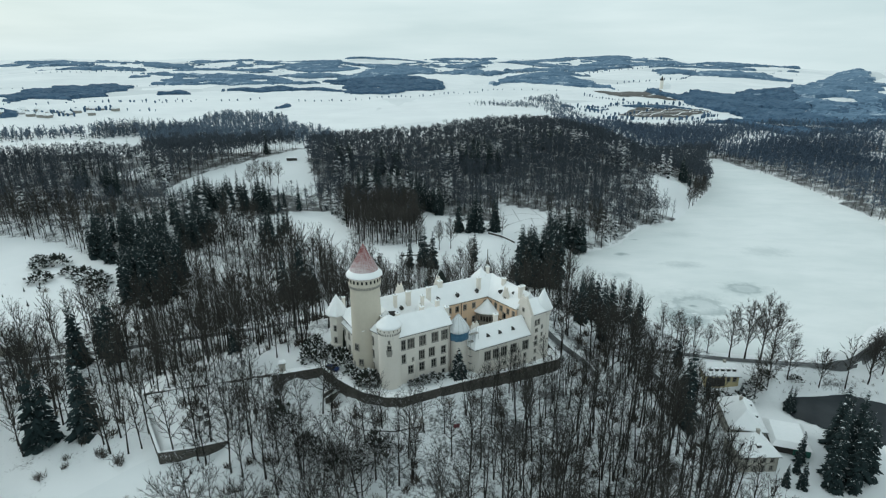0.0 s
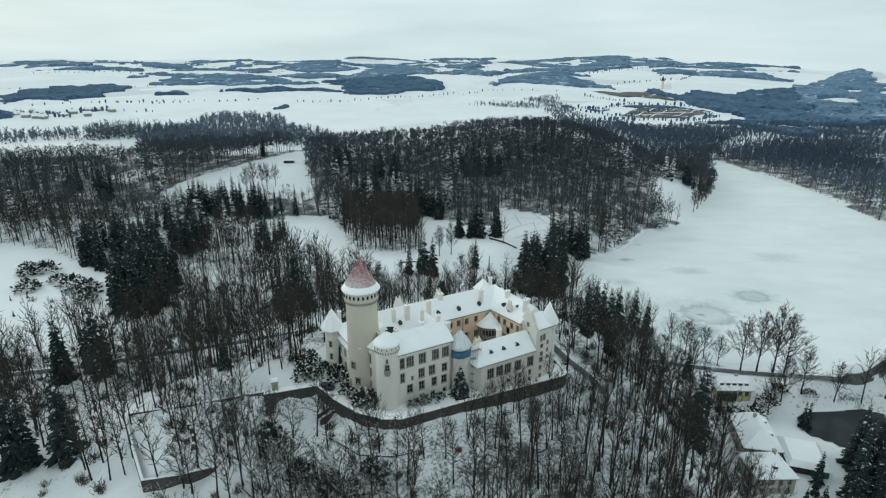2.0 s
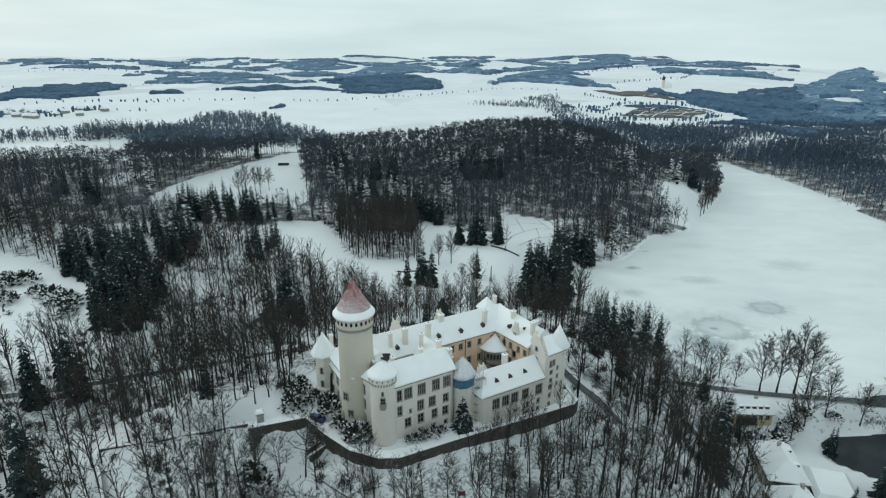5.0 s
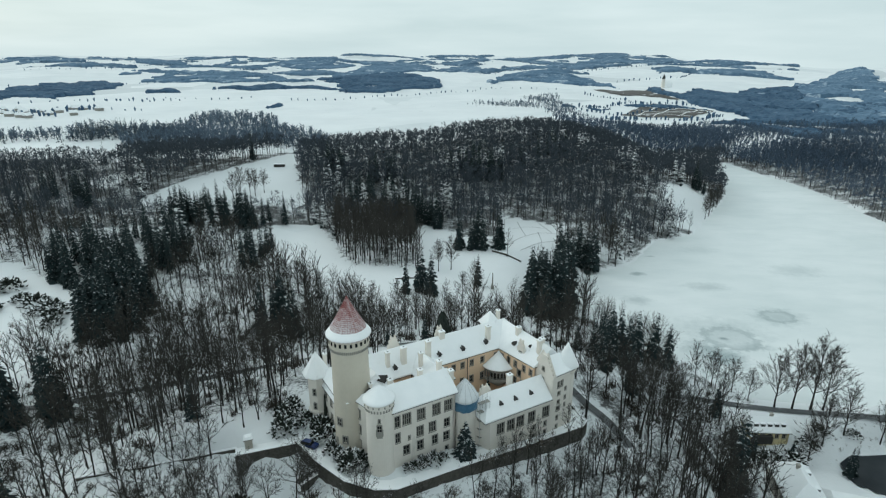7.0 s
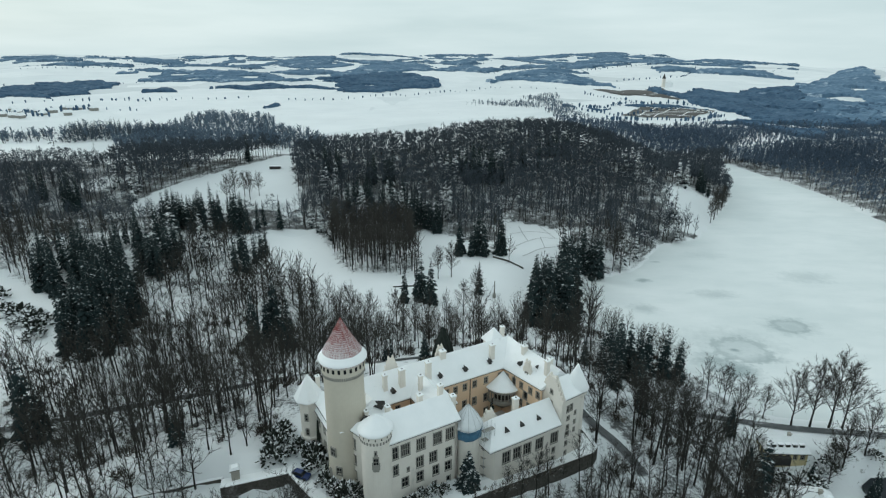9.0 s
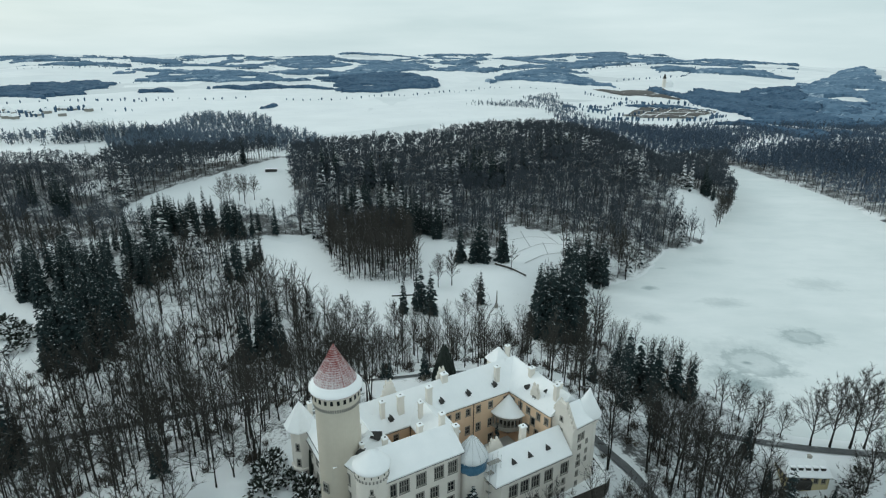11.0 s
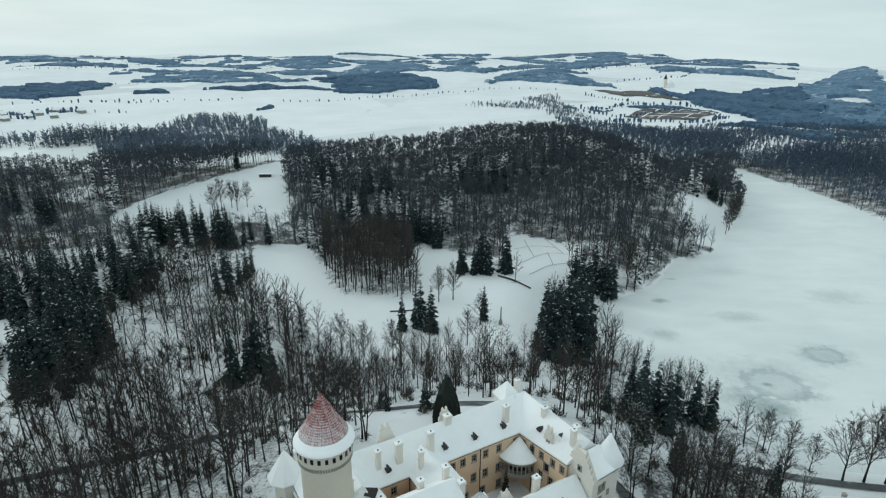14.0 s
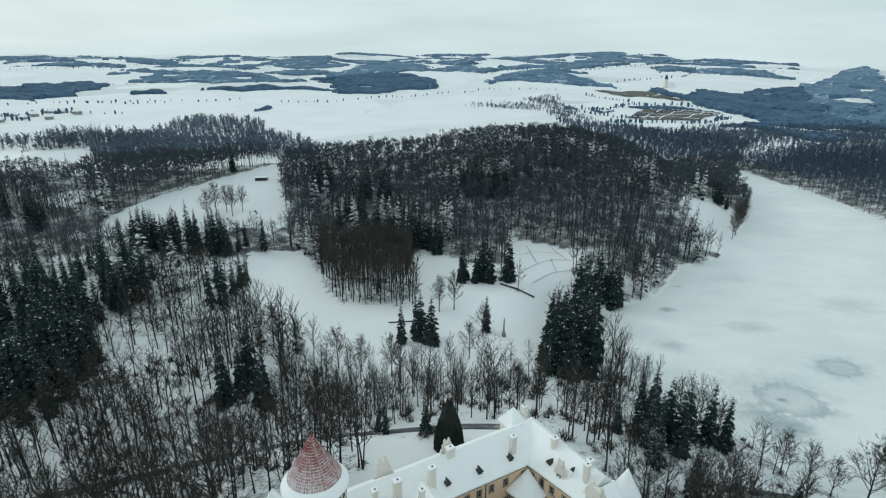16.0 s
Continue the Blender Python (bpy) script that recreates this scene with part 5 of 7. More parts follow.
def thicket(name, grown, x, y, sizes, seed, mats, label, category):
    """Many trees in one mesh."""
    g = np.random.default_rng(seed)
    V, F, K, k = [], [], [], 0
    z = ground_z(x, y)
    pick = g.integers(0, len(grown), len(x))
    for gi, made in enumerate(grown):
        sel = np.nonzero(pick == gi)[0]
        if not len(sel):
            continue
        v = np.array(list(made[0]) + list(made[2]))
        fs = [(f[0], f[1], f[2]) for f in made[1]] + [(f[0], f[2], f[3]) for f in made[1] if len(f) == 4]
        nt = len(fs)
        off = len(made[0])
        for f in made[3]:
            fs.append((f[0] + off, f[1] + off, f[2] + off))
            if len(f) == 4:
                fs.append((f[0] + off, f[2] + off, f[3] + off))
        f = np.array(fs)
        mi = np.array([0] * nt + [1] * (len(fs) - nt))
        a = g.uniform(0, 6.2832, len(sel))
        c, s = np.cos(a)[:, None], np.sin(a)[:, None]
        sz = sizes[sel][:, None]
        P = np.stack([(v[:, 0] * c - v[:, 1] * s) * sz + x[sel][:, None], (v[:, 0] * s + v[:, 1] * c) * sz + y[sel][:, None], v[:, 2] * sz + z[sel][:, None]], -1)
        V.append(P.reshape(-1, 3))
        F.append((f[None] + (np.arange(len(sel)) * len(v))[:, None, None] + k).reshape(-1, 3))
        K.append(np.tile(mi, len(sel)))
        k += len(sel) * len(v)
    V, F, K = np.concatenate(V), np.concatenate(F), np.concatenate(K)
    me = bpy.data.meshes.new(name)
    me.vertices.add(len(V))
    me.vertices.foreach_set("co", V.astype(np.float32).ravel())
    me.loops.add(len(F) * 3)
    me.loops.foreach_set("vertex_index", F.astype(np.int32).ravel())
    me.polygons.add(len(F))
    me.polygons.foreach_set("loop_start", np.arange(0, len(F) * 3, 3, dtype=np.int32))
    me.polygons.foreach_set("material_index", K.astype(np.int32))
    me.polygons.foreach_set("use_smooth", np.zeros(len(F), bool))
    for m in mats:
        me.materials.append(m)
    me.update(calc_edges=True)
    return tagged(new(name, me), label, category, kind="stuff")


def size_at(x, y):
    """Lower growth behind the castle and before the upper clearing."""
    x, y = np.asarray(x, float), np.asarray(y, float)
    k = np.ones(x.shape)
    k = np.where((x > -44) & (x < 48) & (y > 196) & (y < 262), 0.7, k)
    k = np.where((x > 58) & (x < 130) & (y > 182) & (y < 250), 0.68, k)
    k = np.where((x > -215) & (x < -82) & (y > 352) & (y < 400), 0.5, np.where((x > -215) & (x < -82) & (y > 318) & (y < 353), 0.8, k))
    k = np.where((x < -240) & (y > 425) & (y < 500), 0.62, np.where((x < -140) & (y > 425) & (y < 560), 1.08, k))
    k = np.where((x > 118) & (x < 162) & (y > 378) & (y < 442), 0.72, k)
    below = line_distance(x, y, TERRACE[:10])
    return np.where((y < 150) & (below < 34), 0.62 + 0.38 * smooth(5, 34, below), k)


def thinned(x, y, seed):
    """Which spots keep their tree: open parkland in the west, a thin fringe below the terrace, dense slopes in the east."""
    keep = np.full(np.shape(x), 0.93)
    keep = np.where((x < -16) & (y < 150), 0.74, keep)
    keep = np.where((x < -62) & (y < 116), 0.5, keep)
    keep = np.where((x >= -16) & (x < 9) & (y < 128), 0.62, keep)
    keep = np.where((x < -42) & (y >= 150) & (y < 250), 0.95, keep)
    keep = np.where((np.abs(x) < 46) & (y > 180) & (y < 262), 0.8, keep)
    keep = np.where((y < 160) & (line_distance(x, y, TERRACE[:10]) < 6), 0.55, keep)
    keep = np.where(y > 335, 1.3, keep)
    keep = np.where(((x + 105) / 19) ** 2 + ((y - 243) / 21) ** 2 < 1, 0.22, keep)
    lump = np.sin(x * 0.19 + 1.3) * np.sin(y * 0.17 + x * 0.05) + 0.6 * np.sin(x * 0.41 + y * 0.13) * np.sin(y * 0.37)
    keep = keep * np.where((x > 8) & (y < 150), 1.0, np.clip(0.82 + 0.42 * lump, 0.25, 1.0))
    return np.random.default_rng(seed).uniform(size=np.shape(x)) < keep


def in_stand(x, y):
    r = np.zeros(np.shape(x), bool)
    for sx, sy, ra, rb, num in STANDS:
        for ahead in (0, 8, 16):
            r |= ((x - sx) / ra) ** 2 + ((y + ahead - sy) / rb) ** 2 < 1
    return r


rng = np.random.default_rng(7)
# conifer stands: centre, half-lengths, number
STANDS = [(-156, 293, 31, 34, 80), (-131, 238, 13, 17, 30), (-124, 222, 12, 12, 12), (-150, 262, 16, 12, 10), (-124, 347, 34, 8, 46), (-92, 300, 10, 18, 9), (20, 317, 13, 4, 9), (40, 243, 10, 12, 24), (52, 266, 9, 11, 19), (66, 292, 9, 12, 16), (75, 310, 7, 8, 8), (-10, 358, 14, 7, 10),
          (68, 202, 14, 5, 9), (-40, 388, 24, 14, 16), (30, 452, 18, 22, 22), (-98, 122, 9, 6, 3), (-118, 173, 10, 8, 6), (74, 146, 4, 9, 2), (-60, 222, 10, 8, 5), (-148, 478, 3, 3, 2), (204, 468, 6, 8, 4), (-20, 369, 12, 4, 9), (29, 441, 10, 6, 9), (9, 449, 8, 5, 6), (-44, 430, 14, 9, 10), (90, 498, 14, 9, 9), (-76, 441, 14, 8, 8), (60, 470, 16, 9, 8), (47, 197, 7, 8, 3), (60, 214, 9, 9, 4), (-247, 394, 14, 8, 7), (-219, 374, 9, 8, 5)]
cx, cy, cs = [], [], []
for sx, sy, ra, rb, num in STANDS:
    k = 0
    while k < num:
        a, r = rng.uniform(0, 6.2832), math.sqrt(rng.uniform())
        x, y = sx + ra * r * math.cos(a), sy + rb * r * math.sin(a)
        if bool(clear_of(x, y)) and not (sy < 135 and sx > 60):
            if rng.uniform() < 0.6:
                continue
            if bool(inside(x, y, LAKE)):
                continue
        cx.append(x), cy.append(y), cs.append(rng.uniform(0.8, 1.3) * (1.2 if 25 < sx < 67 and 230 < sy < 300 else 0.82 if 60 < sx < 70 else 0.68 if 46 < sx < 61 and sy < 220 else 1.0))
        k += 1
spruces = [tree_thing("spruce", spruce(40 + i, 18 + i, 19, 7, 0.15 + 0.02 * (i % 3), 0.05), M_BARK, M_SPRUCE, "tall dark green spruce lightly dusted with snow", "conifer", "spruces of the park", "boughs") for i in range(4)]
turns = rng.uniform(0, 6.28, len(cx))
pick = [i for i in range(len(cx)) if cy[i] < 275 or (cx[i] > -60 and cy[i] < 365)]
set_out(spruces, [(cx[i], cy[i]) for i in pick], [cs[i] for i in pick], [turns[i] for i in pick])
rest = [i for i in range(len(cx)) if i not in set(pick)]
thicket("spruce_stand", [spruce(60 + i, 18 + i, 20, 8, 0.125 + 0.025 * (i % 2), 0.1, False) for i in range(4)], np.array([cx[i] for i in rest]), np.array([cy[i] for i in rest]), np.array([cs[i] for i in rest]), 8, (M_BARK, M_SPRUCE), "stands of dark green spruces dusted with snow", "wood")

# single conifers of the park
SINGLES = [(-16, 258, 0.9), (-9, 261, 1.05), (-5, 257, 0.95), (-11, 265, 0.8), (-16, 191, 0.42), (-18, 193, 0.36), (-6, 188, 0.5), (15.5, 266, 0.72), (49, 184, 1.0), (55, 176, 0.8), (-62, 150, 0.6)]
SINGLES += [(118, 140, 1.05), (114, 136, 1.1), (121, 137, 1.0), (110, 131, 1.05), (116, 130, 1.1), (112, 126, 1.0), (107, 127, 0.9), (120, 132, 0.95), (104, 137, 0.55), (101, 133, 0.5), (95, 128, 0.4), (99, 127, 0.45), (106, 139, 0.42), (122, 147, 1.15), (125, 144, 1.1), (119, 144.5, 1.0), (92, 170.5, 0.42), (103.5, 170.5, 0.36), (88, 175, 0.5), (86, 184, 0.6), (116, 163.5, 0.5), (118.5, 165, 0.62)]
for i, (x, y, s) in enumerate(SINGLES):
    c = copy_thing(spruces[i % 4], planted(x, y, i * 1.7, s))
    c.matrix_world = planted(x, y, i * 1.7, s)

m = Matrix.LocRotScale((4.2, 135.2, gz(4.2, 135.2)), Euler((0, 0, 0.7)), Vector((0.82, 0.82, 0.47)))
copy_thing(spruces[1], m).matrix_world = m

q = castle.matrix_world @ Vector((32.2, 12.6, 0.1))
m = Matrix.LocRotScale(q, Euler((0, 0, 0.3)), Vector((0.3, 0.3, 0.36)))
copy_thing(spruces[2], m).matrix_world = m

# leafless trees that stand nearest to the castle
nx_, ny_ = jitter_grid(-135, 112, 82, 246, 4.5, 3, 0.96)
ok = wooded(nx_, ny_) & ~in_stand(nx_, ny_) & thinned(nx_, ny_, 31)
nx_, ny_ = nx_[ok], ny_[ok]
order = np.argsort(np.hypot(nx_ - 10, ny_ - 112))
nx_, ny_ = nx_[order], ny_[order]
near = 300
def forked(seed, h, limbs, boughs, twigs, spread, low, thick, bush, rise):
    """A tree with two stems that part near the ground."""
    both = [[], [], [], []]
    for k, side in enumerate((-1, 1)):
        made = bare_tree(seed + 50 * k, h * (1 - 0.12 * k), limbs // 2 + 2, boughs, twigs, spread, low, thick * 0.85, False, bush, rise, 0.02)
        for a in (0, 2):
            off = len(both[a])
            both[a] += [p + np.array([side * 0.085 * max(p[2], 0), 0.02 * side * max(p[2], 0), 0]) for p in made[a]]
            both[a + 1] += [tuple(i + off for i in f) for f in made[a + 1]]
    return both


POLE = "tall slender leafless tree with thin grey-brown rising twigs"
bares = [tree_thing("bare_tree", bare_tree(11 + i, 22.0 + 1.5 * (i % 3), 20, 5, 7, 0.19 + 0.03 * (i % 3), 0.27 + 0.06 * (i % 3), 0.86, False, 1.45, (36, 58), 0.03), M_BARK, M_TWIG, POLE, "tree", "bare trees round the castle") for i in range(5)]
bares += [tree_thing("bare_tree", forked(21 + i, 21.0, 20, 5, 6, 0.21, 0.3, 0.9, 1.45, (34, 56)), M_BARK, M_TWIG, "leafless tree with two stems parting near the ground", "tree", "bare trees round the castle") for i in range(2)]
bares += [tree_thing("bare_tree", bare_tree(31 + i, 18.0, 17, 5, 6, 0.25, 0.22, 0.95, False, 1.6, (30, 52), 0.03), M_BARK, M_FROSTTWIG, "leafless tree with snow lying along its boughs", "tree", "bare trees round the castle") for i in range(2)]
g_ = np.random.default_rng(5)
poles = [tree_thing("bare_tree", bare_tree(151 + i, 24.0, 16, 5, 6, 0.155 + 0.02 * (i % 3), 0.40 + 0.05 * (i % 3), 0.8, False, 1.35, (42, 64), 0.045), M_BARK, M_TWIG, "tall leafless tree with a long bare trunk on the slope", "tree", "bare trees round the castle") for i in range(4)]
poles += [tree_thing("bare_tree", forked(171 + i, 23.0, 15, 5, 6, 0.17, 0.43, 0.85, 1.4, (42, 62)), M_BARK, M_TWIG, "tall leafless tree with two long bare stems on the slope", "tree", "bare trees round the castle") for i in range(2)]
old = [tree_thing("bare_tree", forked(191 + i, 16.5, 16, 5, 7, 0.33, 0.3, 1.35, 1.5, (24, 48)), M_BARK, M_FROSTTWIG, "old crooked leafless tree with snow on its limbs", "tree", "bare trees round the castle") for i in range(2)]
old += [tree_thing("bare_tree", bare_tree(201 + i, 18.0, 14, 6, 7, 0.33, 0.28, 1.3, False, 1.45, (24, 46), 0.06), M_BARK, M_FROSTTWIG, "old spreading leafless tree with snow on its limbs", "tree", "bare trees round the castle") for i in range(3)]
sizes_ = (0.72 + 0.42 * g_.uniform(size=near)) * size_at(nx_[:near], ny_[:near])
turns_ = g_.uniform(0, 6.28, near)
slope = (nx_[:near] > 4) & (ny_[:near] < 152)
west = (nx_[:near] < -14) & (ny_[:near] < 152) & (g_.uniform(size=near) < 0.55)
for kinds, chosen in ((poles, slope), (old, west), (bares, ~slope & ~west)):
    k = np.nonzero(chosen)[0]
    set_out(kinds, [(nx_[i], ny_[i]) for i in k], sizes_[k], turns_[k])
# broad free-standing trees of the dam, the meadow and the western park
broad = [tree_thing("broad_tree", bare_tree(60 + i, 17.0, 22, 6, 10, 0.31, 0.22, 1.1, False, 1.3, (36, 60)), M_BARK, M_TWIG, "broad-crowned leafless tree standing free in snow", "tree", "broad bare trees") for i in range(3)]
BROAD = [(106.5, 187), (112, 186.6), (117.5, 186), (121.5, 185.8), (152, 177), (156, 176.5), (159, 177), (150.5, 175), (97, 196), (92, 200), (100, 191),  (-70, 262), (-62, 256), (-52, 250), (-36, 240), (-28, 238), (-18, 236), (4, 285), (8, 246), (-2, 283), (14, 262), (-95, 218), (113, 172), (107, 168), (123, 177), (134, 175.8), (182, 408), (188, 416), (196, 428), (205, 441), (211, 452), (200, 440), (-131, 394), (-126, 397), (-121, 392), (-117, 398), (-134, 388)]
smaller = [0.8 if y > 380 else 0.7 if 180 < y and x < 60 else 0.62 if x < 103 and y > 188 else 0.78 if y < 179 else 1.06 for x, y in BROAD]
set_out(broad, BROAD, [smaller[i] * (1.05 + 0.3 * ((i * 7) % 5) / 5) for i in range(len(BROAD))], [i * 1.3 for i in range(len(BROAD))])

mid_kinds = [bare_tree(80 + i, 22.0, 15, 5, 1, 0.19 + 0.03 * (i % 3), 0.28, 0.95, True, 2.5, (36, 58), 0.03) for i in range(6)]
slight_kinds = [bare_tree(180 + i, 20.5, 12, 4, 0, 0.19 + 0.03 * (i % 3), 0.3, 1.0, True, 4.2, (36, 58), 0.025) for i in range(6)]
thicket("wood", mid_kinds, nx_[near:], ny_[near:], (0.7 + 0.4 * g_.uniform(size=len(nx_) - near)) * size_at(nx_[near:], ny_[near:]), 1, (M_BARK, M_TWIG), "leafless wood with snow on its floor", "wood")
mx, my = jitter_grid(-345, 300, 84, 420, 5.3, 9, 0.92)
ok = wooded(mx, my) & ~((mx > -135) & (mx < 112) & (my < 246)) & ~in_stand(mx, my) & thinned(mx, my, 33)
mx, my = mx[ok], my[ok]
slight_sizes = (0.75 + 0.42 * g_.uniform(size=len(mx))) * size_at(mx, my)
# from y = 335 on, the twigs wear the colour with haze painted in
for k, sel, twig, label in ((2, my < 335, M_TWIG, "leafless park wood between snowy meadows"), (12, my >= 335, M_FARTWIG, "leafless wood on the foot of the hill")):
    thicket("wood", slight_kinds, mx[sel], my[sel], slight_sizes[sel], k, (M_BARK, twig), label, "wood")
ux, uy = jitter_grid(-145, -36, 150, 236, 11, 23, 0.85)
ok = wooded(ux, uy) & ~in_stand(ux, uy) & (outside_distance(ux, uy, TERRACE) > 10) & (np.sin(ux * 0.13 + 2) * np.sin(uy * 0.11) > -0.45)
thicket("wood", mid_kinds, ux[ok], uy[ok], 0.55 + 0.45 * g_.uniform(size=int(ok.sum())), 9, (M_BARK, M_TWIG), "leafless young wood beside the castle road", "wood")
fan_kinds = [bare_tree(260 + i, 16.0, 15, 5, 2, 0.27, 0.22, 0.9, True, 2.0, (40, 62)) for i in range(4)]
ux, uy = jitter_grid(-44, 52, 197, 234, 7.2, 29, 0.85)
ok = wooded(ux, uy) & ~in_stand(ux, uy)
thicket("wood", fan_kinds, ux[ok], uy[ok], 0.55 + 0.4 * g_.uniform(size=int(ok.sum())), 10, (M_BARK, M_TWIG), "low leafless growth behind the castle", "wood")
GROVE = [(-70, 352), (-55, 314), (-45, 293), (-28, 292), (-14, 287), (-12, 305), (-14, 330), (-18, 352), (-40, 360)]
vx, vy = jitter_grid(-76, -10, 286, 372, 4.5, 19, 0.93)
ok = inside(vx, vy, GROVE)
thicket("grove", [bare_tree(90 + i, 18.0, 13, 5, 1, 0.21, 0.5, 1.05, True, 2.7, (38, 58)) for i in range(3)], vx[ok], vy[ok], 0.95 + 0.2 * g_.uniform(size=int(ok.sum())), 6, (M_BARK, M_GROVETWIG), "dense brown-grey grove between two snowy meadows", "wood")
far_kinds = [far_tree(100 + i, 18.5 + (i % 3), 23, 0.42, 0.46, 0.17) for i in range(8)]
fx, fy = jitter_grid(-460, 300, 420, 680, 4.1, 12, 0.94)
ok = wooded(fx, fy)
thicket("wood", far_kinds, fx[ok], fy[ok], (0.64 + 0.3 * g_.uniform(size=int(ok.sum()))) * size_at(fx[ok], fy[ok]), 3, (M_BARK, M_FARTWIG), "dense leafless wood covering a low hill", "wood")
ux, uy = jitter_grid(-290, 230, 292, 420, 7.0, 31, 0.85)
ok = wooded(ux, uy) & ~in_stand(ux, uy) & ((ux < -95) | (uy > 350))
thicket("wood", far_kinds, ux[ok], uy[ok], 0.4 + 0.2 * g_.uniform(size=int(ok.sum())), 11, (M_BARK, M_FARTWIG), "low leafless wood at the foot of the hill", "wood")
fx, fy = jitter_grid(215, 640, 200, 740, 5.6, 13, 0.94)
ok = wooded(fx, fy) & ~((fy > 420) & (fx < 300) & (fy < 680))
# the bank wood gets its haze from the bluish twig colour
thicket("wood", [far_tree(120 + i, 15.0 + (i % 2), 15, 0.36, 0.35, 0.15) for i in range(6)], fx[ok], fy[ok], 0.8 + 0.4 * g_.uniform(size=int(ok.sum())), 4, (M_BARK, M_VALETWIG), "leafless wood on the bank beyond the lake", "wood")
# snow-laden conifers among the leafless trees of the hill: centre, half-lengths, number
HILL_STANDS = [(-40, 388, 13, 7, 8), (-19, 379, 8, 5, 7), (0, 379, 6, 5, 7), (3, 440, 11, 7, 8), (35, 452, 12, 9, 13), (14, 458, 8, 6, 6), (56, 530, 12, 10, 7), (118, 492, 10, 9, 5), (140, 455, 9, 8, 5), (-97, 450, 7, 7, 4), (-58, 440, 14, 8, 8), (-72, 405, 8, 6, 5), (178, 462, 8, 8, 4), (150, 478, 10, 8, 5), (90, 500, 16, 12, 6)]
far_spruces = [spruce(200 + i, 19, 10, 7, 0.17, 0.1, False) for i in range(4)]
hx_, hy_ = [], []
for sx, sy, ra, rb, num in HILL_STANDS:
    r, a = np.sqrt(g_.uniform(size=num)), g_.uniform(0, 6.2832, num)
    hx_.append(sx + ra * r * np.cos(a)), hy_.append(sy + rb * r * np.sin(a))
hx_, hy_ = np.concatenate(hx_), np.concatenate(hy_)
fx, fy = jitter_grid(-330, 290, 250, 620, 14, 15, 0.5)
lump = np.sin(fx * 0.045 + 1.0) * np.sin(fy * 0.05 + fx * 0.012) > 0.3
ok = wooded(fx, fy) & lump & ((fy < 400) | (fx < -150))
fx, fy = np.concatenate([fx[ok], hx_]), np.concatenate([fy[ok], hy_])
thicket("wood", far_spruces, fx, fy, 0.85 + 0.45 * g_.uniform(size=len(fx)), 5, (M_BARK, M_SNOWSPRUCE), "scattered spruces dusted with snow among leafless woods", "wood")

# thin young trees on the terrace before the south wing
for i in range(9):
    q = castle.matrix_world @ Vector((21 + 2.3 * i + 0.5 * math.sin(i * 2.3), -5.0 - 0.9 * math.sin(i * 1.7), 0))
    m = planted(q.x, q.y, i * 2.1, 0.2 + 0.1 * ((i * 3) % 4) / 3)
    copy_thing(bares[i % 8], m).matrix_world = m


# ---- things in the park ----
def house(name, x, y, turn, w, d, eave, ridge, wall_mat, label, dormers=0, rows=2, cols=5, hip=0.25):
    """A house with window rows, a hipped snowed roof and dormers."""
    ob = thing(name, pose(x, y, gz(x, y) - 0.3, 0, 0, turn), label, "house")
    n_h = eave / rows
    front = [((i + 0.7) * w / (cols + 0.4), n_h * (r + 0.55), 1.0, 1.5, 2, 2) for r in range(rows) for i in range(cols)]
    side = [((i + 0.8) * d / 3.6, n_h * (r + 0.55), 0.9, 1.4, 2, 2) for r in range(rows) for i in range(3)]
    wall("house_wall", (-w / 2, -d / 2), (w / 2, -d / 2), -2, eave, front, wall_mat, ob, 0.4)
    wall("house_wall", (w / 2, -d / 2), (w / 2, d / 2), -2, eave, side, wall_mat, ob, 0.4)
    wall("house_wall", (w / 2, d / 2), (-w / 2, d / 2), -2, eave, front, wall_mat, ob, 0.4)
    wall("house_wall", (-w / 2, d / 2), (-w / 2, -d / 2), -2, eave, side, wall_mat, ob, 0.4)
    roof("roof", [(-w / 2 - 0.5, -d / 2 - 0.5), (w / 2 + 0.5, -d / 2 - 0.5), (w / 2 + 0.5, d / 2 + 0.5), (-w / 2 - 0.5, d / 2 + 0.5)], [(-w / 2 + w * hip, 0), (w / 2 - w * hip, 0)], eave, ridge, parent=ob)
    for i in range(dormers):
        q = -w / 2 + w * (i + 0.8) / (dormers + 0.6)
        k = part("dormer", Shape().box(-0.6, -0.4, -0.3, 0.6, 1.6, 0.9), M_WOODDARK, ob, "small dormer with a snowy top")
        k.location = (q, -d * 0.32, eave + (ridge - eave) * 0.42)
        part("snow_cap", Shape().box(-0.7, -0.3, 0.9, 0.7, 1.7, 1.08), M_SNOW, k)
    c = part("chimney", Shape().box(-0.4, -0.4, eave, 0.4, 0.4, ridge + 1.0).box(-0.5, -0.5, ridge + 1.0, 0.5, 0.5, ridge + 1.2), M_GREYWALL, ob)
    c.location = (w * 0.12, 0.3, 0)
    return ob


house("house", 90.2, 138.6, 1, 10.6, 10, 5.4, 9.6, M_GREYWALL, "grey two-storey mill house with a hipped snowed roof", 1, 2, 4, 0.45)
house("house", 94.4, 153.2, 78, 16, 9.8, 5.4, 9.8, M_GREYWALL, "larger mill house with a broad snowed roof", 2, 2, 5, 0.25)
yellow = house("house", 98.4, 177.4, -3, 11.2, 6.6, 2.7, 5.9, M_YELLOW, "yellow house with a row of dormers in its snowed roof", 5, 1, 5, 0.04)
part("porch", Shape().box(-5.6, -4.6, -0.5, 0.4, -3.7, 2.2), M_WOODDARK, yellow, "dark timber porch along the front")
house("barn", -150, 176, 24, 11, 8, 3.6, 7, M_GREYWALL, "grey house among trees with a snowed roof", 0, 1, 3, 0.05)
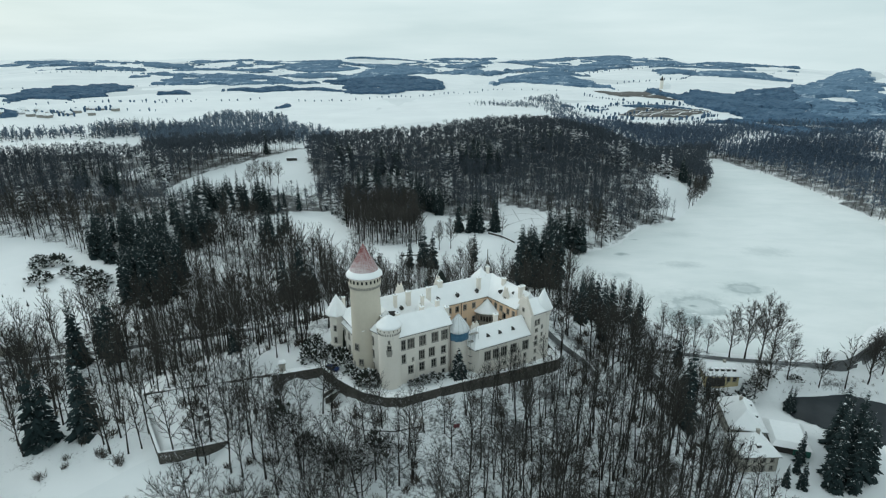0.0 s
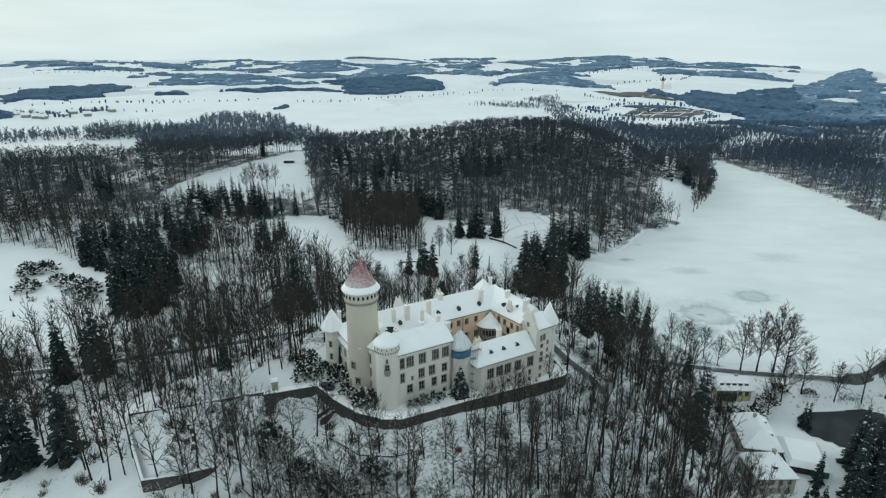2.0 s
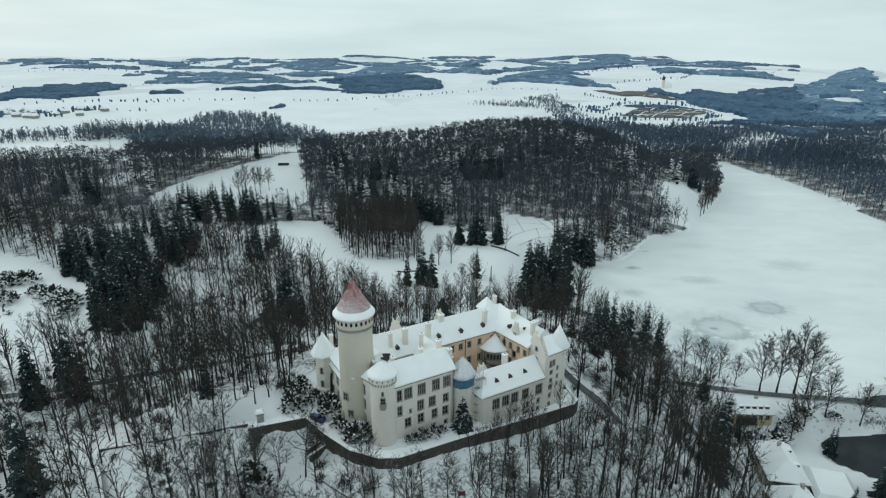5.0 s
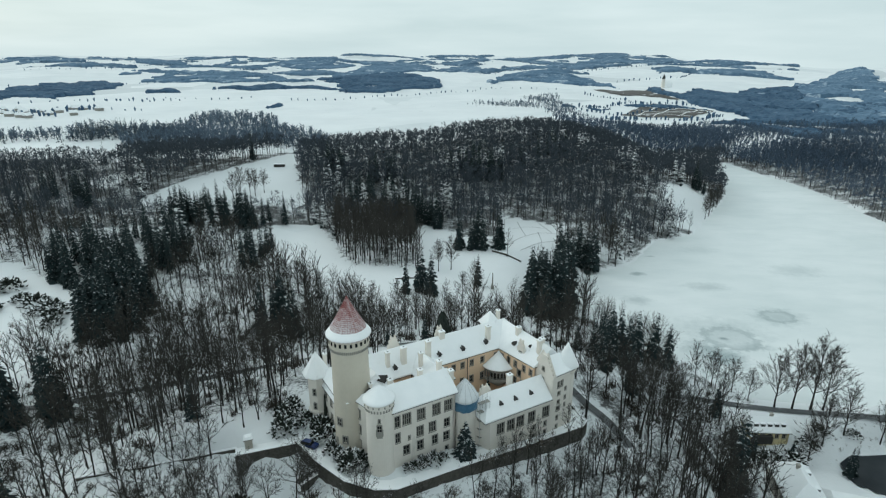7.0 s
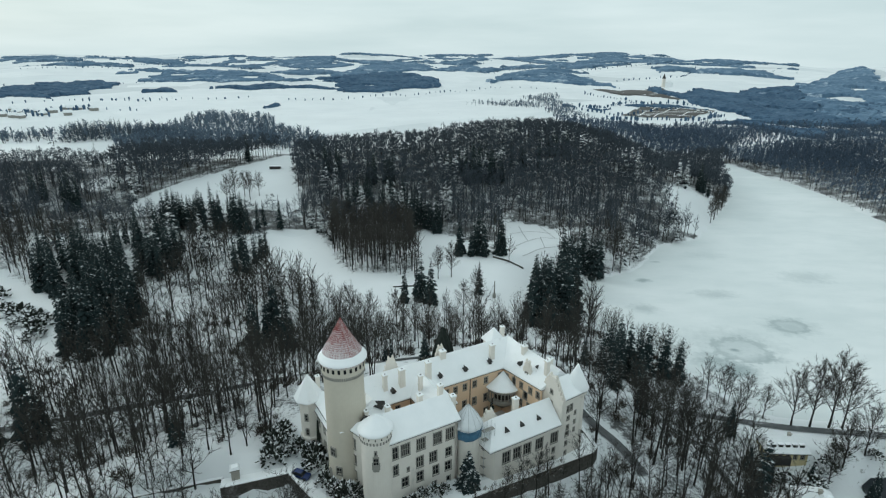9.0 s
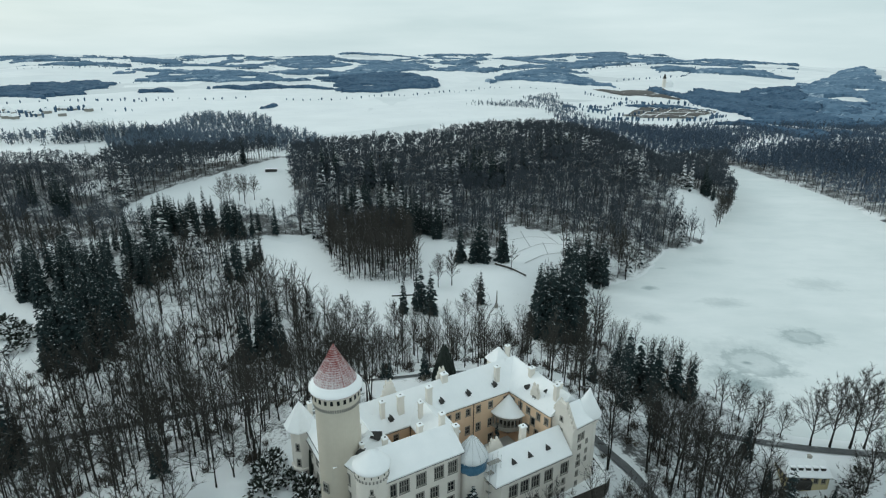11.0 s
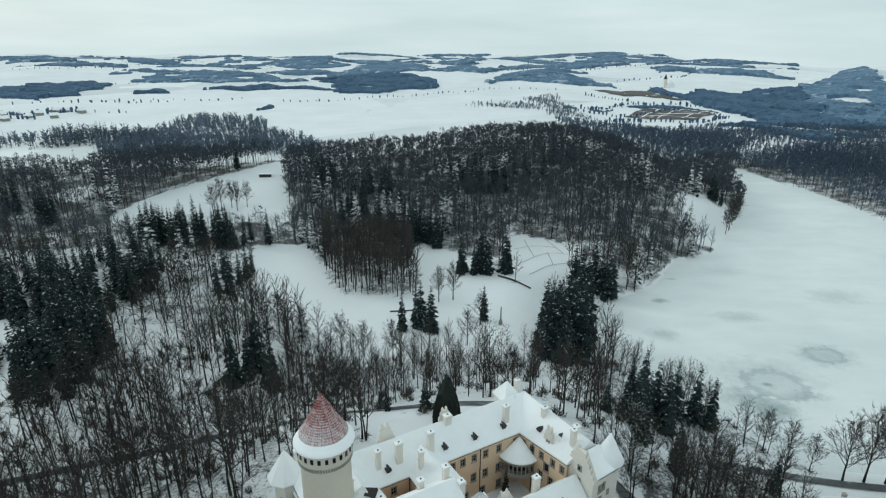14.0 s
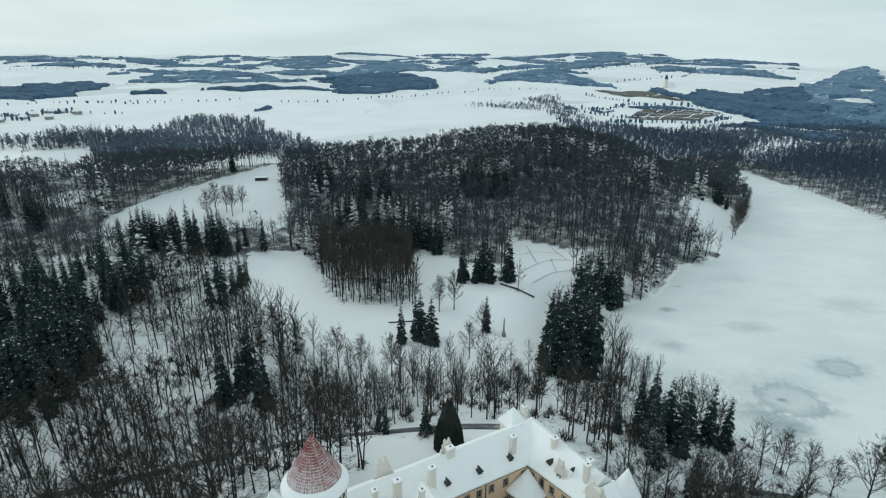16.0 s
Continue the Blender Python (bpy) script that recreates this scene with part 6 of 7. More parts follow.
house("barn", -166, 166, -30, 12, 8, 3.6, 7.4, M_GREYWALL, "grey outbuilding with a steep snowed roof", 0, 1, 3, 0.05)

pond = Shape()
pond.add([(x, y, POND_Z) for x, y in POND], [tuple(range(len(POND)))])
tagged(new("pond", pond.mesh("pond", M_WATER)), "dark unfrozen mill pond with snowy banks", "pond", kind="structure")

hall = thing("mill_annex", pose(106, 147.2, gz(106, 147.2), 0, 0, -18), "low mill annex with a flat snowed roof and green front", "shed")
part("annex_wall", Shape().box(-5, -6.5, -1.5, 5, 6.5, 2.4), M_WOODDARK, hall)
part("green_front", Shape().box(0.5, -6.75, -1.0, 5.1, -6.5, 2.0), M_GREEN, hall, "green boarded front")
part("annex_roof", Shape().prism([(-5.6, -7.1), (5.6, -7.1), (5.6, 7.1), (-5.6, 7.1)], 2.4, 3.6, -0.25), M_SNOW, hall)

ob_x, ob_y = 21.8, 262
obel = thing("obelisk", pose(ob_x, ob_y, gz(ob_x, ob_y)), "slender grey stone column on a plinth in the park", "monument")
part("plinth", Shape().prism([(-0.7, -0.7), (0.7, -0.7), (0.7, 0.7), (-0.7, 0.7)], -0.3, 1.6, -0.1), M_TRIM, obel)
part("shaft", Shape().prism([(-0.32, -0.32), (0.32, -0.32), (0.32, 0.32), (-0.32, 0.32)], 1.6, 7.5, -0.5), M_TRIM, obel)

hut = thing("shelter", pose(-121, 453, gz(-121, 453), 0, 0, 4), "low dark wooden shelter on the snowy slope", "shed")
part("shed_wall", Shape().box(-3.9, -1.5, -0.5, 3.9, 1.5, 2.0), M_WOODDARK, hut)
part("shed_roof", Shape().prism([(-4.2, -1.7), (4.2, -1.7), (4.2, 1.7), (-4.2, 1.7)], 2.0, 2.25, -0.1), M_SNOW, hut)

car = thing("car", castle.matrix_world @ pose(-13.2, 16.6, 0.85, 0, 0, -52), "dark blue parked car on the snowy terrace", "car")
part("car_body", Shape().prism([(-2.1, -0.85), (2.0, -0.88), (2.15, 0), (2.0, 0.88), (-2.1, 0.85)], 0.3, 0.85, -0.04), M_CAR, car)
part("cabin", Shape().prism([(-1.7, -0.78), (0.9, -0.78), (0.9, 0.78), (-1.7, 0.78)], 0.85, 1.42, -0.24), M_GLASS, car, "dark car windows")
part("car_roof", Shape().prism([(-1.3, -0.6), (0.5, -0.6), (0.5, 0.6), (-1.3, 0.6)], 1.42, 1.47), M_CAR, car)
for wx in (-1.35, 1.35):
    for wy in (-0.8, 0.8):
        w = part("wheel", Shape().turned(0, 0, [(0.2, -0.1), (0.32, -0.08), (0.32, 0.08), (0.2, 0.1)], 14), M_WOODDARK, car)
        w.matrix_basis = pose(wx, wy, 0.32, 90, 0, 0)


# low tombs and stones of the lower garden
for i, (x, y) in enumerate(((-61, 121), (-58.5, 119), (-50.5, 120.5), (-48, 124))):
    t_ = thing("garden_stone", pose(x, y, gz(x, y), 0, 0, 15), "low dark stone block in the snow", "stone", "stones of the lower garden")
    part("block", Shape().prism([(-0.6, -0.4), (0.6, -0.4), (0.6, 0.4), (-0.6, 0.4)], -0.3, 1.5, -0.05), M_STONE, t_)
    part("snow_cap", Shape().prism([(-0.6, -0.4), (0.6, -0.4), (0.6, 0.4), (-0.6, 0.4)], 1.5, 1.7, -0.1), M_SNOW, t_)

# clipped paths of the rose garden: low hedges
hedge_lines = [[(39.7, 372), (50, 373.4), (63, 362.5), (75.7, 343.4)], [(33.3, 320.3), (44.5, 335.7), (55.7, 345.8), (70.9, 340.4)], [(41.5, 315.8), (52.4, 327.7), (66.4, 332)], [(38.5, 350.8), (50.7, 357.6), (62.5, 352.1)],
               [(58, 366.7), (63.6, 343.9)], [(46.2, 365.8), (47.6, 338.3)], [(55.7, 345.8), (55.1, 328.2)], [(33.5, 322), (36, 345), (39, 371)]]
for pts in hedge_lines:
    ribbon("hedge", pts, 0.4, M_HEDGE, "low clipped hedge under snow in the rose garden", 0.3, category="hedge")
wall_line("garden_wall", [(-22, 274), (-12, 275), (-3, 277)], [gz(-22, 274) + 0.6, gz(-12, 275) + 0.6, gz(-3, 277) + 0.6], [gz(-22, 274) - 1, gz(-12, 275) - 1, gz(-3, 277) - 1], 0.5, "low dark wall at the edge of the meadow", M_STONE)
wall_line("garden_wall", [(26, 312), (33, 306), (40, 302)], [gz(26, 312) + 1, gz(33, 306) + 1, gz(40, 302) + 1], [gz(26, 312) - 1, gz(33, 306) - 1, gz(40, 302) - 1], 0.5, "low dark wall beside the rose garden", M_STONE)


# ---- shrubs ----
def shrub_mesh(seed, leafy, sprays=60):
    g = np.random.default_rng(seed)
    vs, fs = [], []
    for _ in range(150 if leafy else sprays):
        a, e = g.uniform(0, 6.2832), g.uniform(0.15, 1.5)
        o = np.array([math.cos(a) * math.cos(e), math.sin(a) * math.cos(e), math.sin(e)])
        p = o * g.uniform(0.55, 1.0) * np.array([1, 1, 0.85]) if leafy else np.zeros(3)
        if leafy:
            d = o + g.normal(0, 0.5, 3)
            d /= np.linalg.norm(d)
            t = np.cross(d, g.normal(size=3))
            t /= np.linalg.norm(t)
            n = np.cross(d, t)
            k = len(vs)
            vs += [p, p + d * 0.2 + t * 0.14, p + d * 0.42, p + d * 0.2 - t * 0.14, p + d * 0.2 + n * 0.1]
            fs += [(k, k + 1, k + 4), (k + 1, k + 2, k + 4), (k + 2, k + 3, k + 4), (k + 3, k, k + 4), (k, k + 3, k + 2, k + 1)]
        else:
            spike(vs, fs, p, o * g.uniform(0.7, 1.1), 0.03, g)
            for _ in range(3):
                q = o * g.uniform(0.4, 0.9)
                spike(vs, fs, q, q + (o + g.normal(0, 0.6, 3)) * 0.3, 0.018, g)
    return vs, fs


def shrub(seed, leafy, label, sprays=60):
    ob = thing("shrub", Matrix(), label, "shrub", "evergreen shrubs" if leafy else "bare shrubs")
    vs, fs = shrub_mesh(seed, leafy, sprays)
    part("foliage" if leafy else "brush", as_mesh("foliage" if leafy else "brush", vs, fs, M_SHRUB if leafy else M_BROWN), None, ob)
    return ob


thuja = thing("yew", planted(-0.6, 181, 0.4, 1.25), "dense dark clipped yew behind the castle", "conifer")
yv, yf, yg = [], [], np.random.default_rng(351)
for k in range(760):
    h = -0.5 + 10.7 * (1 - math.sqrt(1 - yg.uniform(0, 0.995)))
    a, rr = yg.uniform(0, 6.2832), 2.7 * (1 - (max(h, 0) / 10.6) ** 1.7)
    o = np.array([math.cos(a), math.sin(a), 0.5])
    p = np.array([rr * math.cos(a), rr * math.sin(a), h])
    t = np.array([-math.sin(a), math.cos(a), 0]) * yg.uniform(0.3, 0.5)
    up = np.array([-0.25 * math.cos(a), -0.25 * math.sin(a), yg.uniform(0.7, 1.2)])
    k = len(yv)
    yv += [p - 0.5 * o - t, p - 0.5 * o + t, p + up, p + 0.22 * o + np.array([0, 0, -0.1])]
    yf += [(k, k + 3, k + 2), (k + 3, k + 1, k + 2), (k, k + 1, k + 3)]
part("foliage", as_mesh("foliage", yv, yf, M_YEW), None, thuja)
part("inner_foliage", Shape().turned(0, 0, [(2.3, -0.6), (2.35, 2.0), (2.1, 4.5), (1.5, 7.0), (0.5, 9.6)], 12), M_YEW, thuja)
part("trunk", Shape().tube([(0, 0, -0.4), (0, 0, 7)], [0.35, 0.15], 7), M_BARK, thuja)

# saplings and snow-laden bushes on the western meadow
for i in range(14):
    x, y = -205 + 7.5 * (i % 7) + 3 * math.sin(i * 2.2), 212 + 14 * (i // 7) + 5 * math.sin(i * 1.3)
    m = planted(x, y, i, 0.09 + 0.03 * (i % 3))
    copy_thing(spruces[i % 4], m).matrix_world = m

ever = [shrub(300 + i, True, "dark evergreen shrub loaded with snow") for i in range(3)]
EVER = [(-8.4, 9.6), (-7.8, 7.4), (-6.2, 5.2), (-7.4, 5.4), (-5.0, 3.9), (-9.0, 11.8), (-9.3, 17.2), (-9.0, 20), (-8.8, 23), (-13, 28), (-15, 30), (-15.5, 26.5), (2.5, -1.2), (4.2, -1.6), (6.2, -1.4), (8.6, -1.8), (11, -1.5), (-11, 25), (-13, 32), (-17, 24.5)]
BUSHES = [(-28.5, 107.5), (-24, 106), (-20, 105), (-16, 107.5), (-31, 109.5), (-13.5, 109.5), (-39, 118), (-41, 121), (-158, 240), (-154, 236), (-163, 238), (-168, 246), (-176, 250), (-190, 262), (-196, 258), (-202, 266), (-184, 240), (-150, 228), (95, 170), (98, 169.5), (106, 171.5), (109, 173), (93, 173), (104, 169), (115, 176), (126, 177)]
for i, (u, v) in enumerate(EVER):
    q = castle.matrix_world @ Vector((u, v, 0))
    m = Matrix.LocRotScale((q.x, q.y, gz(q.x, q.y) - 0.1), Euler((0, 0, i * 1.9)), Vector((2.7, 2.7, 3.6)) * (0.75 + 0.35 * ((i * 5) % 4) / 3) * (0.6 if 12 <= i <= 16 else 1))
    (ever[i] if i < 3 else copy_thing(ever[i % 3], m)).matrix_world = m
for i, (x, y) in enumerate(BUSHES):
    m = Matrix.LocRotScale((x, y, gz(x, y) - 0.1), Euler((0, 0, i)), Vector((3.0, 3.0, 2.6 if i > 7 else 4.6)) * (0.8 + 0.5 * ((i * 3) % 5) / 4) * (1.5 if x < -140 else 1))
    copy_thing(ever[i % 3], m).matrix_world = m
dry = [shrub(320 + i, False, "leafless brown shrub with snow on its twigs", 30) for i in range(3)]
for i in range(16):
    q = castle.matrix_world @ Vector((18.5 + 1.35 * i, -5.2 - 1.2 * ((i * 7) % 5) / 4, 0))
    m = Matrix.LocRotScale((q.x, q.y, float(terrace_top(q.x, q.y)) - 0.1), Euler((0, 0, i)), Vector((1.1, 1.1, 1.7)) * (0.8 + 0.6 * ((i * 5) % 7) / 6))
    copy_thing(dry[i % 3], m).matrix_world = m
dx_, dy_ = jitter_grid(-190, 60, 90, 290, 15, 21, 0.6)
ok = ~(inside(dx_, dy_, TERRACE) | (line_distance(dx_, dy_, ROADS["castle_road"]) < 4))
for i, (x, y) in enumerate(list(zip(dx_[ok], dy_[ok]))[:90]):
    m = Matrix.LocRotScale((x, y, gz(x, y) - 0.1), Euler((0, 0, i)), Vector((1.6, 1.6, 1.4)) * (0.7 + 0.8 * ((i * 13) % 7) / 6))
    (dry[i] if i < 3 else copy_thing(dry[i % 3], m)).matrix_world = m


# brown undergrowth of the near woods
brake = []
for i in range(4):
    bg_, bv, bf = np.random.default_rng(380 + i), [], []
    for _ in range(34):
        a, e = bg_.uniform(0, 6.2832), bg_.uniform(0.5, 1.5)
        o = np.array([math.cos(a) * math.cos(e), math.sin(a) * math.cos(e), math.sin(e)])
        p = np.array([bg_.normal(0, 0.5), bg_.normal(0, 0.5), 0])
        spike(bv, bf, p, p + o * bg_.uniform(1.2, 2.6), 0.07, bg_)
        q = p + o * bg_.uniform(0.6, 1.2)
        spike(bv, bf, q, q + (o + bg_.normal(0, 0.45, 3)) * bg_.uniform(0.6, 1.1), 0.05, bg_)
    brake.append(([], [], bv, bf))
kx, ky = jitter_grid(-140, 95, 90, 250, 5.0, 47, 0.9)
clump = np.sin(kx * 0.13 + 0.7) * np.sin(ky * 0.15 + kx * 0.04) + 0.5 * np.sin(kx * 0.31) * np.sin(ky * 0.29 + 1)
ok = wooded(kx, ky) & (clump > np.where((kx < -16) & (ky < 150), 0.3, -0.1)) & (line_distance(kx, ky, TERRACE[:10]) > 4)
thicket("undergrowth", brake, kx[ok], ky[ok], 0.7 + 0.8 * np.random.default_rng(48).uniform(size=int(ok.sum())), 7, (M_THICKET, M_THICKET), "brown leafless undergrowth between the trees", "undergrowth")

# dry stalks on the bank between the dam and the pond
stalks = [shrub(340 + i, False, "dry stalks poking through the snowy bank", 14) for i in range(3)]
sx_, sy_ = jitter_grid(117, 170, 168, 179, 2.1, 27, 0.85)
ok = (outside_distance(sx_, sy_, POND) > 1.2) & (line_distance(sx_, sy_, ROADS["shore_road"]) > 2.4)
for i, (x, y) in enumerate(zip(sx_[ok], sy_[ok])):
    m = Matrix.LocRotScale((x, y, gz(x, y) - 0.1), Euler((0, 0, i)), Vector((0.55, 0.55, 1.0)) * (0.6 + 0.8 * ((i * 13) % 7) / 6))
    (stalks[i] if i < 3 else copy_thing(stalks[i % 3], m)).matrix_world = m


# ---- woods, hedgerows and fields of the distance ----
def tuft(seed, sides=4):
    """One far tree crown, round and ragged, down to the ground."""
    g = np.random.default_rng(seed)
    turn = g.uniform(0, 6)
    ring = [(g.uniform(0.3, 0.5) * math.cos(turn + 6.2832 * i / sides), g.uniform(0.24, 0.5) * math.sin(turn + 6.2832 * i / sides), 0.4 + g.uniform(-0.16, 0.16)) for i in range(sides)]
    foot = [(0.45 * x, 0.45 * y, -0.2) for x, y, z in ring]
    high = [(0.75 * x, 0.75 * y, 0.3 + z) for x, y, z in ring]
    vs = [np.array(p) for p in high + foot] + [np.array([g.uniform(-0.15, 0.15), g.uniform(-0.15, 0.15), g.uniform(0.85, 1.15)])]
    fs = [(i, (i + 1) % sides, 2 * sides) for i in range(sides)] + [(i, sides + i, sides + (i + 1) % sides, (i + 1) % sides) for i in range(sides)]
    return [], [], vs, fs


tufts = [tuft(400 + i) for i in range(9)]


def broom(seed, boughs=12):
    """A leafless far tree, one unit high: a trunk under a thick brush of boughs."""
    g = np.random.default_rng(seed)
    tv, tf, cv, cf = [], [], [], []
    spike(tv, tf, np.array([0, 0, -0.05]), np.array([0, 0, 0.8]), 0.03, g)
    for i in range(boughs):
        a, s = g.uniform(0, 6.2832), g.uniform(0.18, 0.72)
        o = np.array([math.cos(a), math.sin(a), g.uniform(0.5, 1.6)])
        o /= np.linalg.norm(o)
        p = np.array([0, 0, s]) + o * g.uniform(0, 0.15)
        spike(cv, cf, p, p + o * g.uniform(0.2, 0.32), g.uniform(0.038, 0.065), g)
    return tv, tf, cv, cf


def scaled(made, k):
    return [p * k for p in made[0]], made[1], [p * k for p in made[2]], made[3]


brooms = [broom(430 + i) for i in range(7)]
unit_spruces = [scaled(spruce(220 + i, 19, 6, 5, 0.19, 0.1, False), 1 / 19) for i in range(4)]


def canopy(plan, size, gap):
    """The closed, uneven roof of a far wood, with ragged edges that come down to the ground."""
    xs, ys = [p[0] for p in plan], [p[1] for p in plan]
    away = math.hypot(sum(xs) / len(xs), sum(ys) / len(ys))
    step = 5.0 if away < 1300 else 7.0 if away < 2400 else 11.0
    gx, gy = np.meshgrid(np.arange(min(xs) - 2 * step, max(xs) + 3 * step, step), np.arange(min(ys) - 2 * step, max(ys) + 3 * step, step))
    g = np.random.default_rng(int(abs(xs[0]) + 3 * abs(ys[0])))
    x, y = gx + g.uniform(-0.42, 0.42, gx.shape) * step, gy + g.uniform(-0.42, 0.42, gx.shape) * step
    wob = 2.2 * step
    ok = inside(x + wob * np.sin(y / (4 * step)) * np.sin(x / (9 * step)), y + wob * np.sin(x / (3.3 * step) + 1) * np.sin(y / (7 * step)), plan) & (np.hypot(x, y) < 4840)
    glade = np.sin(x / (6.1 * step) + 2) * np.sin(y / (8.3 * step) + x / (17 * step)) + 0.5 * np.sin(x / (2.9 * step)) * np.sin(y / (3.7 * step))
    ok &= glade < (0.45 if gap > 18 else 0.72 if 8.5 < gap < 13.5 else 0.95)
    lift = 0.74 * size * (0.55 + 0.45 * g.uniform(size=x.shape)) * (0.85 + 0.12 * np.sin(x / (3.1 * step)) * np.sin(y / (4 * step)))
    full = sum(np.roll(np.roll(ok.astype(float), a, 0), b, 1) for a in (-1, 0, 1) for b in (-1, 0, 1)) / 9
    lift = lift * (0.5 + 0.5 * full)
    z = ground_z(x, y) + np.where(ok, lift, -4.0 if away < 1300 else -18.0)
    ny, nx = gx.shape
    i = (np.arange(ny - 1)[:, None] * nx + np.arange(nx - 1)[None]).ravel()
    quad = np.stack([i, i + 1, i + nx + 1, i + nx], -1)
    quad = quad[ok.ravel()[quad].any(1)]
    used, back = np.unique(quad.ravel(), return_inverse=True)
    me = bpy.data.meshes.new("far_wood")
    me.from_pydata(np.stack([x.ravel(), y.ravel(), z.ravel()], -1)[used].tolist(), [], back.reshape(-1, 4).tolist())
    # past 1700 m the canopy takes the paler colour with more haze painted in
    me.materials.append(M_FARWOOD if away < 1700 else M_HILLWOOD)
    me.update()
    return tagged(new("far_wood", me), "distant woodland with blue haze in its colour among snowy fields", "wood", kind="stuff")


def wood_area(plan, size, gap, sort):
    """A wood over one stretch of the plan."""
    if sort == "far":
        return canopy(plan, size, gap)
    xs, ys = [p[0] for p in plan], [p[1] for p in plan]
    x, y = jitter_grid(min(xs), max(xs), min(ys), max(ys), gap, int(abs(xs[0]) + abs(ys[0])), 0.93)
    wob = gap * 1.4
    ok = inside(x + wob * np.sin(y / (5 * gap)), y + wob * np.sin(x / (4 * gap) + 1), plan) & (np.hypot(x, y) < 4840)
    x, y = x[ok], y[ok]
    g = np.random.default_rng(len(x))
    tall = size * (0.5 + 0.45 * g.uniform(size=len(x)))
    if sort in ("conifer", "mixed"):
        dark = g.uniform(size=len(x)) < (0.85 if sort == "conifer" else 0.4)
        # needles and twigs here have the haze of distance in their base colour
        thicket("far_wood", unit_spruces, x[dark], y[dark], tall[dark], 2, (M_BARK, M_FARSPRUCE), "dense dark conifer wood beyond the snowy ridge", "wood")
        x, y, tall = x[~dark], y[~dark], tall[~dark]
    return thicket("far_wood", brooms, x, y, tall, 1, (M_BARK, M_VALETWIG if 120 < xs[0] < 600 and ys[0] < 900 else M_HAZETWIG), "dense leafless wood between the lake and snowy fields", "wood")


wood_area([(-361, 569), (-333, 578), (-287, 557), (-271, 606), (-287, 640), (-349, 680), (-392, 672)], 15, 5, "conifer")
wood_area([(-300, 552), (-262, 520), (-225, 500), (-165, 520), (-140, 560), (-190, 612), (-240, 640), (-310, 640)], 13, 5, "bare")
wood_area([(-285, 610), (-300, 700), (-312, 768), (-298, 811), (-260, 800), (-205, 745), (-190, 650), (-227, 630)], 13, 6, "mixed")
wood_area([(-195, 606), (-150, 540), (-90, 520), (-100, 560), (-145, 632), (-199, 690)], 13, 5, "mixed")
wood_area([(-470, 545), (-426, 549), (-386, 556), (-363, 572), (-385, 640), (-420, 620), (-500, 600)], 12, 6, "mixed")
wood_area([(-657, 867), (-645, 872), (-564, 767), (-582, 788), (-570, 745)], 12, 8, "far")
wood_area([(-253, 876), (-263, 959), (-243, 926), (-241, 930), (-254, 882)], 9, 7, "far")
wood_area([(-870, 1154), (-1003, 1427), (-1075, 1644), (-1006, 1659), (-947, 1742), (-828, 1598), (-773, 1468), (-707, 1237), (-669, 1059), (-811, 1163), (-753, 992)], 11, 12, "far")
wood_area([(-593, 1201), (-624, 1345), (-595, 1367), (-547, 1257), (-574, 1232), (-591, 1205)], 10, 9, "far")
wood_area([(-490, 1290), (-481, 1380), (-393, 1449), (-240, 1361), (-187, 1205), (-208, 1336), (-374, 1372), (-501, 1324)], 11, 10, "far")
wood_area([(-811, 1625), (-924, 2006), (-812, 2350), (-587, 2100), (-421, 1673), (-285, 1715), (-434, 1598), (-810, 1640)], 11, 24, "far")
wood_area([(-372, 1840), (-309, 2107), (-165, 2064), (0, 1651), (8, 1413), (-104, 1289), (-190, 1220), (-245, 1485)], 12, 14, "far")
wood_area([(-763, 2856), (-790, 3290), (-555, 3025), (-358, 2622), (-370, 2561), (-524, 2460), (-689, 2648)], 12, 17, "far")
wood_area([(-346, 2190), (-314, 2672), (-185, 3055), (-31, 2756), (-29, 2542), (-171, 2143), (-338, 2161)], 12, 17, "far")
wood_area([(-1064, 2031), (-1090, 2189), (-1009, 2023), (-1040, 1983)], 11, 12, "far")
wood_area([(-1210, 3288), (-1300, 3886), (-1018, 3054), (-1069, 3187), (-1187, 3220)], 10, 24, "far")
wood_area([(-2437, 3287), (-2459, 3922), (-1796, 3557), (-2114, 3363), (-2217, 2983)], 10, 32, "far")
wood_area([(-1058, 2302), (-1027, 2979), (-714, 2652), (-670, 2482), (-878, 2539)], 10, 30, "far")
wood_area([(0, 2575), (136, 3120), (233, 2793), (203, 2547), (79, 2295), (0, 2137)], 12, 16, "far")
wood_area([(113, 1513), (245, 2124), (350, 2220), (433, 2110), (426, 1678), (407, 1367), (404, 1422), (334, 1541), (273, 1621), (186, 1674)], 12, 13, "far")
wood_area([(44, 986), (86, 1041), (143, 1015), (150, 936), (145, 889), (79, 948), (45, 978)], 8, 10, "bare")
wood_area([(160, 1100), (204, 1210), (227, 1178), (193, 923), (179, 815), (151, 815), (163, 1015)], 9, 8, "bare")
wood_area([(270, 700), (329, 706), (402, 752), (503, 808), (560, 790), (640, 800), (720, 930), (576, 905), (477, 890), (419, 925), (330, 870)], 11, 7, "mixed")
wood_area([(60, 985), (104, 930), (149, 882), (184, 845), (238, 880), (222, 890), (190, 965), (147, 1040), (120, 1000)], 8, 8, "bare")
wood_area([(160, 640), (204, 640), (261, 655), (317, 680), (355, 735), (365, 790), (324, 850), (256, 850), (229, 760), (190, 740), (160, 700)], 12, 6.3, "mixed")
wood_area([(202, 966), (327, 1071), (428, 1119), (463, 1061), (468, 1067), (327, 1067), (200, 956)], 8, 8, "far")
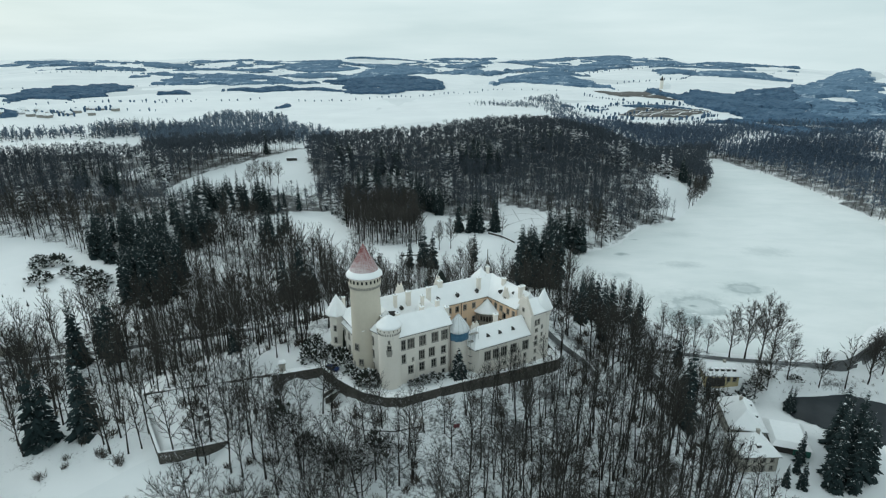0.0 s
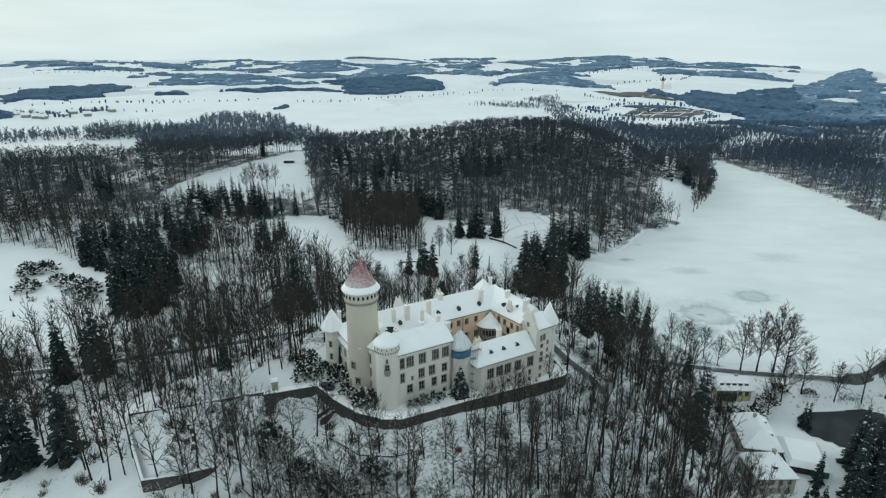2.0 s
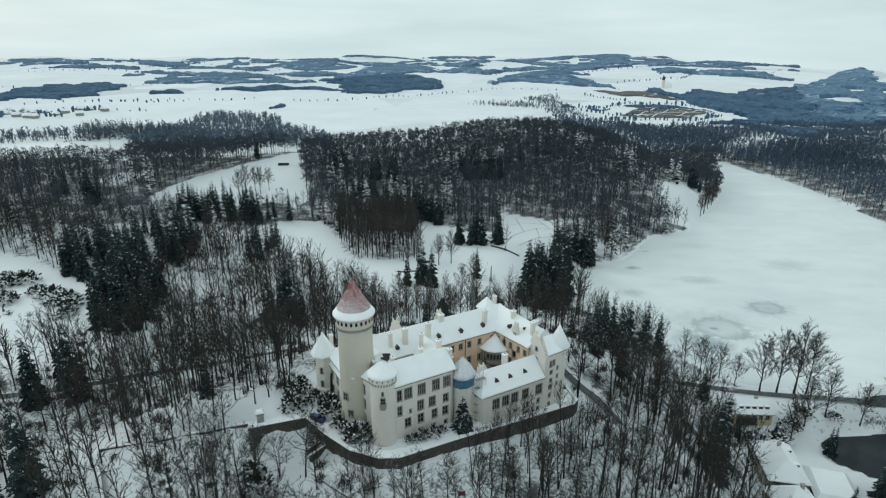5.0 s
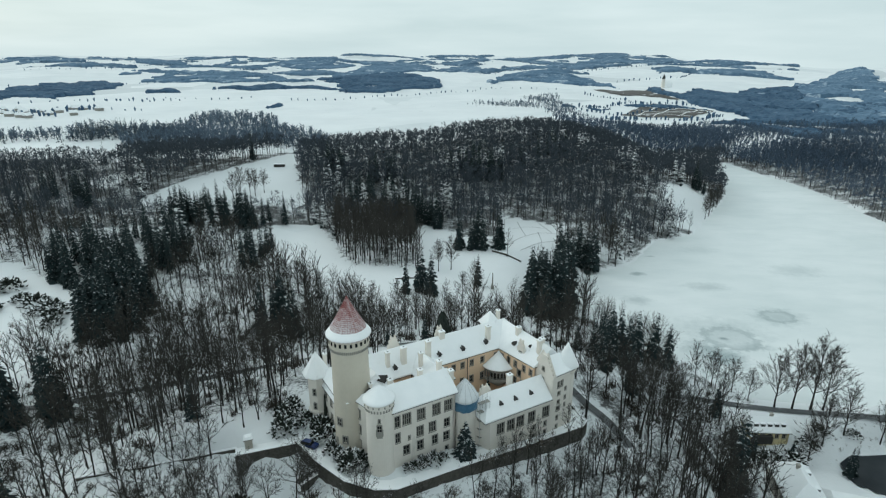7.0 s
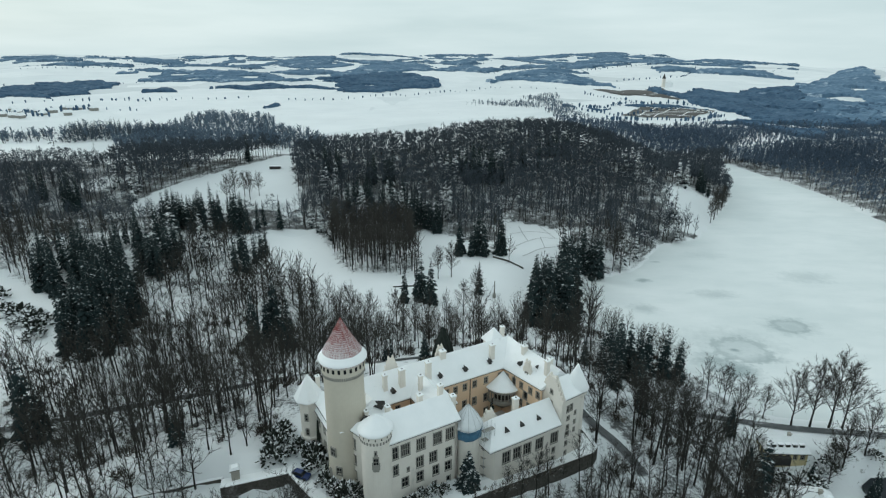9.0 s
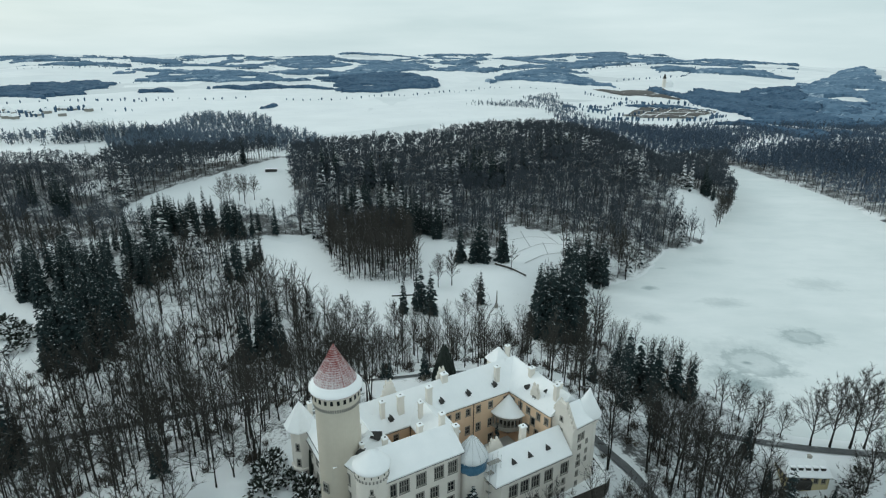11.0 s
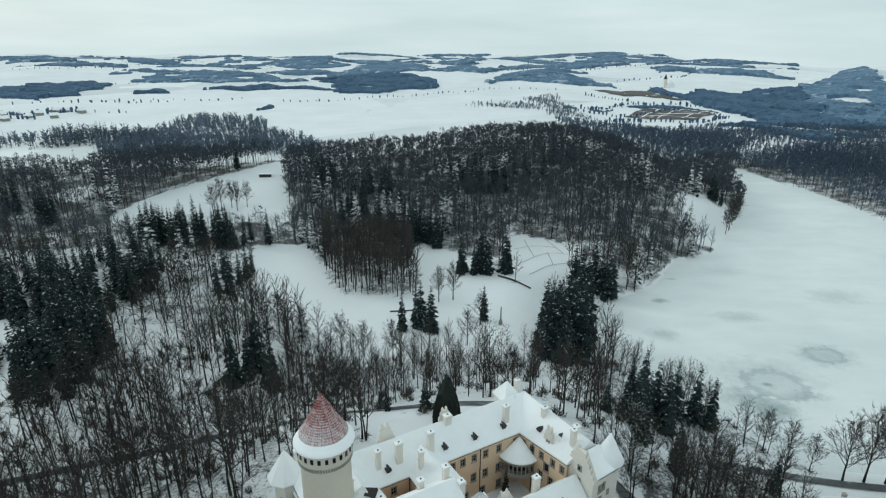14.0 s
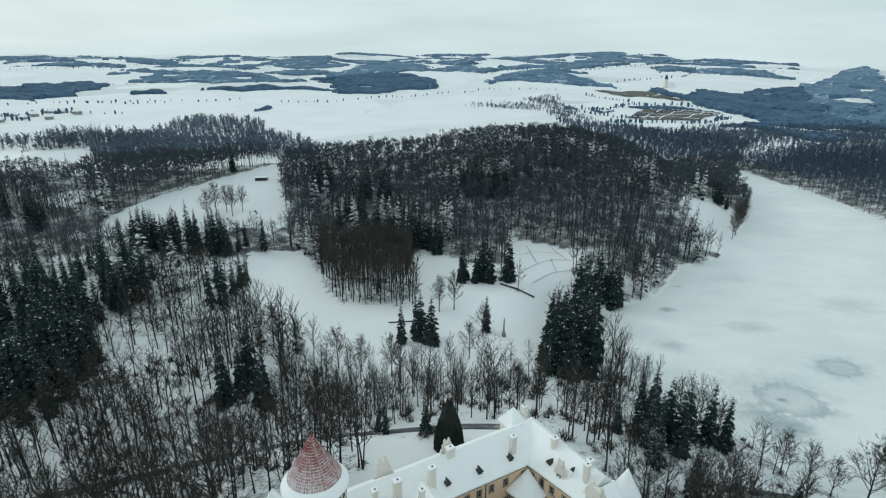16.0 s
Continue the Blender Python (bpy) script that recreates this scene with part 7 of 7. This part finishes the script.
wood_area([(947, 4251), (1240, 4448), (1530, 4314), (1430, 4135), (900, 3867)], 10, 24, "far")
wood_area([(1471, 4145), (1727, 4298), (1613, 3304), (1343, 3110), (1375, 3866)], 10, 26, "far")
wood_area([(-15, 3975), (479, 4370), (887, 4354), (875, 4286), (438, 3993), (20, 3506)], 10, 26, "far")
wood_area([(234, 729), (335, 826), (367, 785), (322, 667), (359, 650), (397, 711), (445, 712), (442, 625), (446, 573), (412, 523), (386, 554), (338, 567), (299, 647), (219, 659)], 13, 6.3, "bare")
wood_area([(452, 1366), (502, 1290), (578, 1354), (623, 1283), (767, 1391), (848, 1429), (599, 935), (516, 855), (498, 1011), (491, 1088), (466, 1160)], 13, 11, "far")
wood_area([(822, 1394), (1060, 1670), (1323, 1988), (1373, 1983), (1183, 1645), (1020, 1360), (691, 903), (631, 900), (599, 935)], 13, 13, "far")
wood_area([(422, 954), (462, 868), (448, 741), (513, 800), (595, 776), (595, 772), (562, 798), (513, 808), (481, 869), (430, 934)], 12, 9, "far")


wood_area([(250, 660), (360, 650), (450, 630), (620, 650), (740, 790), (690, 900), (560, 850), (470, 850), (400, 860), (330, 850), (260, 830)], 11, 7, "bare")
wood_area([(130, 690), (170, 680), (250, 700), (300, 840), (262, 872), (212, 806), (150, 790)], 11, 6, "bare")
wood_area([(400, 920), (560, 880), (690, 880), (760, 800), (900, 1000), (860, 1150), (640, 1010), (520, 930)], 12, 9, "far")
wood_area([(640, 700), (800, 640), (1100, 900), (1250, 1300), (1150, 1500), (900, 1100)], 12, 9, "far")


# small woods scattered over the far hills
def far_copses():
    step = 13.0
    gx, gy = np.meshgrid(np.arange(-3600, 3600, step), np.arange(2050, 4800, step))
    g = np.random.default_rng(77)
    x, y = gx + g.uniform(-0.42, 0.42, gx.shape) * step, gy + g.uniform(-0.42, 0.42, gx.shape) * step
    f = np.sin(x / 163 + 1.1) * np.sin(y / 121 + x / 410) + 0.7 * np.sin(x / 71 + y / 190) * np.sin(y / 83 - x / 230) + 0.35 * np.sin(x / 29) * np.sin(y / 37) + 0.3 * g.uniform(-1, 1, x.shape)
    away = np.hypot(x, y)
    ok = (f > 0.62 - 0.22 * smooth(2600, 4300, away) - 0.25 * smooth(0, 900, x)) & (away < 4800) & (y > 2085) & (np.abs(x) < 0.95 * y) & (x < 0.6 * y)
    full = sum(np.roll(np.roll(ok.astype(float), a, 0), b, 1) for a in (-1, 0, 1) for b in (-1, 0, 1)) / 9
    z = ground_z(x, y) + np.where(ok, 11 * (0.4 + 0.6 * full) * (0.55 + 0.5 * g.uniform(size=x.shape)), -28.0)
    ny, nx = gx.shape
    i = (np.arange(ny - 1)[:, None] * nx + np.arange(nx - 1)[None]).ravel()
    quad = np.stack([i, i + 1, i + nx + 1, i + nx], -1)
    quad = quad[ok.ravel()[quad].any(1)]
    used, back = np.unique(quad.ravel(), return_inverse=True)
    me = bpy.data.meshes.new("far_copses")
    me.from_pydata(np.stack([x.ravel(), y.ravel(), z.ravel()], -1)[used].tolist(), [], back.reshape(-1, 4).tolist())
    me.polygons.foreach_set("use_smooth", [True] * len(me.polygons))
    # copses carry the palest painted haze colour
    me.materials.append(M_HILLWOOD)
    me.update()
    return tagged(new("far_copses", me), "scattered copses with pale blue haze in their colour on the far snowy hills", "wood", kind="stuff")


far_copses()


def tree_row(pts, gap, size, label="row of bare trees along a field road"):
    x, y = [], []
    g = np.random.default_rng(int(abs(pts[0][0])))
    for (ax, ay), (bx, by) in zip(pts, pts[1:]):
        n = max(1, int(math.hypot(bx - ax, by - ay) / gap))
        k = (np.arange(n) + g.uniform(-0.35, 0.35, n)) / n
        x.append(ax + (bx - ax) * k), y.append(ay + (by - ay) * k)
    x, y = np.concatenate(x), np.concatenate(y)
    # the crowns share the haze-blue colour of the far canopies
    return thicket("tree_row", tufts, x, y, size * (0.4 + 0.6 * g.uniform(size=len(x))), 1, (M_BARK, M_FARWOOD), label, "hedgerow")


tree_row([(-262, 1050), (-150, 1100), (-40, 1180), (55, 1268)], 13, 5.5)
tree_row([(-700, 1010), (-520, 1060), (-330, 1120)], 17, 5)
tree_row([(55, 1268), (150, 1420), (290, 1360)], 20, 5)
tree_row([(300, 1250), (360, 1130), (470, 1010)], 9, 7)
tree_row([(-620, 840), (-520, 850), (-420, 880)], 12, 6)
tree_row([(-1200, 1500), (-900, 1600), (-640, 1680), (-420, 1740)], 22, 7)
tree_row([(-1500, 2200), (-1000, 2150), (-500, 2050)], 24, 8)
tree_row([(500, 1700), (760, 1900), (980, 2300)], 26, 8)
tree_row([(-660, 790), (-600, 850), (-540, 830), (-490, 870)], 6, 8)
tree_row([(-640, 880), (-560, 800), (-500, 800)], 7, 7)
tree_row([(-590, 1010), (-560, 1040), (-500, 1035), (-440, 1060)], 11, 6)
tree_row([(230, 990), (330, 1090), (430, 1130), (500, 1080)], 8, 8)
tree_row([(200, 940), (300, 985), (420, 1060)], 9, 7)
tree_row([(250, 900), (300, 930), (400, 930), (470, 990)], 7, 8)
tree_row([(-250, 2500), (100, 2450), (480, 2400), (900, 2500)], 22, 8)
tree_row([(600, 2900), (1000, 2800), (1400, 2700)], 26, 9)
tree_row([(-1700, 3000), (-1100, 2900), (-700, 2700)], 26, 9)


def field_patch(name, pts, mat, label):
    """A field on the land, cut into strips that follow it."""
    g = Shape()
    n, m = 14, 14
    (ax, ay), (bx, by), (cx_, cy_), (dx, dy) = pts
    for j in range(m + 1):
        for i in range(n + 1):
            s, t = i / n, j / m
            x = (1 - s) * (1 - t) * ax + s * (1 - t) * bx + s * t * cx_ + (1 - s) * t * dx
            y = (1 - s) * (1 - t) * ay + s * (1 - t) * by + s * t * cy_ + (1 - s) * t * dy
            g.v.append((x, y, gz(x, y) + 0.9))
    g.f = [(j * (n + 1) + i, j * (n + 1) + i + 1, (j + 1) * (n + 1) + i + 1, (j + 1) * (n + 1) + i) for j in range(m) for i in range(n)]
    return tagged(new(name, g.mesh(name, mat, True)), label, "field", kind="structure")


field_patch("ploughed_field", [(367, 1216), (470, 1170), (492, 1340), (338, 1335)], M_FIELD, "brown ploughed field with thin snow")
PLOTS = [(296, 985), (394, 945), (480, 1048), (405, 1130)]
field_patch("ploughed_field", PLOTS, M_FIELD, "brown allotments crossed by snowy paths")


def plot_point(s, t):
    (ax, ay), (bx, by), (cx_, cy_), (dx, dy) = PLOTS
    return (1 - s) * ((1 - t) * ax + t * dx) + s * ((1 - t) * bx + t * cx_), (1 - s) * ((1 - t) * ay + t * dy) + s * ((1 - t) * by + t * cy_)


for k, a in enumerate((0.14, 0.33, 0.55, 0.74, 0.9)):
    ribbon("field_path", [plot_point(0.04 * (k % 3), a), plot_point(0.97 - 0.1 * (k % 2), a + 0.03)], 2.6, M_SNOW, "snowy path between allotments", 1.6, 12.0, "path")
for a in (0.22, 0.47, 0.8):
    ribbon("field_path", [plot_point(a, 0.03), plot_point(a + 0.05, 0.95)], 2.2, M_SNOW, "snowy path between allotments", 1.8, 12.0, "path")

church = thing("church", pose(512, 1384, gz(512, 1384) - 2), "small pale church tower on the far rise", "church")
part("tower", Shape().prism([(-3, -3), (3, -3), (3, 3), (-3, 3)], -3, 20), M_PLASTER, church)
part("spire", Shape().prism([(-3.2, -3.2), (3.2, -3.2), (3.2, 3.2), (-3.2, 3.2)], 20, 31, -0.95), M_WOODDARK, church)
part("nave", Shape().box(3, -4, -3, 20, 5, 10).prism([(4, -4.5), (20.5, -4.5), (20.5, 5.5), (4, 5.5)], 10, 15, -0.6), M_ROOF, church)

g2 = np.random.default_rng(33)
vill = None
for i in range(26):
    x, y = -560 + g2.uniform(-90, 80), 830 + g2.uniform(-70, 60)
    m = pose(x, y, gz(x, y), 0, 0, g2.uniform(0, 180))
    if vill is None:
        vill = thing("village_house", m, "small far village house under snow", "house", "village houses")
        part("house_wall", Shape().box(-4.5, -3.5, -1, 4.5, 3.5, 3), M_TRIM, vill)
        part("roof", Shape().add([(-5, -4, 3), (5, -4, 3), (5, 4, 3), (-5, 4, 3), (-5, 0, 6.5), (5, 0, 6.5)], [(0, 1, 5, 4), (2, 3, 4, 5), (1, 2, 5), (3, 0, 4), (3, 2, 1, 0)]), M_ROOF, vill)
    else:
        copy_thing(vill, m).matrix_world = m
